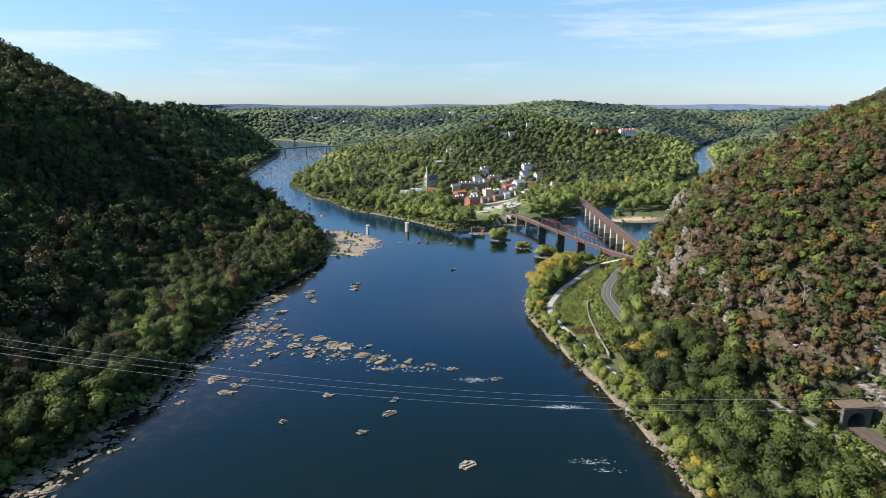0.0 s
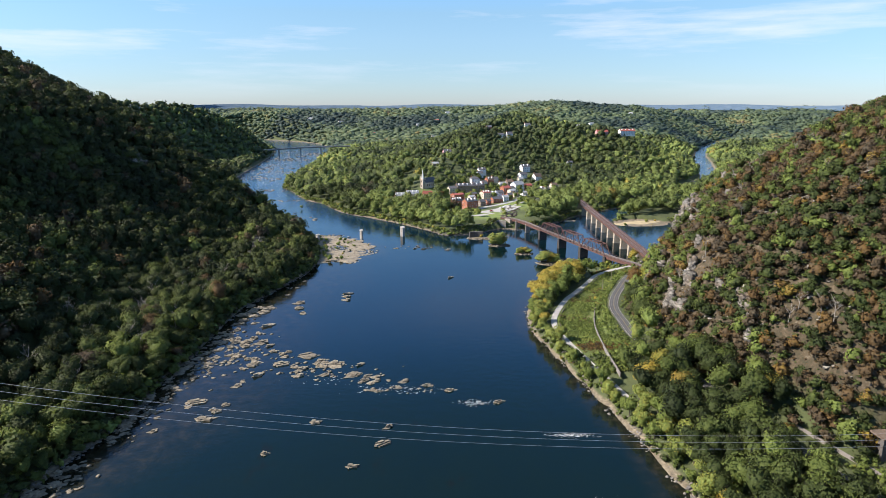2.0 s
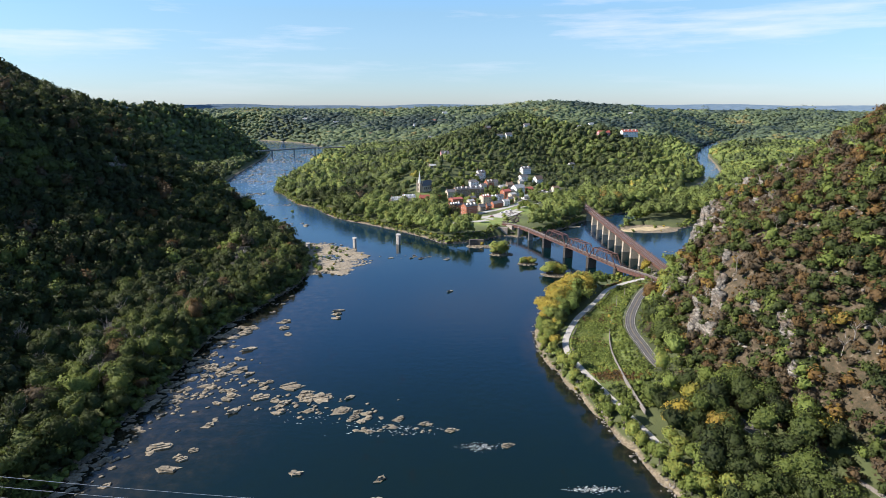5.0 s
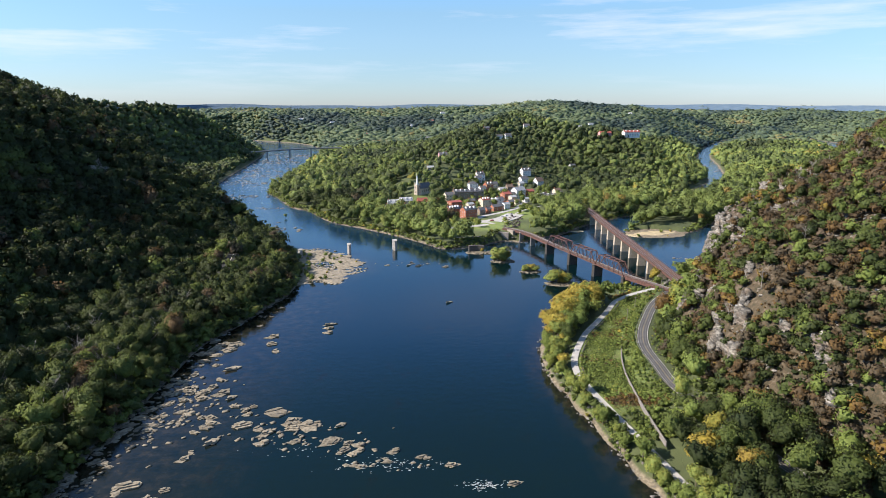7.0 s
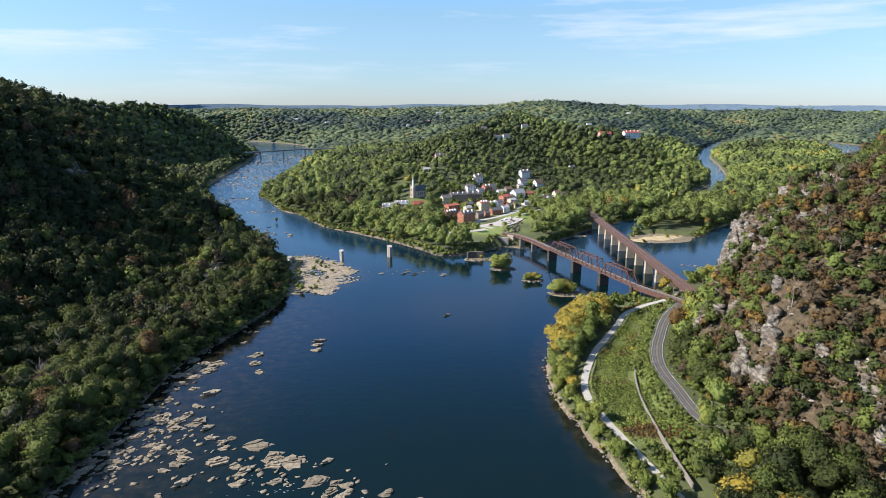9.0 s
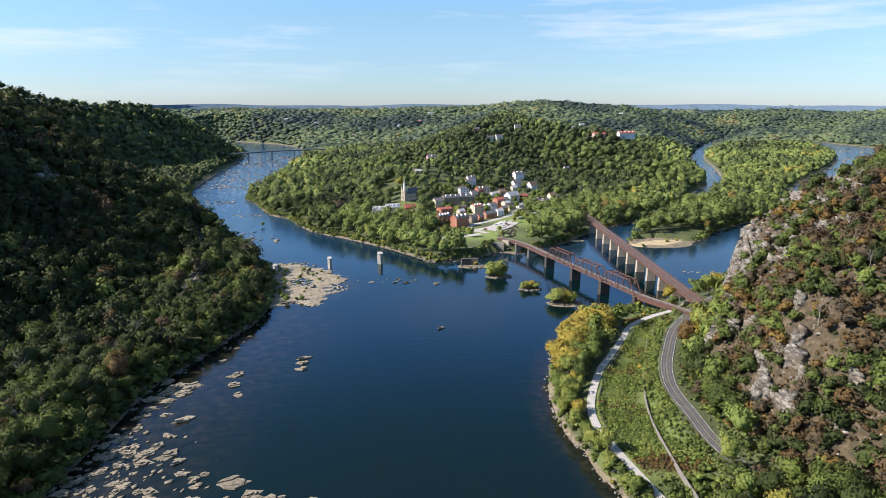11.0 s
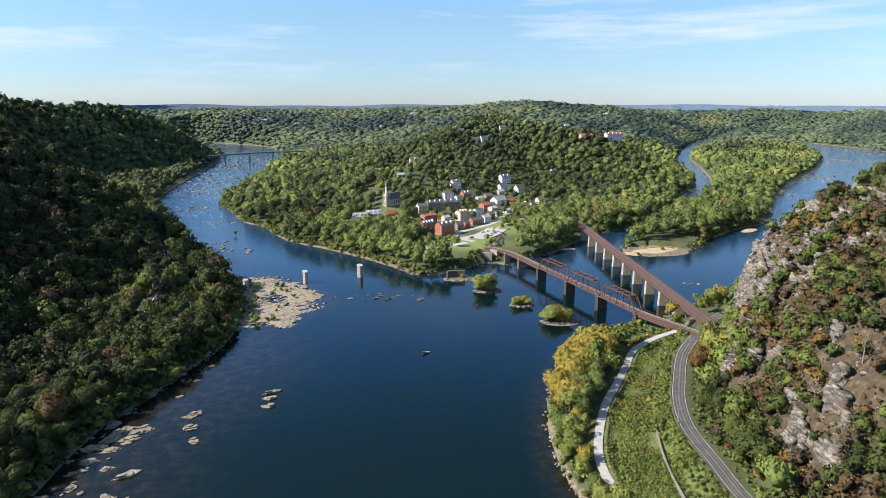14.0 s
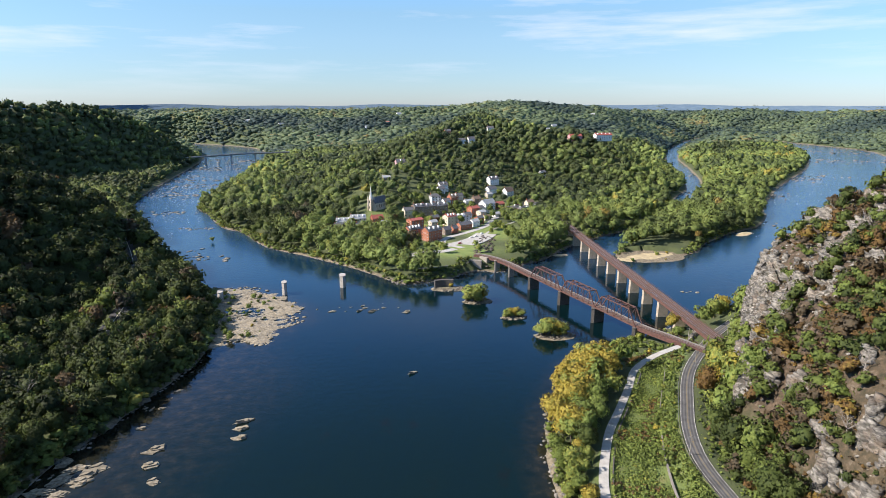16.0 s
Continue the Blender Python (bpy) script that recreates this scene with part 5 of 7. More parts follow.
def window_mesh(tall):
    """Sash window: frame, sill and dark panes, set on a wall that faces -y."""
    if tall not in WINDOW:
        bm = bmesh.new()
        box(bm, (1.16, 0.10, tall + 0.14), (0, -0.02, 0), mat=0)
        box(bm, (1.3, 0.18, 0.08), (0, -0.06, -tall / 2 - 0.12), mat=0)
        for z in (-tall / 4, tall / 4):
            box(bm, (1.0, 0.06, tall / 2 - 0.08), (0, -0.06, z), mat=1)
        me = bpy.data.meshes.new("window")
        bm.to_mesh(me)
        bm.free()
        me.materials.append(M_WHITE)
        me.materials.append(M_GLASS)
        WINDOW[tall] = me
    return WINDOW[tall]


def house(name, x, y, w, d, h, turn, wall, roof, rise, label, chimneys=1, dormers=0, hip=False, porch=False, z=None, category="house", faces="flr"):
    """A house with its ridge along local x, standing on the slope with a deep foundation."""
    z = height(x, y) if z is None else z
    h = h * 0.82 if y > 1000 and name == "house" else h
    ob = thing(name, (x, y, z - 0.4), radians(turn), label, category, "houses of the town")
    bm = bmesh.new()
    lo, r = -2.5, rise
    c = [(-w / 2, -d / 2), (w / 2, -d / 2), (w / 2, d / 2), (-w / 2, d / 2)]
    a = [bm.verts.new((px_, py_, lo)) for px_, py_ in c]
    b = [bm.verts.new((px_, py_, h)) for px_, py_ in c]
    inset = w * 0.28 if hip else 0
    g0, g1 = bm.verts.new((-w / 2 + inset, 0, h + r)), bm.verts.new((w / 2 - inset, 0, h + r))
    for i in range(4):
        bm.faces.new((a[i], a[(i + 1) % 4], b[(i + 1) % 4], b[i]))
    bm.faces.new((b[0], b[3], g0))
    bm.faces.new((b[1], g1, b[2]))
    bm.faces.new((b[0], g0, g1, b[1]))
    bm.faces.new((b[3], b[2], g1, g0))
    bmesh.ops.recalc_face_normals(bm, faces=bm.faces)
    part("wall", bm, wall, ob)
    bm = bmesh.new()
    o = 0.45
    k = r / (d / 2)
    eave = h - o * k
    ex, ridge_x = w / 2 + o, (w / 2 - inset + (0 if hip else o))
    sides = [((-ex, -d / 2 - o, eave), (ex, -d / 2 - o, eave), (ridge_x, 0, h + r), (-ridge_x, 0, h + r)),
             ((ex, d / 2 + o, eave), (-ex, d / 2 + o, eave), (-ridge_x, 0, h + r), (ridge_x, 0, h + r))]
    if hip:
        sides += [((ex, -d / 2 - o, eave), (ex, d / 2 + o, eave), (ridge_x, 0, h + r)), ((-ex, d / 2 + o, eave), (-ex, -d / 2 - o, eave), (-ridge_x, 0, h + r))]
    for side in sides:
        top = [bm.verts.new((q[0], q[1], q[2] + 0.32)) for q in side]
        bot = [bm.verts.new((q[0], q[1], q[2] + 0.06)) for q in side]
        bm.faces.new(top)
        bm.faces.new(bot[::-1])
        for i in range(len(side)):
            j = (i + 1) % len(side)
            bm.faces.new((top[i], bot[i], bot[j], top[j]))
    bmesh.ops.recalc_face_normals(bm, faces=bm.faces)
    roof_ob = part("roof", bm, roof, ob)
    for i in range(chimneys):
        cx = (-w / 2 + 0.9) if i == 0 else (w / 2 - 0.9) if i == 1 else 0
        bm = bmesh.new()
        box(bm, (0.9, 0.7, 2.6), (cx, 0.5, h + r + 0.3))
        box(bm, (1.1, 0.9, 0.25), (cx, 0.5, h + r + 1.55))
        part("chimney", bm, M_BRICK, roof_ob, "red brick chimney")
    floors = max(1, int(h / 2.9))
    tall = 1.5
    me = window_mesh(tall)
    for side, length, m in (("f", w, Matrix.Translation((0, -d / 2, 0))), ("l", d, Matrix.Translation((-w / 2, 0, 0)) @ Matrix.Rotation(-math.pi / 2, 4, "Z")), ("r", d, Matrix.Translation((w / 2, 0, 0)) @ Matrix.Rotation(math.pi / 2, 4, "Z"))):
        if side not in faces:
            continue
        cols = max(1, int(length / 3.7))
        for f in range(floors):
            for q in range(cols):
                if f == 0 and q == cols // 2 and side == "f":
                    bm = bmesh.new()
                    box(bm, (1.1, 0.12, 2.1), (0, 0, 0))
                    door = part("door", bm, M_BROWNROOF, ob, "dark panelled door")
                    door.matrix_basis = m @ Matrix.Translation(((q + 0.5) * length / cols - length / 2, -0.03, 1.4))
                    continue
                win = new("window", me)
                win.parent = ob
                win.matrix_basis = m @ Matrix.Translation(((q + 0.5) * length / cols - length / 2, -0.03, 1.9 + f * (h - 0.6) / floors))
    for i in range(dormers):
        cx = (i + 0.5) * w / dormers - w / 2
        bm = bmesh.new()
        box(bm, (1.5, 2.2, 1.8), (cx, -d / 4, h + r * 0.5 + 0.6))
        vs = [(cx - 0.95, -d / 4 - 1.2, h + r * 0.5 + 1.5), (cx + 0.95, -d / 4 - 1.2, h + r * 0.5 + 1.5), (cx, -d / 4 - 1.2, h + r * 0.5 + 2.3)]
        p0 = [bm.verts.new(v) for v in vs]
        p1 = [bm.verts.new((v[0], v[1] + 2.6, v[2])) for v in vs]
        bm.faces.new(p0)
        bm.faces.new(p1[::-1])
        for i2 in range(3):
            bm.faces.new((p0[i2], p1[i2], p1[(i2 + 1) % 3], p0[(i2 + 1) % 3]))
        dm = part("dormer", bm, M_WHITE, roof_ob, "white gabled dormer")
    if porch:
        bm = bmesh.new()
        box(bm, (w, 2.2, 0.2), (0, -d / 2 - 1.1, 3.0))
        box(bm, (w, 2.2, 0.25), (0, -d / 2 - 1.1, 0.3))
        for q in range(4):
            box(bm, (0.2, 0.2, 2.8), (-w / 2 + 0.3 + q * (w - 0.6) / 3, -d / 2 - 2.0, 1.6))
        part("porch", bm, M_WHITE, ob, "white two-level porch")
    return ob


# church on its terrace
def church(x, y, z, turn):
    ob = thing("church", (x, y, z), radians(turn), "tan stone church with a slate roof and a pale pointed spire", "church")
    bm = bmesh.new()
    box(bm, (11, 24, 15), (0, 13, 1.5))
    gab = [(-5.5, 9), (5.5, 9), (0, 15.5)]
    p0 = [bm.verts.new((gx_, 1, gz_)) for gx_, gz_ in gab]
    p1 = [bm.verts.new((gx_, 25, gz_)) for gx_, gz_ in gab]
    bm.faces.new(p0)
    bm.faces.new(p1[::-1])
    for i in range(3):
        bm.faces.new((p0[i], p1[i], p1[(i + 1) % 3], p0[(i + 1) % 3]))
    part("nave", bm, M_CHURCH, ob)
    bm = bmesh.new()
    for s in (-1, 1):
        q = [(s * 6.1, 0.6, 8.6), (s * 6.1, 25.4, 8.6), (0, 25.4, 15.9), (0, 0.6, 15.9)]
        lo = [bm.verts.new(v) for v in q]
        hi = [bm.verts.new((v[0], v[1], v[2] + 0.3)) for v in q]
        bm.faces.new(hi)
        bm.faces.new(lo[::-1])
        for i in range(4):
            bm.faces.new((lo[i], lo[(i + 1) % 4], hi[(i + 1) % 4], hi[i]))
    bmesh.ops.recalc_face_normals(bm, faces=bm.faces)
    part("roof", bm, M_SLATE, ob)
    bm = bmesh.new()
    box(bm, (5.2, 5.2, 20), (0, 0, 4.0))
    for sx in (-1, 1):
        for sy in (-1, 1):
            box(bm, (1.1, 1.1, 21), (sx * 2.7, sy * 2.7, 4.2))
    tower = part("tower", bm, M_CHURCH, ob)
    bm = bmesh.new()
    base = [bm.verts.new((2.5 * math.cos(a), 2.5 * math.sin(a), 14.0)) for a in np.arange(8) * math.pi / 4 + math.pi / 8]
    mid = [bm.verts.new((1.5 * math.cos(a), 1.5 * math.sin(a), 19.5)) for a in np.arange(8) * math.pi / 4 + math.pi / 8]
    tip = bm.verts.new((0, 0, 31.5))
    for i in range(8):
        bm.faces.new((base[i], base[(i + 1) % 8], mid[(i + 1) % 8], mid[i]))
        bm.faces.new((mid[i], mid[(i + 1) % 8], tip))
    part("spire", bm, M_WHITE, tower, "pale tapering spire")
    for sx in (-1, 1):
        for sy in (-1, 1):
            bm = bmesh.new()
            bmesh.ops.create_cone(bm, segments=6, radius1=0.75, radius2=0.02, depth=4.5, matrix=Matrix.Translation((sx * 2.7, sy * 2.7, 16.8)))
            part("pinnacle", bm, M_CREAM, tower)
    for zc in (3.5, 10.5):
        for m in (Matrix.Translation((0, -2.68, zc)), Matrix.Translation((-2.68, 0, zc)) @ Matrix.Rotation(-math.pi / 2, 4, "Z")):
            bm = bmesh.new()
            box(bm, (1.2, 0.14, 2.6), (0, 0, 0))
            bmesh.ops.create_cone(bm, segments=12, radius1=0.6, radius2=0.6, depth=0.14, cap_ends=True, matrix=Matrix.Translation((0, 0, 1.3)) @ Matrix.Rotation(math.pi / 2, 4, "X"))
            part("window", bm, M_GLASS, ob, "tall arched dark window").matrix_basis = m
    for s in (-1, 1):
        for q in range(5):
            bm = bmesh.new()
            box(bm, (0.14, 1.1, 3.6), (s * 5.55, 5 + q * 4.4, 4.8))
            part("window", bm, M_GLASS, ob, "tall arched dark window")
            bm = bmesh.new()
            box(bm, (0.9, 0.7, 9.5), (s * 5.8, 2.9 + q * 4.4, 2))
            part("buttress", bm, M_CHURCH, ob)
    return ob


church(-27, 962, 20.5, -42)
for x, y, w, d, h, turn, wall, roof, rise, lab, ch, dm in HOUSES:
    house("house", x, y, w, d, h, turn, wall, roof, rise, lab, ch, dm, hip="hipped" in lab, porch=("tall white" in lab or "striped" in lab))
# stone terrace of joined houses on the slope
for i, (x, y, w, h) in enumerate(((20, 958, 13, 8.5), (33, 964, 14, 11.5), (47, 970, 16, 11.5), (63, 977, 17, 12.5))):
    house("terrace_house", x, y, w, 11, h, 21, M_BROWNSTONE if i else M_CREAM, K_, 3.4, "grey stone terrace house with a dark slate roof" if i else "pale stone end house with a gabled slate roof", 2, 2 if i else 0)
# inn on the bluff
house("inn", 425, 1385, 36, 13, 9.5, 12, W_, M_REDROOF, 4.0, "long white inn with a red roof on the bluff", 3, 4, z=83)
house("inn", 372, 1398, 27, 12, 8.0, 12, M_PINK, M_REDROOF, 4.0, "low pink building with a red roof beside the inn", 1, 0, z=82)

# far farmsteads and houses on the ridges
for i in range(46):
    fx_ = rng.uniform(-1500, 1500)
    fy_ = rng.uniform(2000, 3600)
    if shore(np.array([fx_]), np.array([fy_]))[0] < 120:
        continue
    house("farmhouse", fx_, fy_, rng.uniform(14, 24), 10, rng.uniform(6, 9), rng.uniform(-30, 40), W_, M_TIN if i % 3 else M_REDROOF, 5, "distant white farmhouse standing clear of the trees", 1, 0, faces="f")
# ---- rocks ----
def slab_mesh(seed):
    """A ledge of three thin beds, each with a broken outline, lapped over one another."""
    g = np.random.default_rng(seed)
    bm = bmesh.new()
    z, grow = -0.6, 1.0
    shift = np.zeros(2)
    for layer in range(3):
        k = int(g.integers(4, 7))
        ang = (np.arange(k) + g.uniform(-0.3, 0.3, k)) * 2 * math.pi / k
        r = grow * g.uniform(0.55, 1.2, k)
        tip = z + g.uniform(0.22, 0.42)
        tilt = g.normal(scale=0.10, size=2)
        lo = [bm.verts.new((q * math.cos(a) + shift[0], q * math.sin(a) + shift[1], z - 0.15)) for a, q in zip(ang, r)]
        hi = [bm.verts.new((q * 0.93 * math.cos(a) + shift[0], q * 0.93 * math.sin(a) + shift[1], tip + tilt[0] * math.cos(a) + tilt[1] * math.sin(a))) for a, q in zip(ang, r)]
        bm.faces.new(hi)
        for i in range(k):
            bm.faces.new((lo[i], lo[(i + 1) % k], hi[(i + 1) % k], hi[i]))
        z, grow = tip, grow * g.uniform(0.62, 0.85)
        shift = shift + g.normal(scale=0.16, size=2)
    bmesh.ops.recalc_face_normals(bm, faces=bm.faces)
    me = bpy.data.meshes.new("river_rock")
    bm.to_mesh(me)
    bm.free()
    me.materials.append(M_PALE)
    return me


SLABS = [slab_mesh(100 + k) for k in range(9)]


def lay(me, name, x, y, z, sx, sy, sz, turn, lab, group):
    ob = new(name, me)
    ob.matrix_basis = Matrix.Translation((x, y, z)) @ Matrix.Rotation(turn, 4, "Z") @ Matrix.Rotation(rng.uniform(-0.12, 0.12), 4, "X") @ Matrix.Diagonal((sx, sy, sz, 1))
    return tagged(ob, lab, "rock", group)


# named slabs, then fields of smaller ones: x, y, length, width
for x, y, a, b in ((-81, 362, 11, 5), (-62, 347, 8, 6), (-50, 335, 6, 4), (-95, 350, 7, 3.5), (-115, 382, 6, 4), (-119, 414, 7, 4), (-101, 437, 4.5, 2.6), (-107, 449, 5, 2.8),
                   (-74, 484, 6.5, 2.6), (-75, 477, 5.5, 3), (-74, 468, 4.5, 2.4), (-109, 461, 6, 3.5), (-116, 287, 6, 3), (-127, 304, 8, 3), (-61, 284, 3.5, 2.2), (-78, 258, 2.4, 2.0),
                   (-27, 265, 6, 2.2), (-25, 279, 3.5, 1.6), (-38, 248, 3.5, 1.8), (10, 222, 6, 3.2), (30, 304, 4, 2.0), (5, 317, 4, 2.0), (-8, 323, 4, 1.8), (10, 530, 4, 1.5), (9, 633, 4, 2), (-17, 638, 5, 2), (-132, 442, 7, 3.5), (-128, 449, 7, 3.5)):
    lay(random.choice(SLABS), "river_rock", x, y, 0.75, a, b, 1.5, radians(rng.uniform(5, 35)), "pale flat bedrock slab lying in the river", "river rocks")
fields = [(-146, 371, 12, 26, 34, 1.6), (-135, 385, 14, 16, 26, 1.8), (-120, 360, 26, 14, 30, 1.7), (-75, 345, 26, 10, 26, 2.0), (-35, 326, 16, 8, 18, 1.6), (-10, 318, 24, 5, 12, 1.2), (-158, 292, 8, 16, 26, 1.7),
          (-164, 225, 10, 18, 22, 1.8), (-140, 440, 12, 10, 18, 2.2), (-126, 520, 6, 40, 22, 1.3), (-103, 596, 14, 10, 10, 1.4), (-30, 645, 40, 8, 12, 1.4), (-120, 300, 14, 16, 8, 1.4), (-138, 410, 10, 18, 18, 1.6), (-156, 290, 7, 22, 44, 1.6), (-168, 232, 8, 20, 40, 1.6), (-150, 345, 6, 22, 36, 1.6), (-172, 208, 12, 10, 24, 1.5), (-146, 300, 7, 30, 60, 1.1), (-140, 350, 14, 26, 60, 1.1), (-156, 240, 9, 22, 60, 1.1), (-126, 372, 16, 18, 50, 1.0), (-70, 340, 34, 8, 40, 0.9), (-164, 205, 8, 14, 40, 1.0)]
def rock_field(name, centres, sizes, flat, mat, lab, seed, jag=0.25, tilt=0.25, long=1.0):
    """Many blocks of bedrock as one mesh: cut boxes with uneven corners, laid along tilted beds."""
    g = np.random.default_rng(seed)
    bmx = bmesh.new()
    bmesh.ops.create_icosphere(bmx, subdivisions=1, radius=1)
    cv = np.array([q.co[:] for q in bmx.verts])
    cf = np.array([[q.index for q in f.verts] for f in bmx.faces])
    bmx.free()
    n = len(centres)
    v = np.sign(cv)[None] * np.abs(cv)[None] ** 0.3 * (1 + g.normal(scale=jag, size=(n, len(cv), 1)))
    v = v * np.stack([sizes * g.uniform(0.8, 1.7, n) * long, sizes * g.uniform(0.6, 1.1, n), sizes * flat * g.uniform(0.5, 1.2, n)], -1)[:, None]
    a = g.normal(scale=0.35, size=n) + 0.5
    c, s = np.cos(a)[:, None], np.sin(a)[:, None]
    x, y, z = v[..., 0] * c - v[..., 1] * s, v[..., 0] * s + v[..., 1] * c, v[..., 2]
    z = z + tilt * x + g.normal(scale=0.05, size=(n, 1)) * y
    p = np.stack([x, y, z], -1) + np.asarray(centres)[:, None]
    f = (cf[None] + (np.arange(n) * len(cv))[:, None, None]).reshape(-1, 3)
    ob = array_mesh(name, p.reshape(-1, 3), f, mat)
    return tagged(ob, lab, "rocks", kind="stuff")


count, loose = 0, []
for cx, cy, rx, ry, n, size in fields:
    for k in range(n):
        x, y = cx + rng.normal() * rx * 0.6, cy + rng.normal() * ry * 0.6
        if shore(np.array([x]), np.array([y]))[0] > 6:
            continue
        s = size * rng.uniform(0.5, 1.7)
        z = max(0.05, height(x, y) * 0.6)
        if s > size and count < 240:
            count += 1
            lay(random.choice(SLABS), "river_rock", x, y, z + s * 0.22, s * 1.6, s * 0.95, s * 0.46, radians(rng.uniform(-10, 50)), "weathered pale rock in shallow water", "river rocks")
        else:
            loose.append((x, y, z, s))
loose = np.array(loose)
rock_field("river_stones", loose[:, :3], loose[:, 3] * 0.7, 0.35, M_PALE, "smaller pale stones strewn through the shallows", 77, tilt=0.05)

# bedrock bar that runs out from the bank
def cell_value(i, j, k, seed):
    """A steady random value for each block of a lattice."""
    v = np.sin(i * 127.1 + j * 311.7 + k * 74.7 + seed * 19.19) * 43758.5453
    return v - np.floor(v)


X, Y = np.meshgrid(np.arange(-190, -64, 0.8), np.arange(570, 712, 0.8))
rim, on = edge_distance(X.ravel(), Y.ravel(), BAR)
rim, on = rim.reshape(X.shape), on.reshape(X.shape)
u, v = X * 0.93 + Y * 0.37, Y * 0.93 - X * 0.37
Z = np.clip(np.where(on, rim, -rim) * 0.10, -1.2, 0.45) + 0.5 * rolling(X, Y, 30) - 0.10
for size, amount in ((10.0, 0.55), (5.0, 0.5), (2.3, 0.35)):
    row = np.floor(v / (size * 0.55) + 0.25 * np.sin(u / size))
    Z = Z + amount * (cell_value(np.floor(u / (size * 2.0) + 0.41 * row), row, 0, size) - 0.45) + 0.05 * ((u / (size * 2.0)) % 1)
Z = Z + np.random.default_rng(9).normal(scale=0.05, size=X.shape)
idx = np.arange(X.size).reshape(X.shape)
q = np.stack([idx[:-1, :-1], idx[:-1, 1:], idx[1:, 1:], idx[1:, :-1]], -1).reshape(-1, 4)
q = q[Z.ravel()[q].max(1) > -0.15]
used, inv = np.unique(q, return_inverse=True)
P = np.stack([X + np.random.default_rng(8).normal(scale=0.12, size=X.shape), Y, Z], -1).reshape(-1, 3)
tagged(array_mesh("rock_bar", P[used], inv.reshape(-1, 4), M_PALE), "broad bar of pale tan bedrock ledges with pools between", "bedrock", kind="structure")
g = np.random.default_rng(5)
bx, by = g.uniform(-185, -66, 900), g.uniform(572, 708, 900)
rim, on = edge_distance(bx, by, BAR)
m = on | (rim < 5)
rock_field("bar_stones", np.stack([bx, by, 0 * bx + 0.15], -1)[m], g.uniform(0.4, 1.5, 900)[m], 0.2, M_PALE, "flat pale stones scattered over the bedrock bar", 6, tilt=0.05)
sx, sy = g.uniform(-180, -75, 260), g.uniform(580, 700, 260)
rim, on = edge_distance(sx, sy, BAR)
m = on & (rim > 3) & (g.random(260) < np.interp(sx, [-150, -120, -80], [1.0, 0.45, 0.12]))
tall = g.uniform(1.5, 5.5, 260)[m] * np.interp(sx[m], [-150, -120, -80], [1.5, 1.2, 0.8])
plant("bar_shrubs", NEAR_SHAPES, sx[m], sy[m], 0 * sx[m], tall * 1.1, tall, np.clip(g.normal(0.42, 0.12, m.sum()), 0.1, 0.8), "olive and golden shrubs growing on the bedrock bar")

# sand at the island's tip
for cx, cy, rx, ry, turn, top in ((262, 777, 37, 19, 0.25, 1.25), (302, 801, 24, 10, 0.5, 1.0), (420, 872, 22, 7, 0.6, 1.0), (172, 792, 12, 6, 0.2, 0.8)):
    U, V = np.meshgrid(np.linspace(-1.1, 1.1, 45), np.linspace(-1.1, 1.1, 33))
    X = cx + (U * math.cos(turn) * rx - V * math.sin(turn) * ry)
    Y = cy + (U * math.sin(turn) * rx + V * math.cos(turn) * ry)
    Z = top - 1.35 * (U**2 + V**2) * (1 + 0.25 * rolling(X, Y, 16)) + 0.15 * rolling(X, Y, 9)
    idx = np.arange(U.size).reshape(U.shape)
    q = np.stack([idx[:-1, :-1], idx[:-1, 1:], idx[1:, 1:], idx[1:, :-1]], -1).reshape(-1, 4)
    q = q[Z.ravel()[q].max(1) > -0.3]
    used, inv = np.unique(q, return_inverse=True)
    ob = array_mesh("sand_bar", np.stack([X, Y, Z], -1).reshape(-1, 3)[used], inv.reshape(-1, 4), M_SAND, smooth=True)
    tagged(ob, "low tan sand bar at the edge of the wooded island", "sand", kind="structure")

# cliff at the nose of the northern height, and crags along its face
def on_face(n, x0, x1, y0, y1, steep, seed):
    g = np.random.default_rng(seed)
    x, y = g.uniform(x0, x1, n), g.uniform(y0, y1, n)
    e = 2.0
    z = land(x, y)
    s = np.hypot(land(x + e, y) - z, land(x, y + e) - z) / e
    m = (s > steep) & (z > 12)
    return np.stack([x, y, z], -1)[m], s[m]


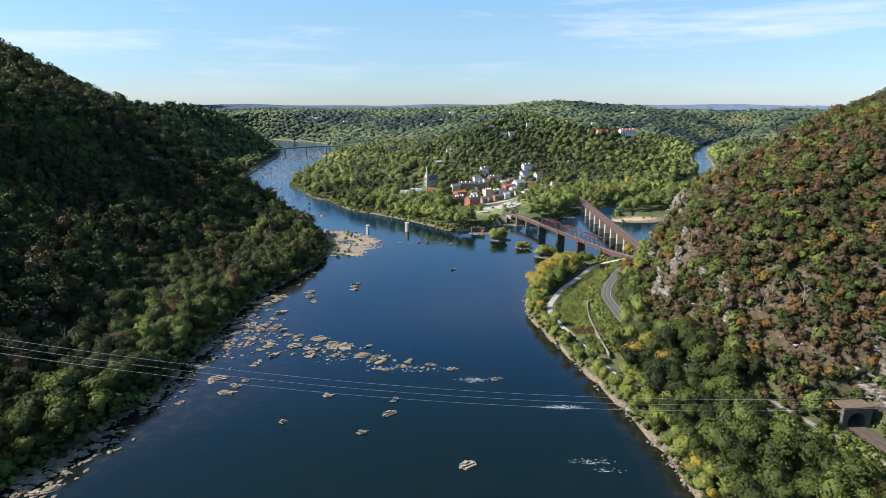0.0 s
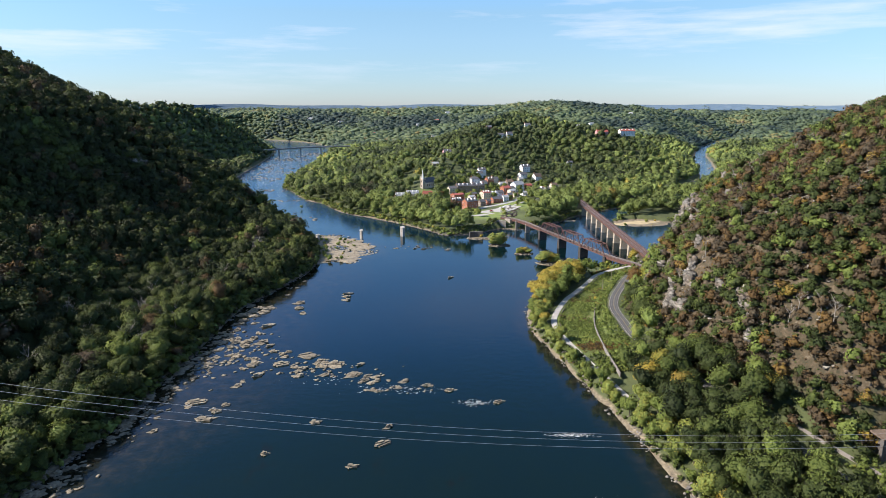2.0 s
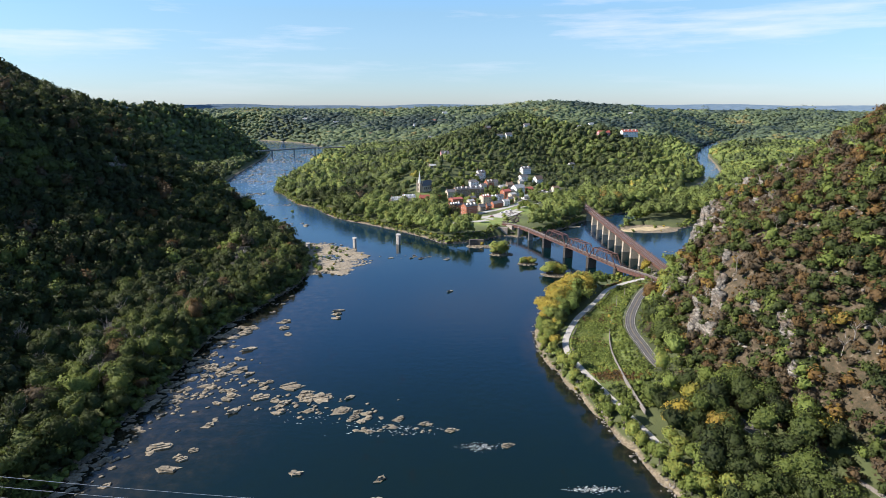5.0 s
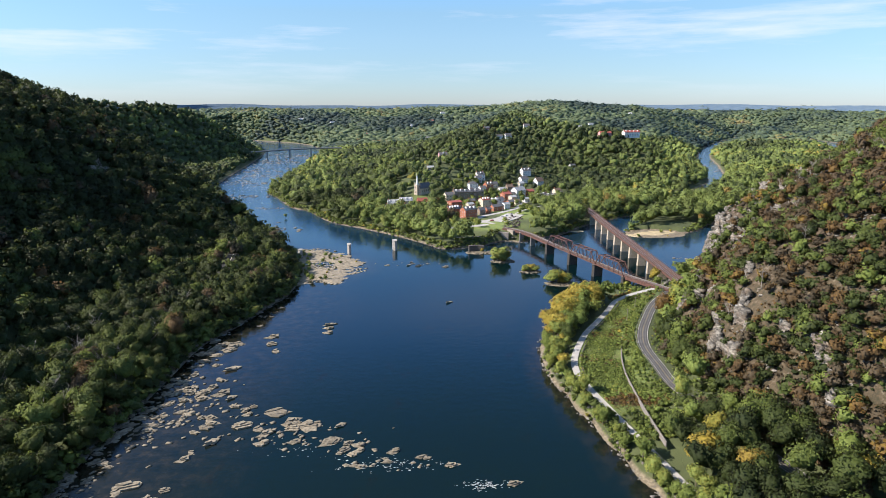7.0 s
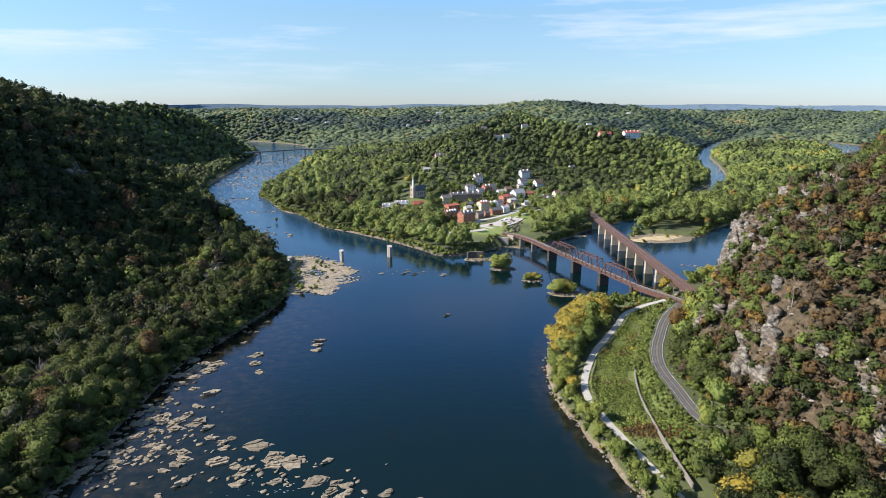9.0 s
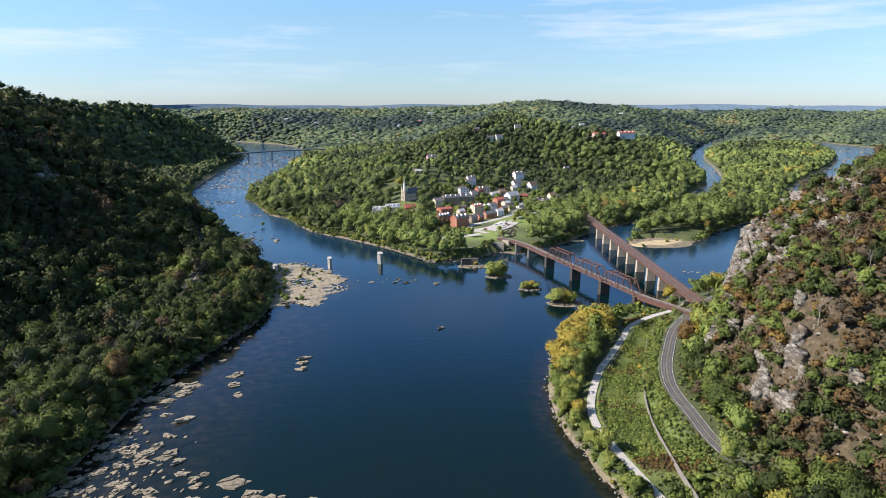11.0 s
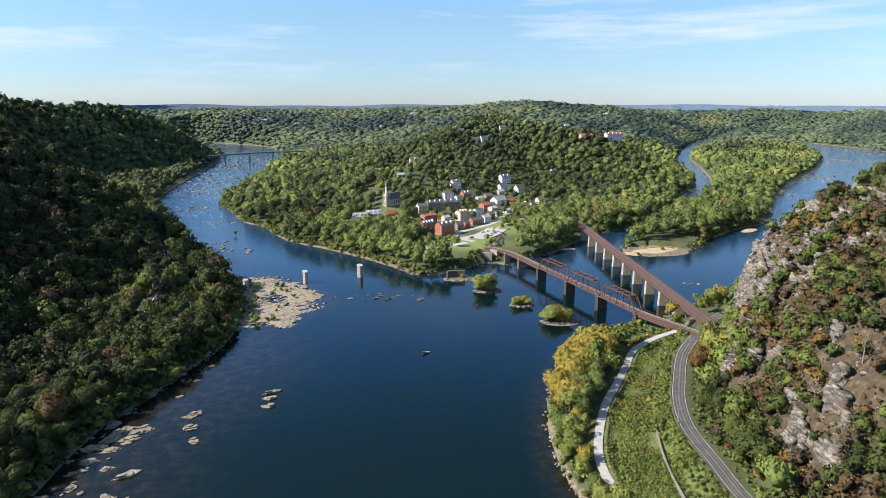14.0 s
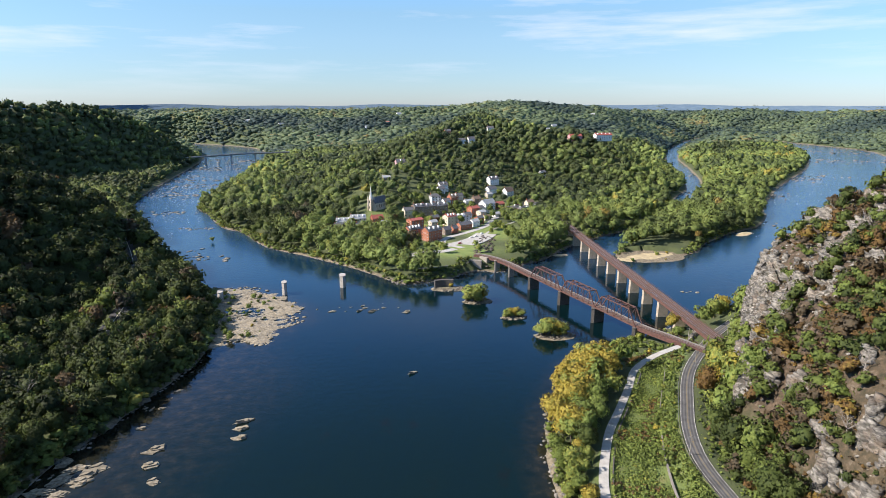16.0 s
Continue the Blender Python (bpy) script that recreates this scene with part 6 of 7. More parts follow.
def broken_face(name, x0, x1, y0, y1, step, keep, lab, seed, fine=1.0):
    """Bedrock standing out of the slope in tilted beds and blocks, where keep(x, y, slope) says so."""
    xs, ys = np.arange(x0, x1, step * fine), np.arange(y0, y1, step)
    X, Y = np.meshgrid(xs, ys)
    Z = land(X.ravel(), Y.ravel()).reshape(X.shape)
    zy, zx = np.gradient(Z, step, step * fine)
    slope = np.hypot(zx, zy)
    length = np.sqrt(zx**2 + zy**2 + 1)
    want = keep(X, Y, slope)
    bed = Z + 0.28 * X - 0.12 * Y
    out = np.zeros(X.shape)
    for size, amount in ((9.0, 2.6), (4.0, 2.0), (1.9, 1.0)):
        lat = (X * 0.5 + Y * 0.87) / (size * 1.6)
        dep = (X * 0.87 - Y * 0.5) / (size * 1.3)
        lay_ = np.floor(bed / (size * 0.45))
        out += amount * (cell_value(np.floor(lat + 0.37 * lay_), np.floor(dep + 0.21 * lay_), lay_, seed + size) - 0.42)
    for step_ in (6.0, 2.1):
        warp = bed + 1.6 * rolling(X, Y, 14) * (step_ / 6)
        out += 0.62 * (np.floor(warp / step_) * step_ + step_ / 2 - warp)
    out = out + 0.7 + np.random.default_rng(seed).normal(scale=0.12, size=X.shape)
    P = np.stack([X - zx / length * out, Y - zy / length * out, Z + out / length], -1)
    P[~want] -= [0, 0, 2.0]
    idx = np.arange(X.size).reshape(X.shape)
    q = np.stack([idx[:-1, :-1], idx[:-1, 1:], idx[1:, 1:], idx[1:, :-1]], -1).reshape(-1, 4)
    near = want.ravel()[q].sum(1) > 1
    used, inv = np.unique(q[near], return_inverse=True)
    ob = array_mesh(name, P.reshape(-1, 3)[used], inv.reshape(-1, 4), M_CLIFF)
    return tagged(ob, lab, "cliff", kind="structure")


def on_crag(x, y, slope):
    m = (slope > 1.5) & (y > 440) & (x > 140) & (x < 230)
    m |= (slope > 0.5) & (y > 474) & (x > 165) & (x < 268) & (rolling(x, y, 26) > -0.15)
    for cx, cy, rx, ry in CRAGS:
        m |= ((x - cx) / rx) ** 2 + ((y - cy) / ry) ** 2 + 0.5 * rolling(x, y, 9) < 0.66
    return m


def cliff_sheet(name, y0, y1, z0, z1, x0, x1, step, keep, lab, seed):
    """A steep face in beds and upright joints: blocks stand out and sink in, ledge over ledge."""
    ys, zs = np.arange(y0, y1, step), np.arange(z0, z1, step * 0.8)
    xs = np.arange(x0, x1, 0.5)
    GXs, GYs = np.meshgrid(xs, ys)
    H = np.maximum.accumulate(land(GXs.ravel(), GYs.ravel()).reshape(GXs.shape), axis=1)
    X = np.stack([np.interp(zs, h + np.arange(len(xs)) * 1e-6, xs) for h in H])
    Y, Z = np.meshgrid(ys, zs, indexing="ij")
    e = 1.5
    zx = (land((X + e).ravel(), Y.ravel()) - land((X - e).ravel(), Y.ravel())).reshape(X.shape) / (2 * e)
    zy = (land(X.ravel(), (Y + e).ravel()) - land(X.ravel(), (Y - e).ravel())).reshape(X.shape) / (2 * e)
    slope = np.hypot(zx, zy)
    want = keep(X, Y, slope) & (X > x0 + 1) & (X < x1 - 1)
    bed = Z + 0.16 * Y + 0.9 * rolling(Y, Z, 17)
    out = 0.5 + 1.3 * rolling(Y, Z * 1.5, 13)
    joint = np.zeros(X.shape)
    for size, amount in ((7.0, 2.4), (3.2, 1.7), (1.4, 0.9)):
        row = np.floor(bed / (size * 0.42))
        lat = Y / (size * 1.25) + 0.43 * row
        cell = cell_value(np.floor(lat), row, 1, seed + size)
        if size > 2:
            joint = np.maximum(joint, np.where(((bed / (size * 0.42)) % 1 < 0.9 / size) | (lat % 1 < 0.6 / size), 0.35 + 0.6 * cell, 0))
        out = out + amount * (cell - 0.45) - 0.22 * amount * ((bed / (size * 0.42)) % 1)
    out = np.where(want, out, -2.5) + np.random.default_rng(seed).normal(scale=0.06, size=X.shape)
    away = np.maximum(slope, 0.3)
    P = np.stack([X - zx / away * out, Y - zy / away * out, Z + 0.1 * out], -1)
    idx = np.arange(X.size).reshape(X.shape)
    q = np.stack([idx[:-1, :-1], idx[1:, :-1], idx[1:, 1:], idx[:-1, 1:]], -1).reshape(-1, 4)
    q = q[want.ravel()[q].sum(1) > 1]
    used, inv = np.unique(q, return_inverse=True)
    ob = array_mesh(name, P.reshape(-1, 3)[used], inv.reshape(-1, 4), M_CLIFF, {"joint": joint.ravel()[used]})
    return tagged(ob, lab, "cliff", kind="structure")


cliff_sheet("cliff", 436, 556, 12, 118, 118, 262, 0.62, lambda x, y, s_: on_crag(x, y, s_) & (s_ > 0.75), "broken grey cliff of tilted rock beds above the road", 3)
broken_face("cliff", 130, 275, 235, 560, 0.9, lambda x, y, s_: on_crag(x, y, s_) & (s_ < 1.0) & (y > 436), "weathered grey ledges on top of the cliff", 3, 0.5)
broken_face("cliff", -345, -295, 645, 690, 0.9, lambda x, y, s_: (((x + 323) / 10) ** 2 + ((y - 664) / 9) ** 2 + 0.5 * rolling(x, y, 7) < 0.8) | (((x + 299) / 6) ** 2 + ((y - 668) / 5) ** 2 < 0.8), "grey crag standing out of the dark woods", 5)
def bedded_stacks(columns, seed):
    """Corners, triangles and joint darkness of rock columns, each a pile of uneven angular beds: x, y, foot, height,
    reach.
    """
    g = np.random.default_rng(seed)
    vs, fs, tone = [], [], []
    for x, y, foot, tall, reach in columns:
        z, drift, along_ = foot, np.zeros(2), g.uniform(1.1, 1.6)
        while z < foot + tall:
            thick = g.uniform(0.7, 2.0)
            k = int(g.integers(4, 7))
            ang = (np.arange(k) + g.uniform(-0.35, 0.35, k)) * 2 * math.pi / k + 0.6
            r = reach * g.uniform(0.82, 1.12, k) * g.uniform(0.82, 1.0)
            drift = g.normal(scale=0.08 * reach, size=2)
            lean = g.normal(scale=0.03, size=2)
            b = len(vs)
            for top in (0, 1):
                for a, q in zip(ang, r * (1.0 if not top else 0.97)):
                    u, w = q * math.cos(a), q * math.sin(a) * along_
                    vs.append((x + drift[0] + u, y + drift[1] + w, z + top * thick + lean[0] * u + (0.06 + lean[1]) * w))
                    # lower edge of each bed darker than its top
                    tone.append(g.uniform(0.0, 0.3) if top else g.uniform(0.2, 0.75))
            for i in range(k):
                j = (i + 1) % k
                fs += [(b + i, b + j, b + k + j), (b + i, b + k + j, b + k + i)]
            fs += [(b + k, b + k + i, b + k + i + 1) for i in range(1, k - 1)]
            z += thick * 0.93
    return np.array(vs), np.array(fs), np.array(tone)


g = np.random.default_rng(61)
for x, y, w, h in ((159, 418, 12, 9), (160, 408, 8, 7), (154, 373, 15, 13), (145, 378, 13, 10), (145, 362, 9, 8), (157, 346, 10, 8), (161, 326, 12, 10), (159, 313, 12, 9), (158, 431, 8, 7), (150, 392, 7, 5), (166, 396, 8, 5)):
    cx, cy = x + g.uniform(-0.1, 0.22, 8) * w, y + g.uniform(-0.5, 0.5, 8) * w
    cz = land(cx, cy)
    cols = [(cx[k], cy[k], cz[k] - 3.0, 3.0 + h * g.uniform(0.25, 0.7) * (1 - abs(cy[k] - y) / w), g.uniform(1.5, 3.0)) for k in range(8)]
    v, f, tone = bedded_stacks(cols, int(x * 7 + y))
    tagged(array_mesh("cliff", v, f, M_CLIFF, {"joint": tone}), "grey crag of stacked angular rock beds on the wooded slope", "cliff", kind="structure")
spots, steep_ = on_face(2000, 140, 262, 440, 545, 1.25, 62)
spots = spots[on_crag(spots[:, 0], spots[:, 1], np.full(len(spots), 1.6))][:230]
v, f, tone = bedded_stacks([(x - 0.4, y, z - 2.5, g.uniform(2.2, 5.0), g.uniform(1.1, 2.8)) for x, y, z in spots], 63)
tagged(array_mesh("cliff", v, f, M_CLIFF, {"joint": tone}), "jutting pale ledges of the broken cliff", "cliff", kind="structure")
# loose stones and scree over the slope
q = np.column_stack([g.uniform(128, 300, 3600), g.uniform(250, 545, 3600)])
qz = land(q[:, 0], q[:, 1])
keep = hill_north(q[:, 0], q[:, 1]) & (qz > 14) & (rolling(q[:, 0], q[:, 1], 24) > -0.2) & ~keep_off(q[:, 0], q[:, 1])
rock_field("scree", np.column_stack([q, qz])[keep], g.uniform(0.25, 1.0, keep.sum()), 0.6, M_CLIFF, "pale loose stones scattered over the slope", 64, tilt=0.2)
# rock wall beside the tunnel mouth
cliff_sheet("cliff", 224, 266, 9, 52, 180, 240, 0.6, lambda x, y, s_: (((x - 204) / 20) ** 2 + ((y - 243) / 15) ** 2 + 0.35 * rolling(x, y, 9) < 0.8) & ((np.abs(x - 186.5) > 7.2) | (y > 249)), "pale broken rock face beside the tunnel mouth", 11)
# stony edges of the banks
edge = WATER_EDGE[(WATER_EDGE[:, 1] > 150) & (WATER_EDGE[:, 1] < 1000) & (np.abs(WATER_EDGE[:, 0]) < 420)]
g = np.random.default_rng(12)
n = 2600
i = g.integers(0, len(edge) - 1, n)
f = g.random(n)[:, None]
q = edge[i] * (1 - f) + edge[i + 1] * f
ok = np.linalg.norm(edge[i] - edge[i + 1], axis=1) < 60
q = q[ok] + g.normal(scale=1.6, size=(ok.sum(), 2))
rock_field("bank_stones", np.column_stack([q, np.maximum(land(q[:, 0], q[:, 1]), 0)]), g.uniform(0.2, 0.75, len(q)), 0.6, M_ROCK, "stony water's edge along the river banks", 13, tilt=0.05)
# ledges in the rapids upstream on both rivers
lx, ly = [], []
for cx, cy, rx, ry, n in ((-215, 830, 12, 12, 16), (-190, 812, 16, 6, 18), (-320, 1075, 30, 14, 30), (-244, 963, 14, 4, 16), (-345, 1262, 50, 20, 60), (-370, 1370, 50, 20, 50), (-415, 1480, 45, 40, 60), (-430, 1680, 50, 60, 70), (-430, 1880, 60, 60, 60),
                          (629, 1172, 25, 20, 40), (860, 1390, 50, 25, 50), (1240, 1750, 80, 30, 60), (1420, 2050, 80, 50, 60), (470, 940, 20, 14, 20), (242, 662, 8, 3, 6), (520, 1200, 14, 30, 26), (650, 1560, 30, 80, 50), (1430, 2500, 90, 150, 90)):
    lx.append(cx + g.normal(size=n) * rx)
    ly.append(cy + g.normal(size=n) * ry)
lx, ly = np.concatenate(lx), np.concatenate(ly)
m = shore(lx, ly) < 2
far_size = np.clip(np.hypot(lx, ly) / 700, 1, 2.6)
rock_field("rapid_ledges", np.stack([lx, ly, 0 * lx + 0.05], -1)[m], (g.uniform(0.5, 1.7, len(lx)) * far_size)[m], 0.22, M_PALE, "low ledges of pale rock in the rapids", 14, tilt=0.02)


# white water over the ledges
def foam(spots, seed):
    g = np.random.default_rng(seed)
    vs, fs = [], []
    for cx, cy, rx, ry, n in spots:
        xs, ys = cx + g.normal(size=n) * rx, cy + g.normal(size=n) * ry
        wet = shore(xs, ys) < -2 if cy > 700 else np.ones(n, bool)
        for x, y in zip(xs[wet], ys[wet]):
            a, b = g.uniform(0.2, 0.8) * (1 if cy < 700 else 3.2), g.uniform(0.05, 0.16) * (1 if cy < 700 else 2.2)
            t = g.uniform(-0.5, 0.5)
            k = len(vs)
            for j in range(7):
                th = j * 2 * math.pi / 7
                u, v = a * math.cos(th) * g.uniform(0.6, 1.2), b * math.sin(th) * g.uniform(0.6, 1.2)
                vs.append((x + u * math.cos(t) - v * math.sin(t), y + u * math.sin(t) + v * math.cos(t), 0.06))
            vs.append((x, y, 0.16))
            fs += [(k + j, k + (j + 1) % 7, k + 7) for j in range(7)]
    return np.array(vs), np.array(fs)


M_FOAM = worn("foam", (0.50, 0.53, 0.54), 0.7, vary=0.2, scale=1.2)
fv, ff = foam([(-25, 318, 12, 3, 110), (-60, 330, 12, 4, 40), (18, 303, 5, 1.5, 110), (60, 272, 5, 1.0, 150), (64, 225, 5, 1.0, 50), (70, 219, 3, 1, 20),
               (-280, 1000, 40, 60, 60), (-340, 1150, 40, 60, 140), (-370, 1320, 55, 60, 260), (-430, 1600, 50, 120, 320), (-430, 1850, 60, 90, 200), (900, 1420, 90, 80, 160), (640, 1130, 70, 70, 160), (1250, 1800, 120, 120, 160), (560, 1270, 10, 40, 60), (680, 1600, 30, 80, 120), (480, 860, 50, 50, 60)], 15)
ob = array_mesh("white_water", fv, ff, M_FOAM)
tagged(ob, "white water breaking over rock ledges", "foam", kind="stuff")
# ---- trees that stand by themselves ----
def trunk_mesh(name, tall, r, limbs, seed, mat, twigs=0):
    """A tapered trunk with limbs, and twigs for a bare tree."""
    g = np.random.default_rng(seed)
    bm = bmesh.new()

    def stem(a, b, r0, r1):
        d = b - a
        m = Matrix.Translation((a + b) / 2) @ d.to_track_quat("Z", "Y").to_matrix().to_4x4()
        bmesh.ops.create_cone(bm, segments=5, radius1=r0, radius2=r1, depth=d.length, cap_ends=False, matrix=m)

    top = Vector((g.normal() * 0.03, g.normal() * 0.03, 0.62)) * tall
    stem(Vector((0, 0, -0.06)), top * 0.5, r, r * 0.75)
    stem(top * 0.5, top, r * 0.75, r * 0.4)
    for k in range(limbs):
        a = top * g.uniform(0.45, 1.0)
        th = 2 * math.pi * k / limbs + g.uniform(-0.4, 0.4)
        b = a + Vector((math.cos(th), math.sin(th), g.uniform(0.7, 1.5))) * tall * g.uniform(0.16, 0.26)
        stem(a, b, r * 0.38, r * 0.12)
        for _ in range(twigs):
            c = a + (b - a) * g.uniform(0.4, 1.0)
            e = c + Vector((g.normal(), g.normal(), abs(g.normal()) + 0.5)).normalized() * tall * g.uniform(0.08, 0.16)
            stem(c, e, r * 0.16, r * 0.04)
    me = bpy.data.meshes.new(name)
    bm.to_mesh(me)
    bm.free()
    me.materials.append(mat)
    return me


def crown_mesh(shape, tint, seed):
    v, f, lean = shape
    ob = array_mesh("crown", v, f, M_LEAF, {"tint": np.clip(tint + np.random.default_rng(seed).normal(scale=0.04, size=len(v)), 0, 1), "lean": lean})
    me = ob.data
    bpy.data.objects.remove(ob)
    return me


HERO_SHAPES = [crown_shape(2, 11, 800, 0.042, 70 + k, squash=s) for k, s in enumerate((1.0, 0.9, 1.1, 0.95))]
TINTS = (("dark green", 0.30), ("green", 0.43), ("yellow-green", 0.57), ("golden yellow", 0.69), ("russet", 0.86))
HERO = {(i, j): crown_mesh(HERO_SHAPES[i], t, 10 * i + j) for i in range(4) for j, (_, t) in enumerate(TINTS)}
TRUNKS = [trunk_mesh("trunk", 1.0, 0.028, 6, 80 + k, M_BARK) for k in range(3)]


def tree(x, y, tall, wide, hue, lab, group, z=None):
    z = height(x, y) if z is None else z
    ob = thing("tree", (x, y, z), rng.uniform(0, 6.28), lab, "tree", group)
    t = new("trunk", random.choice(TRUNKS))
    t.parent, t.scale = ob, (tall, tall, tall)
    c = new("crown", HERO[(int(rng.integers(0, 4)), hue)])
    c.parent = ob
    c.matrix_basis = Matrix.Translation((0, 0, tall * (-0.14 if "islet" in lab or "shrub" in lab or "bush" in lab else 0.06))) @ Matrix.Diagonal((wide, wide, tall * 0.95, 1))
    return ob


# the strip between river and towpath, and the big golden trees by the bridge
bank = curve_through(SHORE_NORTH[12:27], 8)
k = 0
for i in range(0, len(bank) - 1):
    for row in range(3):
        p = bank[i] + rng.normal(scale=1.2, size=2)
        nx_, ny_ = bank[min(i + 1, len(bank) - 1)] - bank[i]
        q = np.array([-ny_, nx_]) / math.hypot(nx_, ny_)
        x, y = p + q * -(2.0 + row * 5.5 + rng.uniform(-1, 1))
        if shore(np.array([x]), np.array([y]))[0] < 1.0:
            x, y = p + q * (2.0 + row * 5.5 + rng.uniform(-1, 1))
        if y > 522 or shore(np.array([x]), np.array([y]))[0] < 1.0 or (keep_off(np.array([x]), np.array([y]))[0] and (y > 392 or line_distance(np.array([x]), np.array([y]), TOWPATH)[0] < 1.5)) or (y > 300 and x > np.interp(y, [290, 340, 370, 388, 402, 420, 444, 460, 484, 506, 600], [97, 86, 79, 76, 77, 83, 94, 104, 119, 132, 300]) - 2.6) or rng.random() < 0.32:
            continue
        gold = 442 < y < 560
        tall = rng.uniform(12, 19) if gold else rng.uniform(5, 12.5)
        hue = int(rng.choice([2, 3, 3], p=[0.3, 0.4, 0.3])) if gold else int(rng.choice([1, 2, 3], p=[0.5, 0.38, 0.12]))
        tree(x, y, tall, tall * rng.uniform(0.75, 0.95), hue, f"{TINTS[hue][0]} broadleaf tree on the river bank beside the towpath", "trees along the bank")
# large golden trees where the towpath nears the bridge
for x, y, tall in ((113, 517, 17), (121, 523, 15), (105, 504, 19), (97, 490, 18), (114, 503, 18), (107, 521, 14), (92, 476, 17)):
    tree(x, y, tall, tall * rng.uniform(0.9, 1.05), 3, "large golden broadleaf tree beside the towpath", "trees along the bank")
# trees about the bridge ends, in the square and on the islets
for x, y, tall, hue, lab in ((185, 572, 12, 3, "golden tree between the two bridges"), (182, 556, 9, 1, "bright green tree below the truss bridge"), (225, 590, 15, 2, "yellow-green tree beyond the girder bridge"), (233, 597, 14, 2, "yellow-green tree beyond the girder bridge"),
                             (240, 605, 13, 3, "golden tree on the far bank"), (45, 797, 9, 1, "round green tree in the town square"), (63, 652, 11, 2, "yellow-green tree on a rocky islet"), (69, 655, 7, 3, "golden shrub on a rocky islet"), (58, 653, 5, 2, "yellow-green shrub on a rocky islet"), (82, 615, 5, 2, "yellow-green shrub on a small islet"), (87, 617, 5, 3, "golden shrub on a small islet"),
                             (91, 615, 4, 2, "yellow-green shrub on a small islet"), (101, 579, 8.5, 2, "yellow-green bush on a rocky islet"), (106, 581, 9, 3, "golden bush on a rocky islet"), (112, 578, 6.5, 2, "yellow-green bush on a rocky islet"), (110, 583, 6, 3, "golden bush on a rocky islet"), (48, 690, 5, 3, "golden shrub by a ruined wall"), (-204, 885, 6, 2, "small tree standing on a river ledge"),
                             (-90, 686, 2.2, 2, "shrub growing on top of a ruined pier"), (-128, 662, 4, 2, "shrub on the rock bar"), (-112, 640, 3, 2, "shrub on the rock bar"), (-78, 650, 3, 3, "golden shrub on the rock bar"), (-96, 672, 3, 2, "shrub on the rock bar"), (-100, 612, 3, 3, "golden shrub on the rock bar"), (270, 780, 5, 2, "shrubs on the sand bar"), (283, 785, 4, 3, "golden shrubs on the sand bar")):
    tall *= 1.7 if "islet" in lab else 1
    tree(x, y, tall, tall * rng.uniform(0.85, 1.15) * (1.25 if "islet" in lab else 1), hue, lab, "single trees", z=8.4 if tall == 2.2 else max(height(x, y), 0.2))
stone_wall("ruined_wall", [(34, 690, 0), (42, 692, 0), (50, 691, 0)], 1.4, 7.2, 9.0, "ruined stone bridge abutment on a rocky islet", M_DARKSTONE)
# rows at the town edge and before the station
placed, shade = 0, []
for cx, cy, rx, ry, n, hues in ((5, 800, 22, 26, 12, (1, 1, 0, 2)), (150, 850, 26, 40, 34, (1, 2, 1, 2)), (120, 880, 10, 26, 8, (2, 1)), (160, 940, 22, 34, 22, (1, 1, 2)), (20, 930, 40, 14, 9, (1, 0, 4)), (95, 985, 40, 12, 7, (0, 1)), (0, 880, 16, 22, 10, (1, 0, 4)), (40, 1000, 30, 14, 8, (0, 1, 2)), (110, 1010, 20, 14, 5, (0, 1)), (48, 920, 6, 6, 3, (2, 1)), (90, 960, 70, 60, 40, (1, 0, 1, 2)), (130, 1060, 70, 60, 40, (0, 1, 1)), (-40, 905, 40, 30, 16, (1, 2, 4)), (60, 780, 30, 12, 6, (1, 2)), (40, 1050, 60, 50, 24, (0, 1))):
    for _ in range(n):
        x, y = cx + rng.uniform(-1, 1) * rx, cy + rng.uniform(-1, 1) * ry
        if shore(np.array([x]), np.array([y]))[0] < 3 or keep_off(np.array([x]), np.array([y]))[0] or any(abs(x - h[0]) < h[2] * 0.5 + 2 and -8 < y - h[1] < 7 for h in HOUSES):
            continue
        tall = rng.uniform(7, 13)
        hue = int(rng.choice(hues))
        placed += 1
        if placed % 3 == 0:
            tree(x, y, tall, tall * rng.uniform(0.8, 1.0), hue, f"{TINTS[hue][0]} shade tree among the houses", "trees of the town")
        else:
            shade.append((x, y, tall, TINTS[hue][1]))

shade = np.array(shade)
plant("town_trees", NEAR_SHAPES, shade[:, 0], shade[:, 1], land(shade[:, 0], shade[:, 1]) + 0.5, shade[:, 2] * 0.9, shade[:, 2], shade[:, 3], "green and yellowing shade trees between the houses")

# bare grey trees
BARE = [trunk_mesh("bare_tree", 1.0, 0.020, 9, 90 + k, M_DEAD, twigs=5) for k in range(3)]
for x0, x1, y0, y1, n in ((-230, -165, 330, 500, 26), (-300, -180, 230, 330, 10), (150, 260, 280, 480, 18), (170, 200, 240, 300, 5), (230, 290, 440, 500, 5)):
    for _ in range(n):
        x, y = rng.uniform(x0, x1), rng.uniform(y0, y1)
        ob = new("bare_tree", random.choice(BARE))
        s = rng.uniform(9, 15) if x > 0 else rng.uniform(15, 21)
        ob.matrix_basis = Matrix.Translation((x, y, height(x, y) + 1.0)) @ Matrix.Rotation(rng.uniform(0, 6), 4, "Z") @ Matrix.Diagonal((s, s, s, 1))
        tagged(ob, "leafless grey tree with pale branches on the slope", "tree", "bare trees")


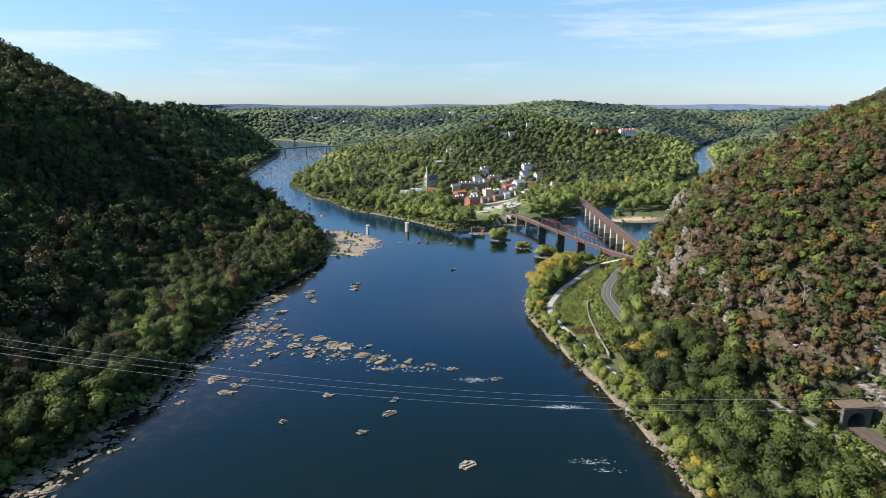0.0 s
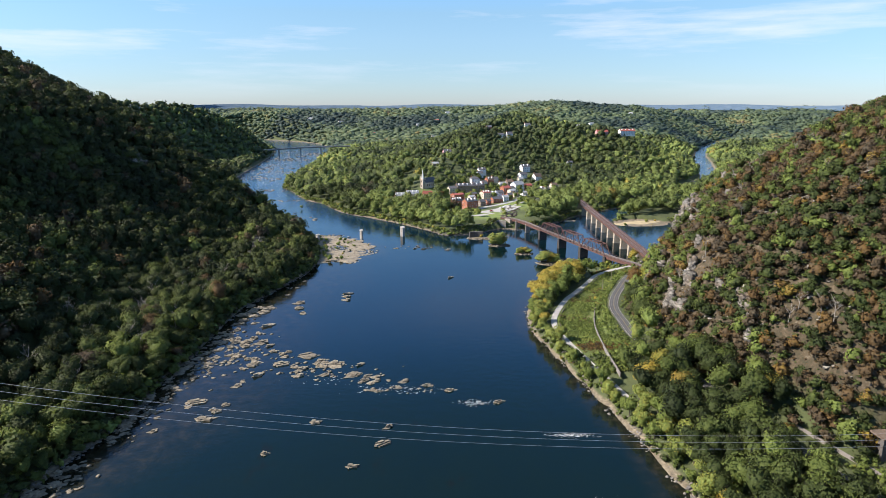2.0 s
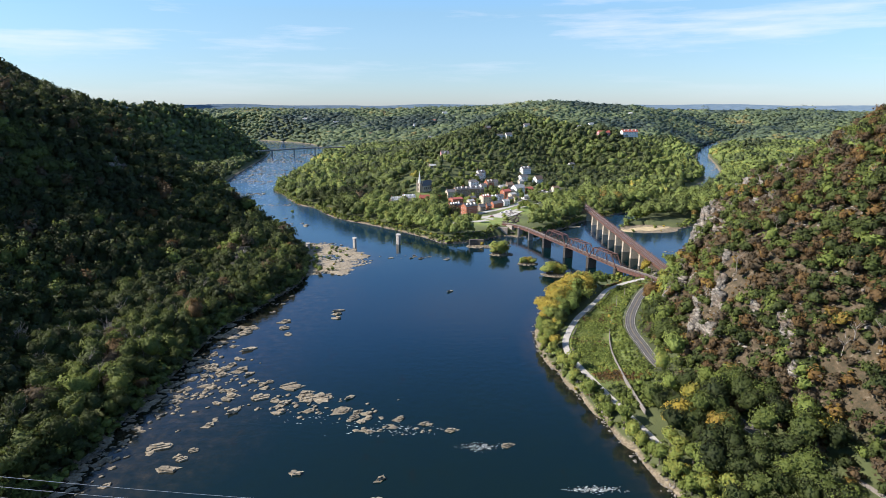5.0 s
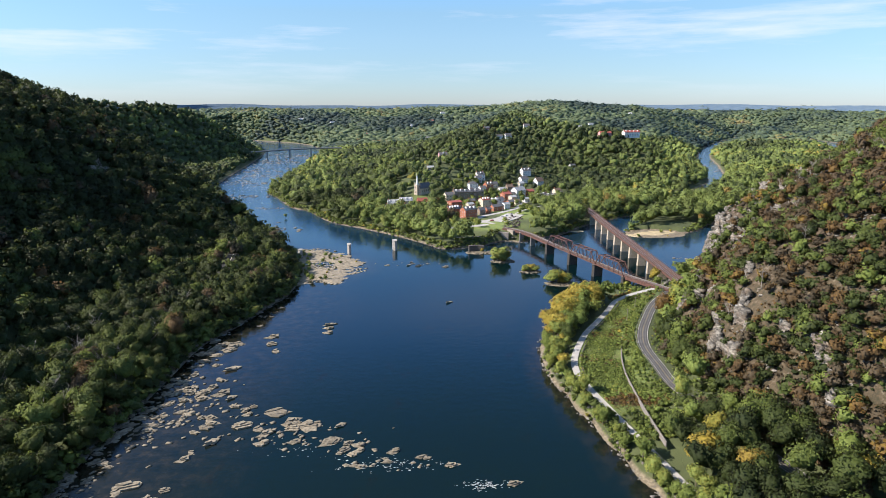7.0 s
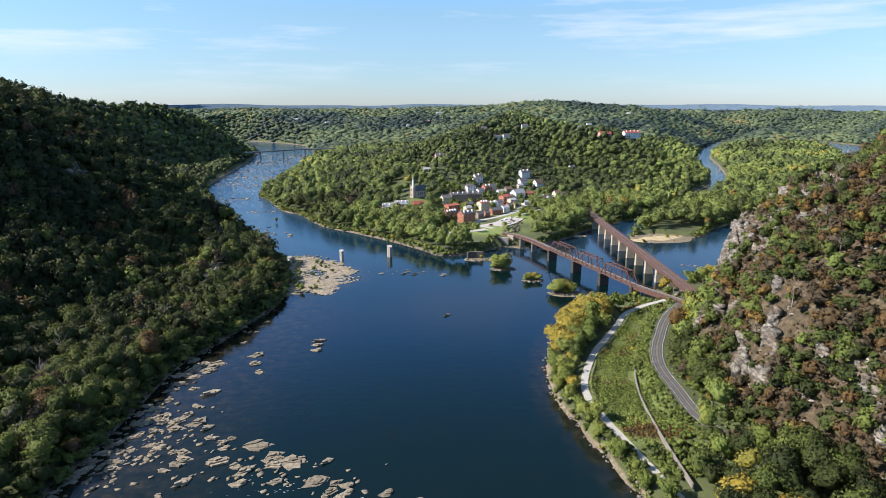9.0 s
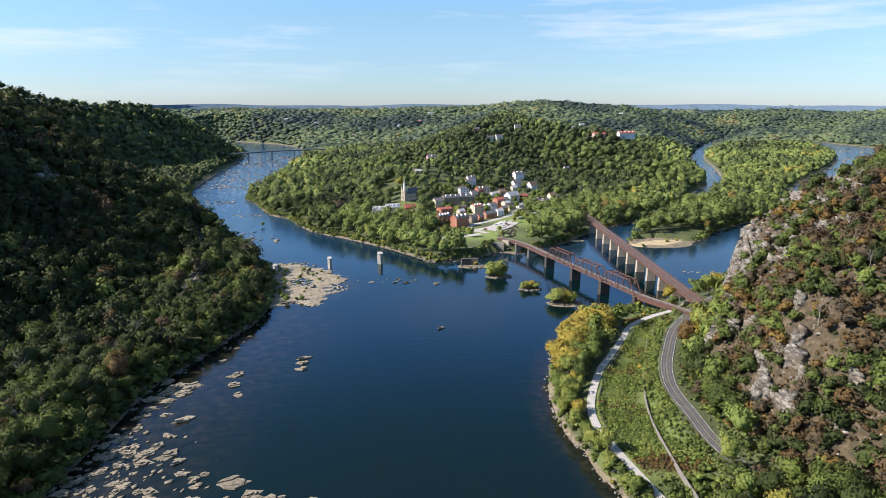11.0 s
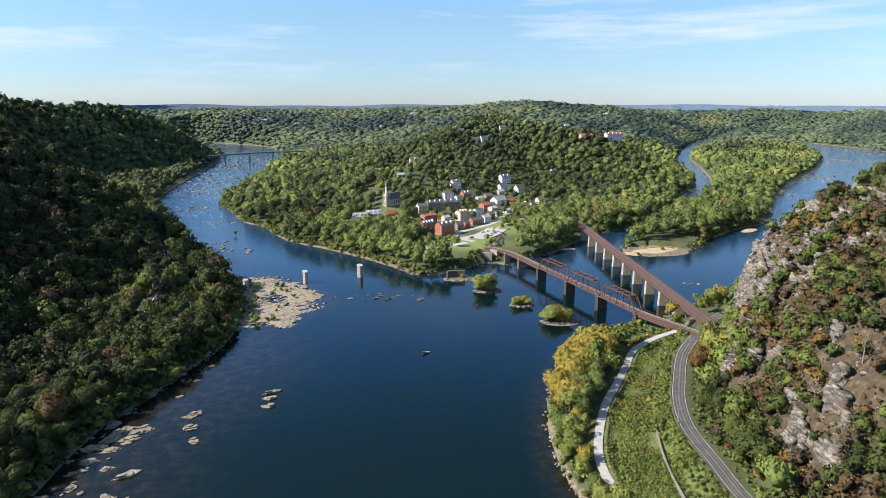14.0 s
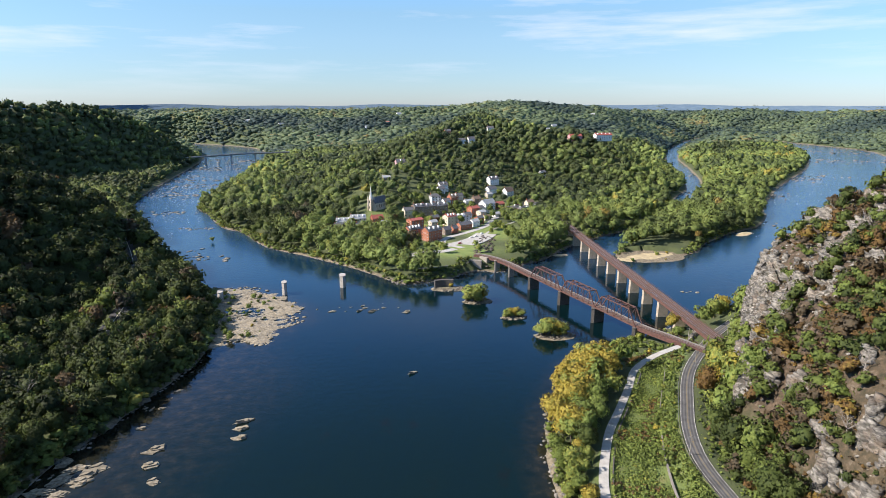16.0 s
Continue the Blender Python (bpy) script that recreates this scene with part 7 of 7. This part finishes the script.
# ---- wires, poles, cars ----
def wire(name, pts, r, parent=None):
    cu = bpy.data.curves.new(name, "CURVE")
    cu.dimensions, cu.bevel_depth, cu.bevel_resolution = "3D", r, 1
    sp = cu.splines.new("POLY")
    sp.points.add(len(pts) - 1)
    for q, p in zip(sp.points, pts):
        q.co = (*p, 1)
    cu.materials.append(M_WIRE)
    ob = new(name, cu)
    ob.parent = parent
    return ob


for off in (-2.4, 0.0, 2.3):
    xs_ = np.linspace(-300, 188, 40)
    ob = wire("power_line", [(x, 199.4 + 0.065 * x + off * 0.3, 45 - 0.1077 * x + 0.000321 * x * x + off * (1 - 0.0006 * (x + 100))) for x in xs_], 0.045)
    tagged(ob, "thin pale power line slung across the river", "cable", "power lines")


def pole(x, y, tall, lab, arm=2.0):
    ob = thing("utility_pole", (x, y, height(x, y) - 0.5), rng.uniform(-0.3, 0.3), lab, "pole", "poles")
    bm = bmesh.new()
    bmesh.ops.create_cone(bm, segments=8, radius1=0.22, radius2=0.14, depth=tall, matrix=Matrix.Translation((0, 0, tall / 2)))
    part("shaft", bm, M_DEAD, ob)
    bm = bmesh.new()
    box(bm, (arm, 0.16, 0.16), (0, 0, tall - 0.6))
    part("crossarm", bm, M_DEAD, ob)
    return ob


for x, y, tall in ((190, 211.7, 24), (126, 462, 11), (119, 420, 10), (140, 488, 10), (133, 408, 9), (166, 505, 9), (150, 440, 9), (176, 533, 12), (208, 545, 8)):
    pole(x, y, tall, "weathered wooden utility pole beside the road", 2.2 if tall < 20 else 6.0)
for x, y in ((70, 800), (95, 822), (30, 790)):
    pole(x, y, 8, "grey lamp post in the town square", 0.8)


def car(x, y, turn, mat, lab, z=None):
    z = height(x, y) if z is None else z
    ob = thing("car", (x, y, z + 0.32), turn, lab, "car", "parked cars")
    bm = bmesh.new()
    box(bm, (4.5, 1.8, 0.75), (0, 0, 0.65))
    vs = box(bm, (2.4, 1.6, 0.6), (-0.2, 0, 1.3))
    for v in vs:
        if v.co.z > 1.4:
            v.co.x = -0.2 + (v.co.x + 0.2) * 0.72
    part("body", bm, mat, ob)
    bm = bmesh.new()
    box(bm, (2.0, 1.64, 0.36), (-0.2, 0, 1.28))
    part("windows", bm, M_GLASS, ob)
    for sx in (-1.4, 1.4):
        for sy in (-0.85, 0.85):
            bm = bmesh.new()
            bmesh.ops.create_cone(bm, segments=10, radius1=0.33, radius2=0.33, depth=0.22, cap_ends=True, matrix=Matrix.Translation((sx, sy, 0.33)) @ Matrix.Rotation(math.pi / 2, 4, "X"))
            part("wheel", bm, M_ASPHALT, ob)
    return ob


M_SILVER = worn("silver_car_paint", (0.45, 0.46, 0.48), 0.3, metallic=0.5, vary=0.05)
M_CARDARK = worn("dark_car_paint", (0.05, 0.055, 0.07), 0.25, vary=0.1)
M_CARRED = worn("red_car_paint", (0.35, 0.04, 0.03), 0.3, vary=0.1)
paints = ((M_WHITE, "white"), (M_SILVER, "silver"), (M_CARDARK, "dark"), (M_CARRED, "red"))
for i in range(34):
    u, v = rng.uniform(0, 1), i % 3
    x, y = 152 + u * 46 + v * 3.0, 1016 + u * 42 - v * 10.5 + rng.uniform(-1, 1)
    m, nm = paints[int(rng.choice(4, p=[0.4, 0.3, 0.2, 0.1]))]
    car(x, y, radians(40 + rng.uniform(-8, 8) + 90 * (v == 1)), m, f"{nm} car in the station car park")
for x, y, a in ((86, 842, 20), (92, 848, 25), (100, 860, 40), (70, 812, 10), (-121, 990, 80), (-124, 1000, 80), (-118, 1010, 75), (-116, 1020, 70)):
    m, nm = paints[int(rng.integers(0, 4))]
    car(x, y, radians(a), m, f"{nm} car parked in the town")

# paved square, station yard and streets
def paving(name, line, half, mat, lab):
    pts = [(x, y, float(np.max(land(np.array([x - half / 2, x, x + half / 2]), np.array([y, y, y]))))) for x, y in line]
    ob = mesh_object(name, ribbon(pts, half, 0.22, 1.2), mat)
    return tagged(ob, lab, "pavement", kind="structure")


paving("town_square", [(60, 800), (78, 818), (92, 836), (106, 862)], 12, M_GRAVEL, "pale gravel square with a low kerb")
paving("street", [(10, 772), (30, 778), (48, 780), (62, 790)], 4.5, M_GRAVEL, "pale street along the river front")
paving("street", [(60, 800), (52, 822), (60, 846), (86, 872), (112, 905), (128, 945), (150, 985)], 3.6, M_GRAVEL, "grey street between the houses")
paving("footpath", [(100, 850), (112, 876), (128, 900), (150, 925), (166, 952)], 1.4, M_GRAVEL, "pale footpath over the grass bank")
paving("car_park", [(150, 1004), (170, 1022), (190, 1042), (206, 1064)], 11, M_ASPHALT, "asphalt station car park full of cars")

# far ridges along the horizon, their blue is distance haze put into the colour
g = np.random.default_rng(21)
ang = np.linspace(radians(-62), radians(62), 240)
ring = []
for k, r in enumerate((4560, 4850)):
    top = 136 + 11 * k + 5 * np.sin(ang * 17 + k) + 3 * np.sin(ang * 41 + 2 * k) + g.normal(scale=0.7, size=len(ang))
    ring.append((r * np.sin(ang), r * np.cos(ang), top))
M_FARRIDGE, nt, bsdf = shader("far_hazed_ridge")
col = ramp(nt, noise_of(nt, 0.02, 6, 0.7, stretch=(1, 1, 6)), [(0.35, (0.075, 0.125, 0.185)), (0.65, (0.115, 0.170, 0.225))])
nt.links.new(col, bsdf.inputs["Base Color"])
bsdf.inputs["Roughness"].default_value = 1.0
vs, fs = [], []
for x, y, top in ring:
    k = len(vs)
    for i in range(len(ang)):
        vs += [(x[i], y[i], -40), (x[i], y[i], top[i]), (x[i] * 1.02, y[i] * 1.02, top[i] - 30)]
    for i in range(len(ang) - 1):
        a = k + 3 * i
        fs += [(a, a + 3, a + 4, a + 1), (a + 1, a + 4, a + 5, a + 2)]
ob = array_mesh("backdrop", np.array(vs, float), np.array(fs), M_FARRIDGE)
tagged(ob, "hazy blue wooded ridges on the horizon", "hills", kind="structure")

# rubble and rail wagons' old bed by the bridge end
g = np.random.default_rng(31)
q = np.column_stack([g.uniform(78, 112, 260), g.uniform(770, 850, 260)])
q = q[(np.abs((q[:, 0] - 96) - 0.25 * (q[:, 1] - 810)) < 9)]
rock_field("rubble", np.column_stack([q, land(q[:, 0], q[:, 1]) + 0.1]), g.uniform(0.4, 1.5, len(q)), 0.5, M_BALLAST, "brown rubble and timbers heaped beside the bridge approach", 32)
for x, y, r in ((65, 653, 11), (86, 615, 9), (107, 578, 12), (46, 688, 14)):
    a = g.uniform(0, 2 * math.pi, 90)
    q = np.column_stack([x + np.cos(a) * r * g.uniform(0.55, 1.05, 90), y + np.sin(a) * r * 0.55 * g.uniform(0.55, 1.05, 90)])
    rock_field("islet_stones", np.column_stack([q, np.maximum(land(q[:, 0], q[:, 1]), 0)]), g.uniform(0.3, 1.1, 90), 0.6, M_PALE, "stony rim of a small wooded islet", int(x))
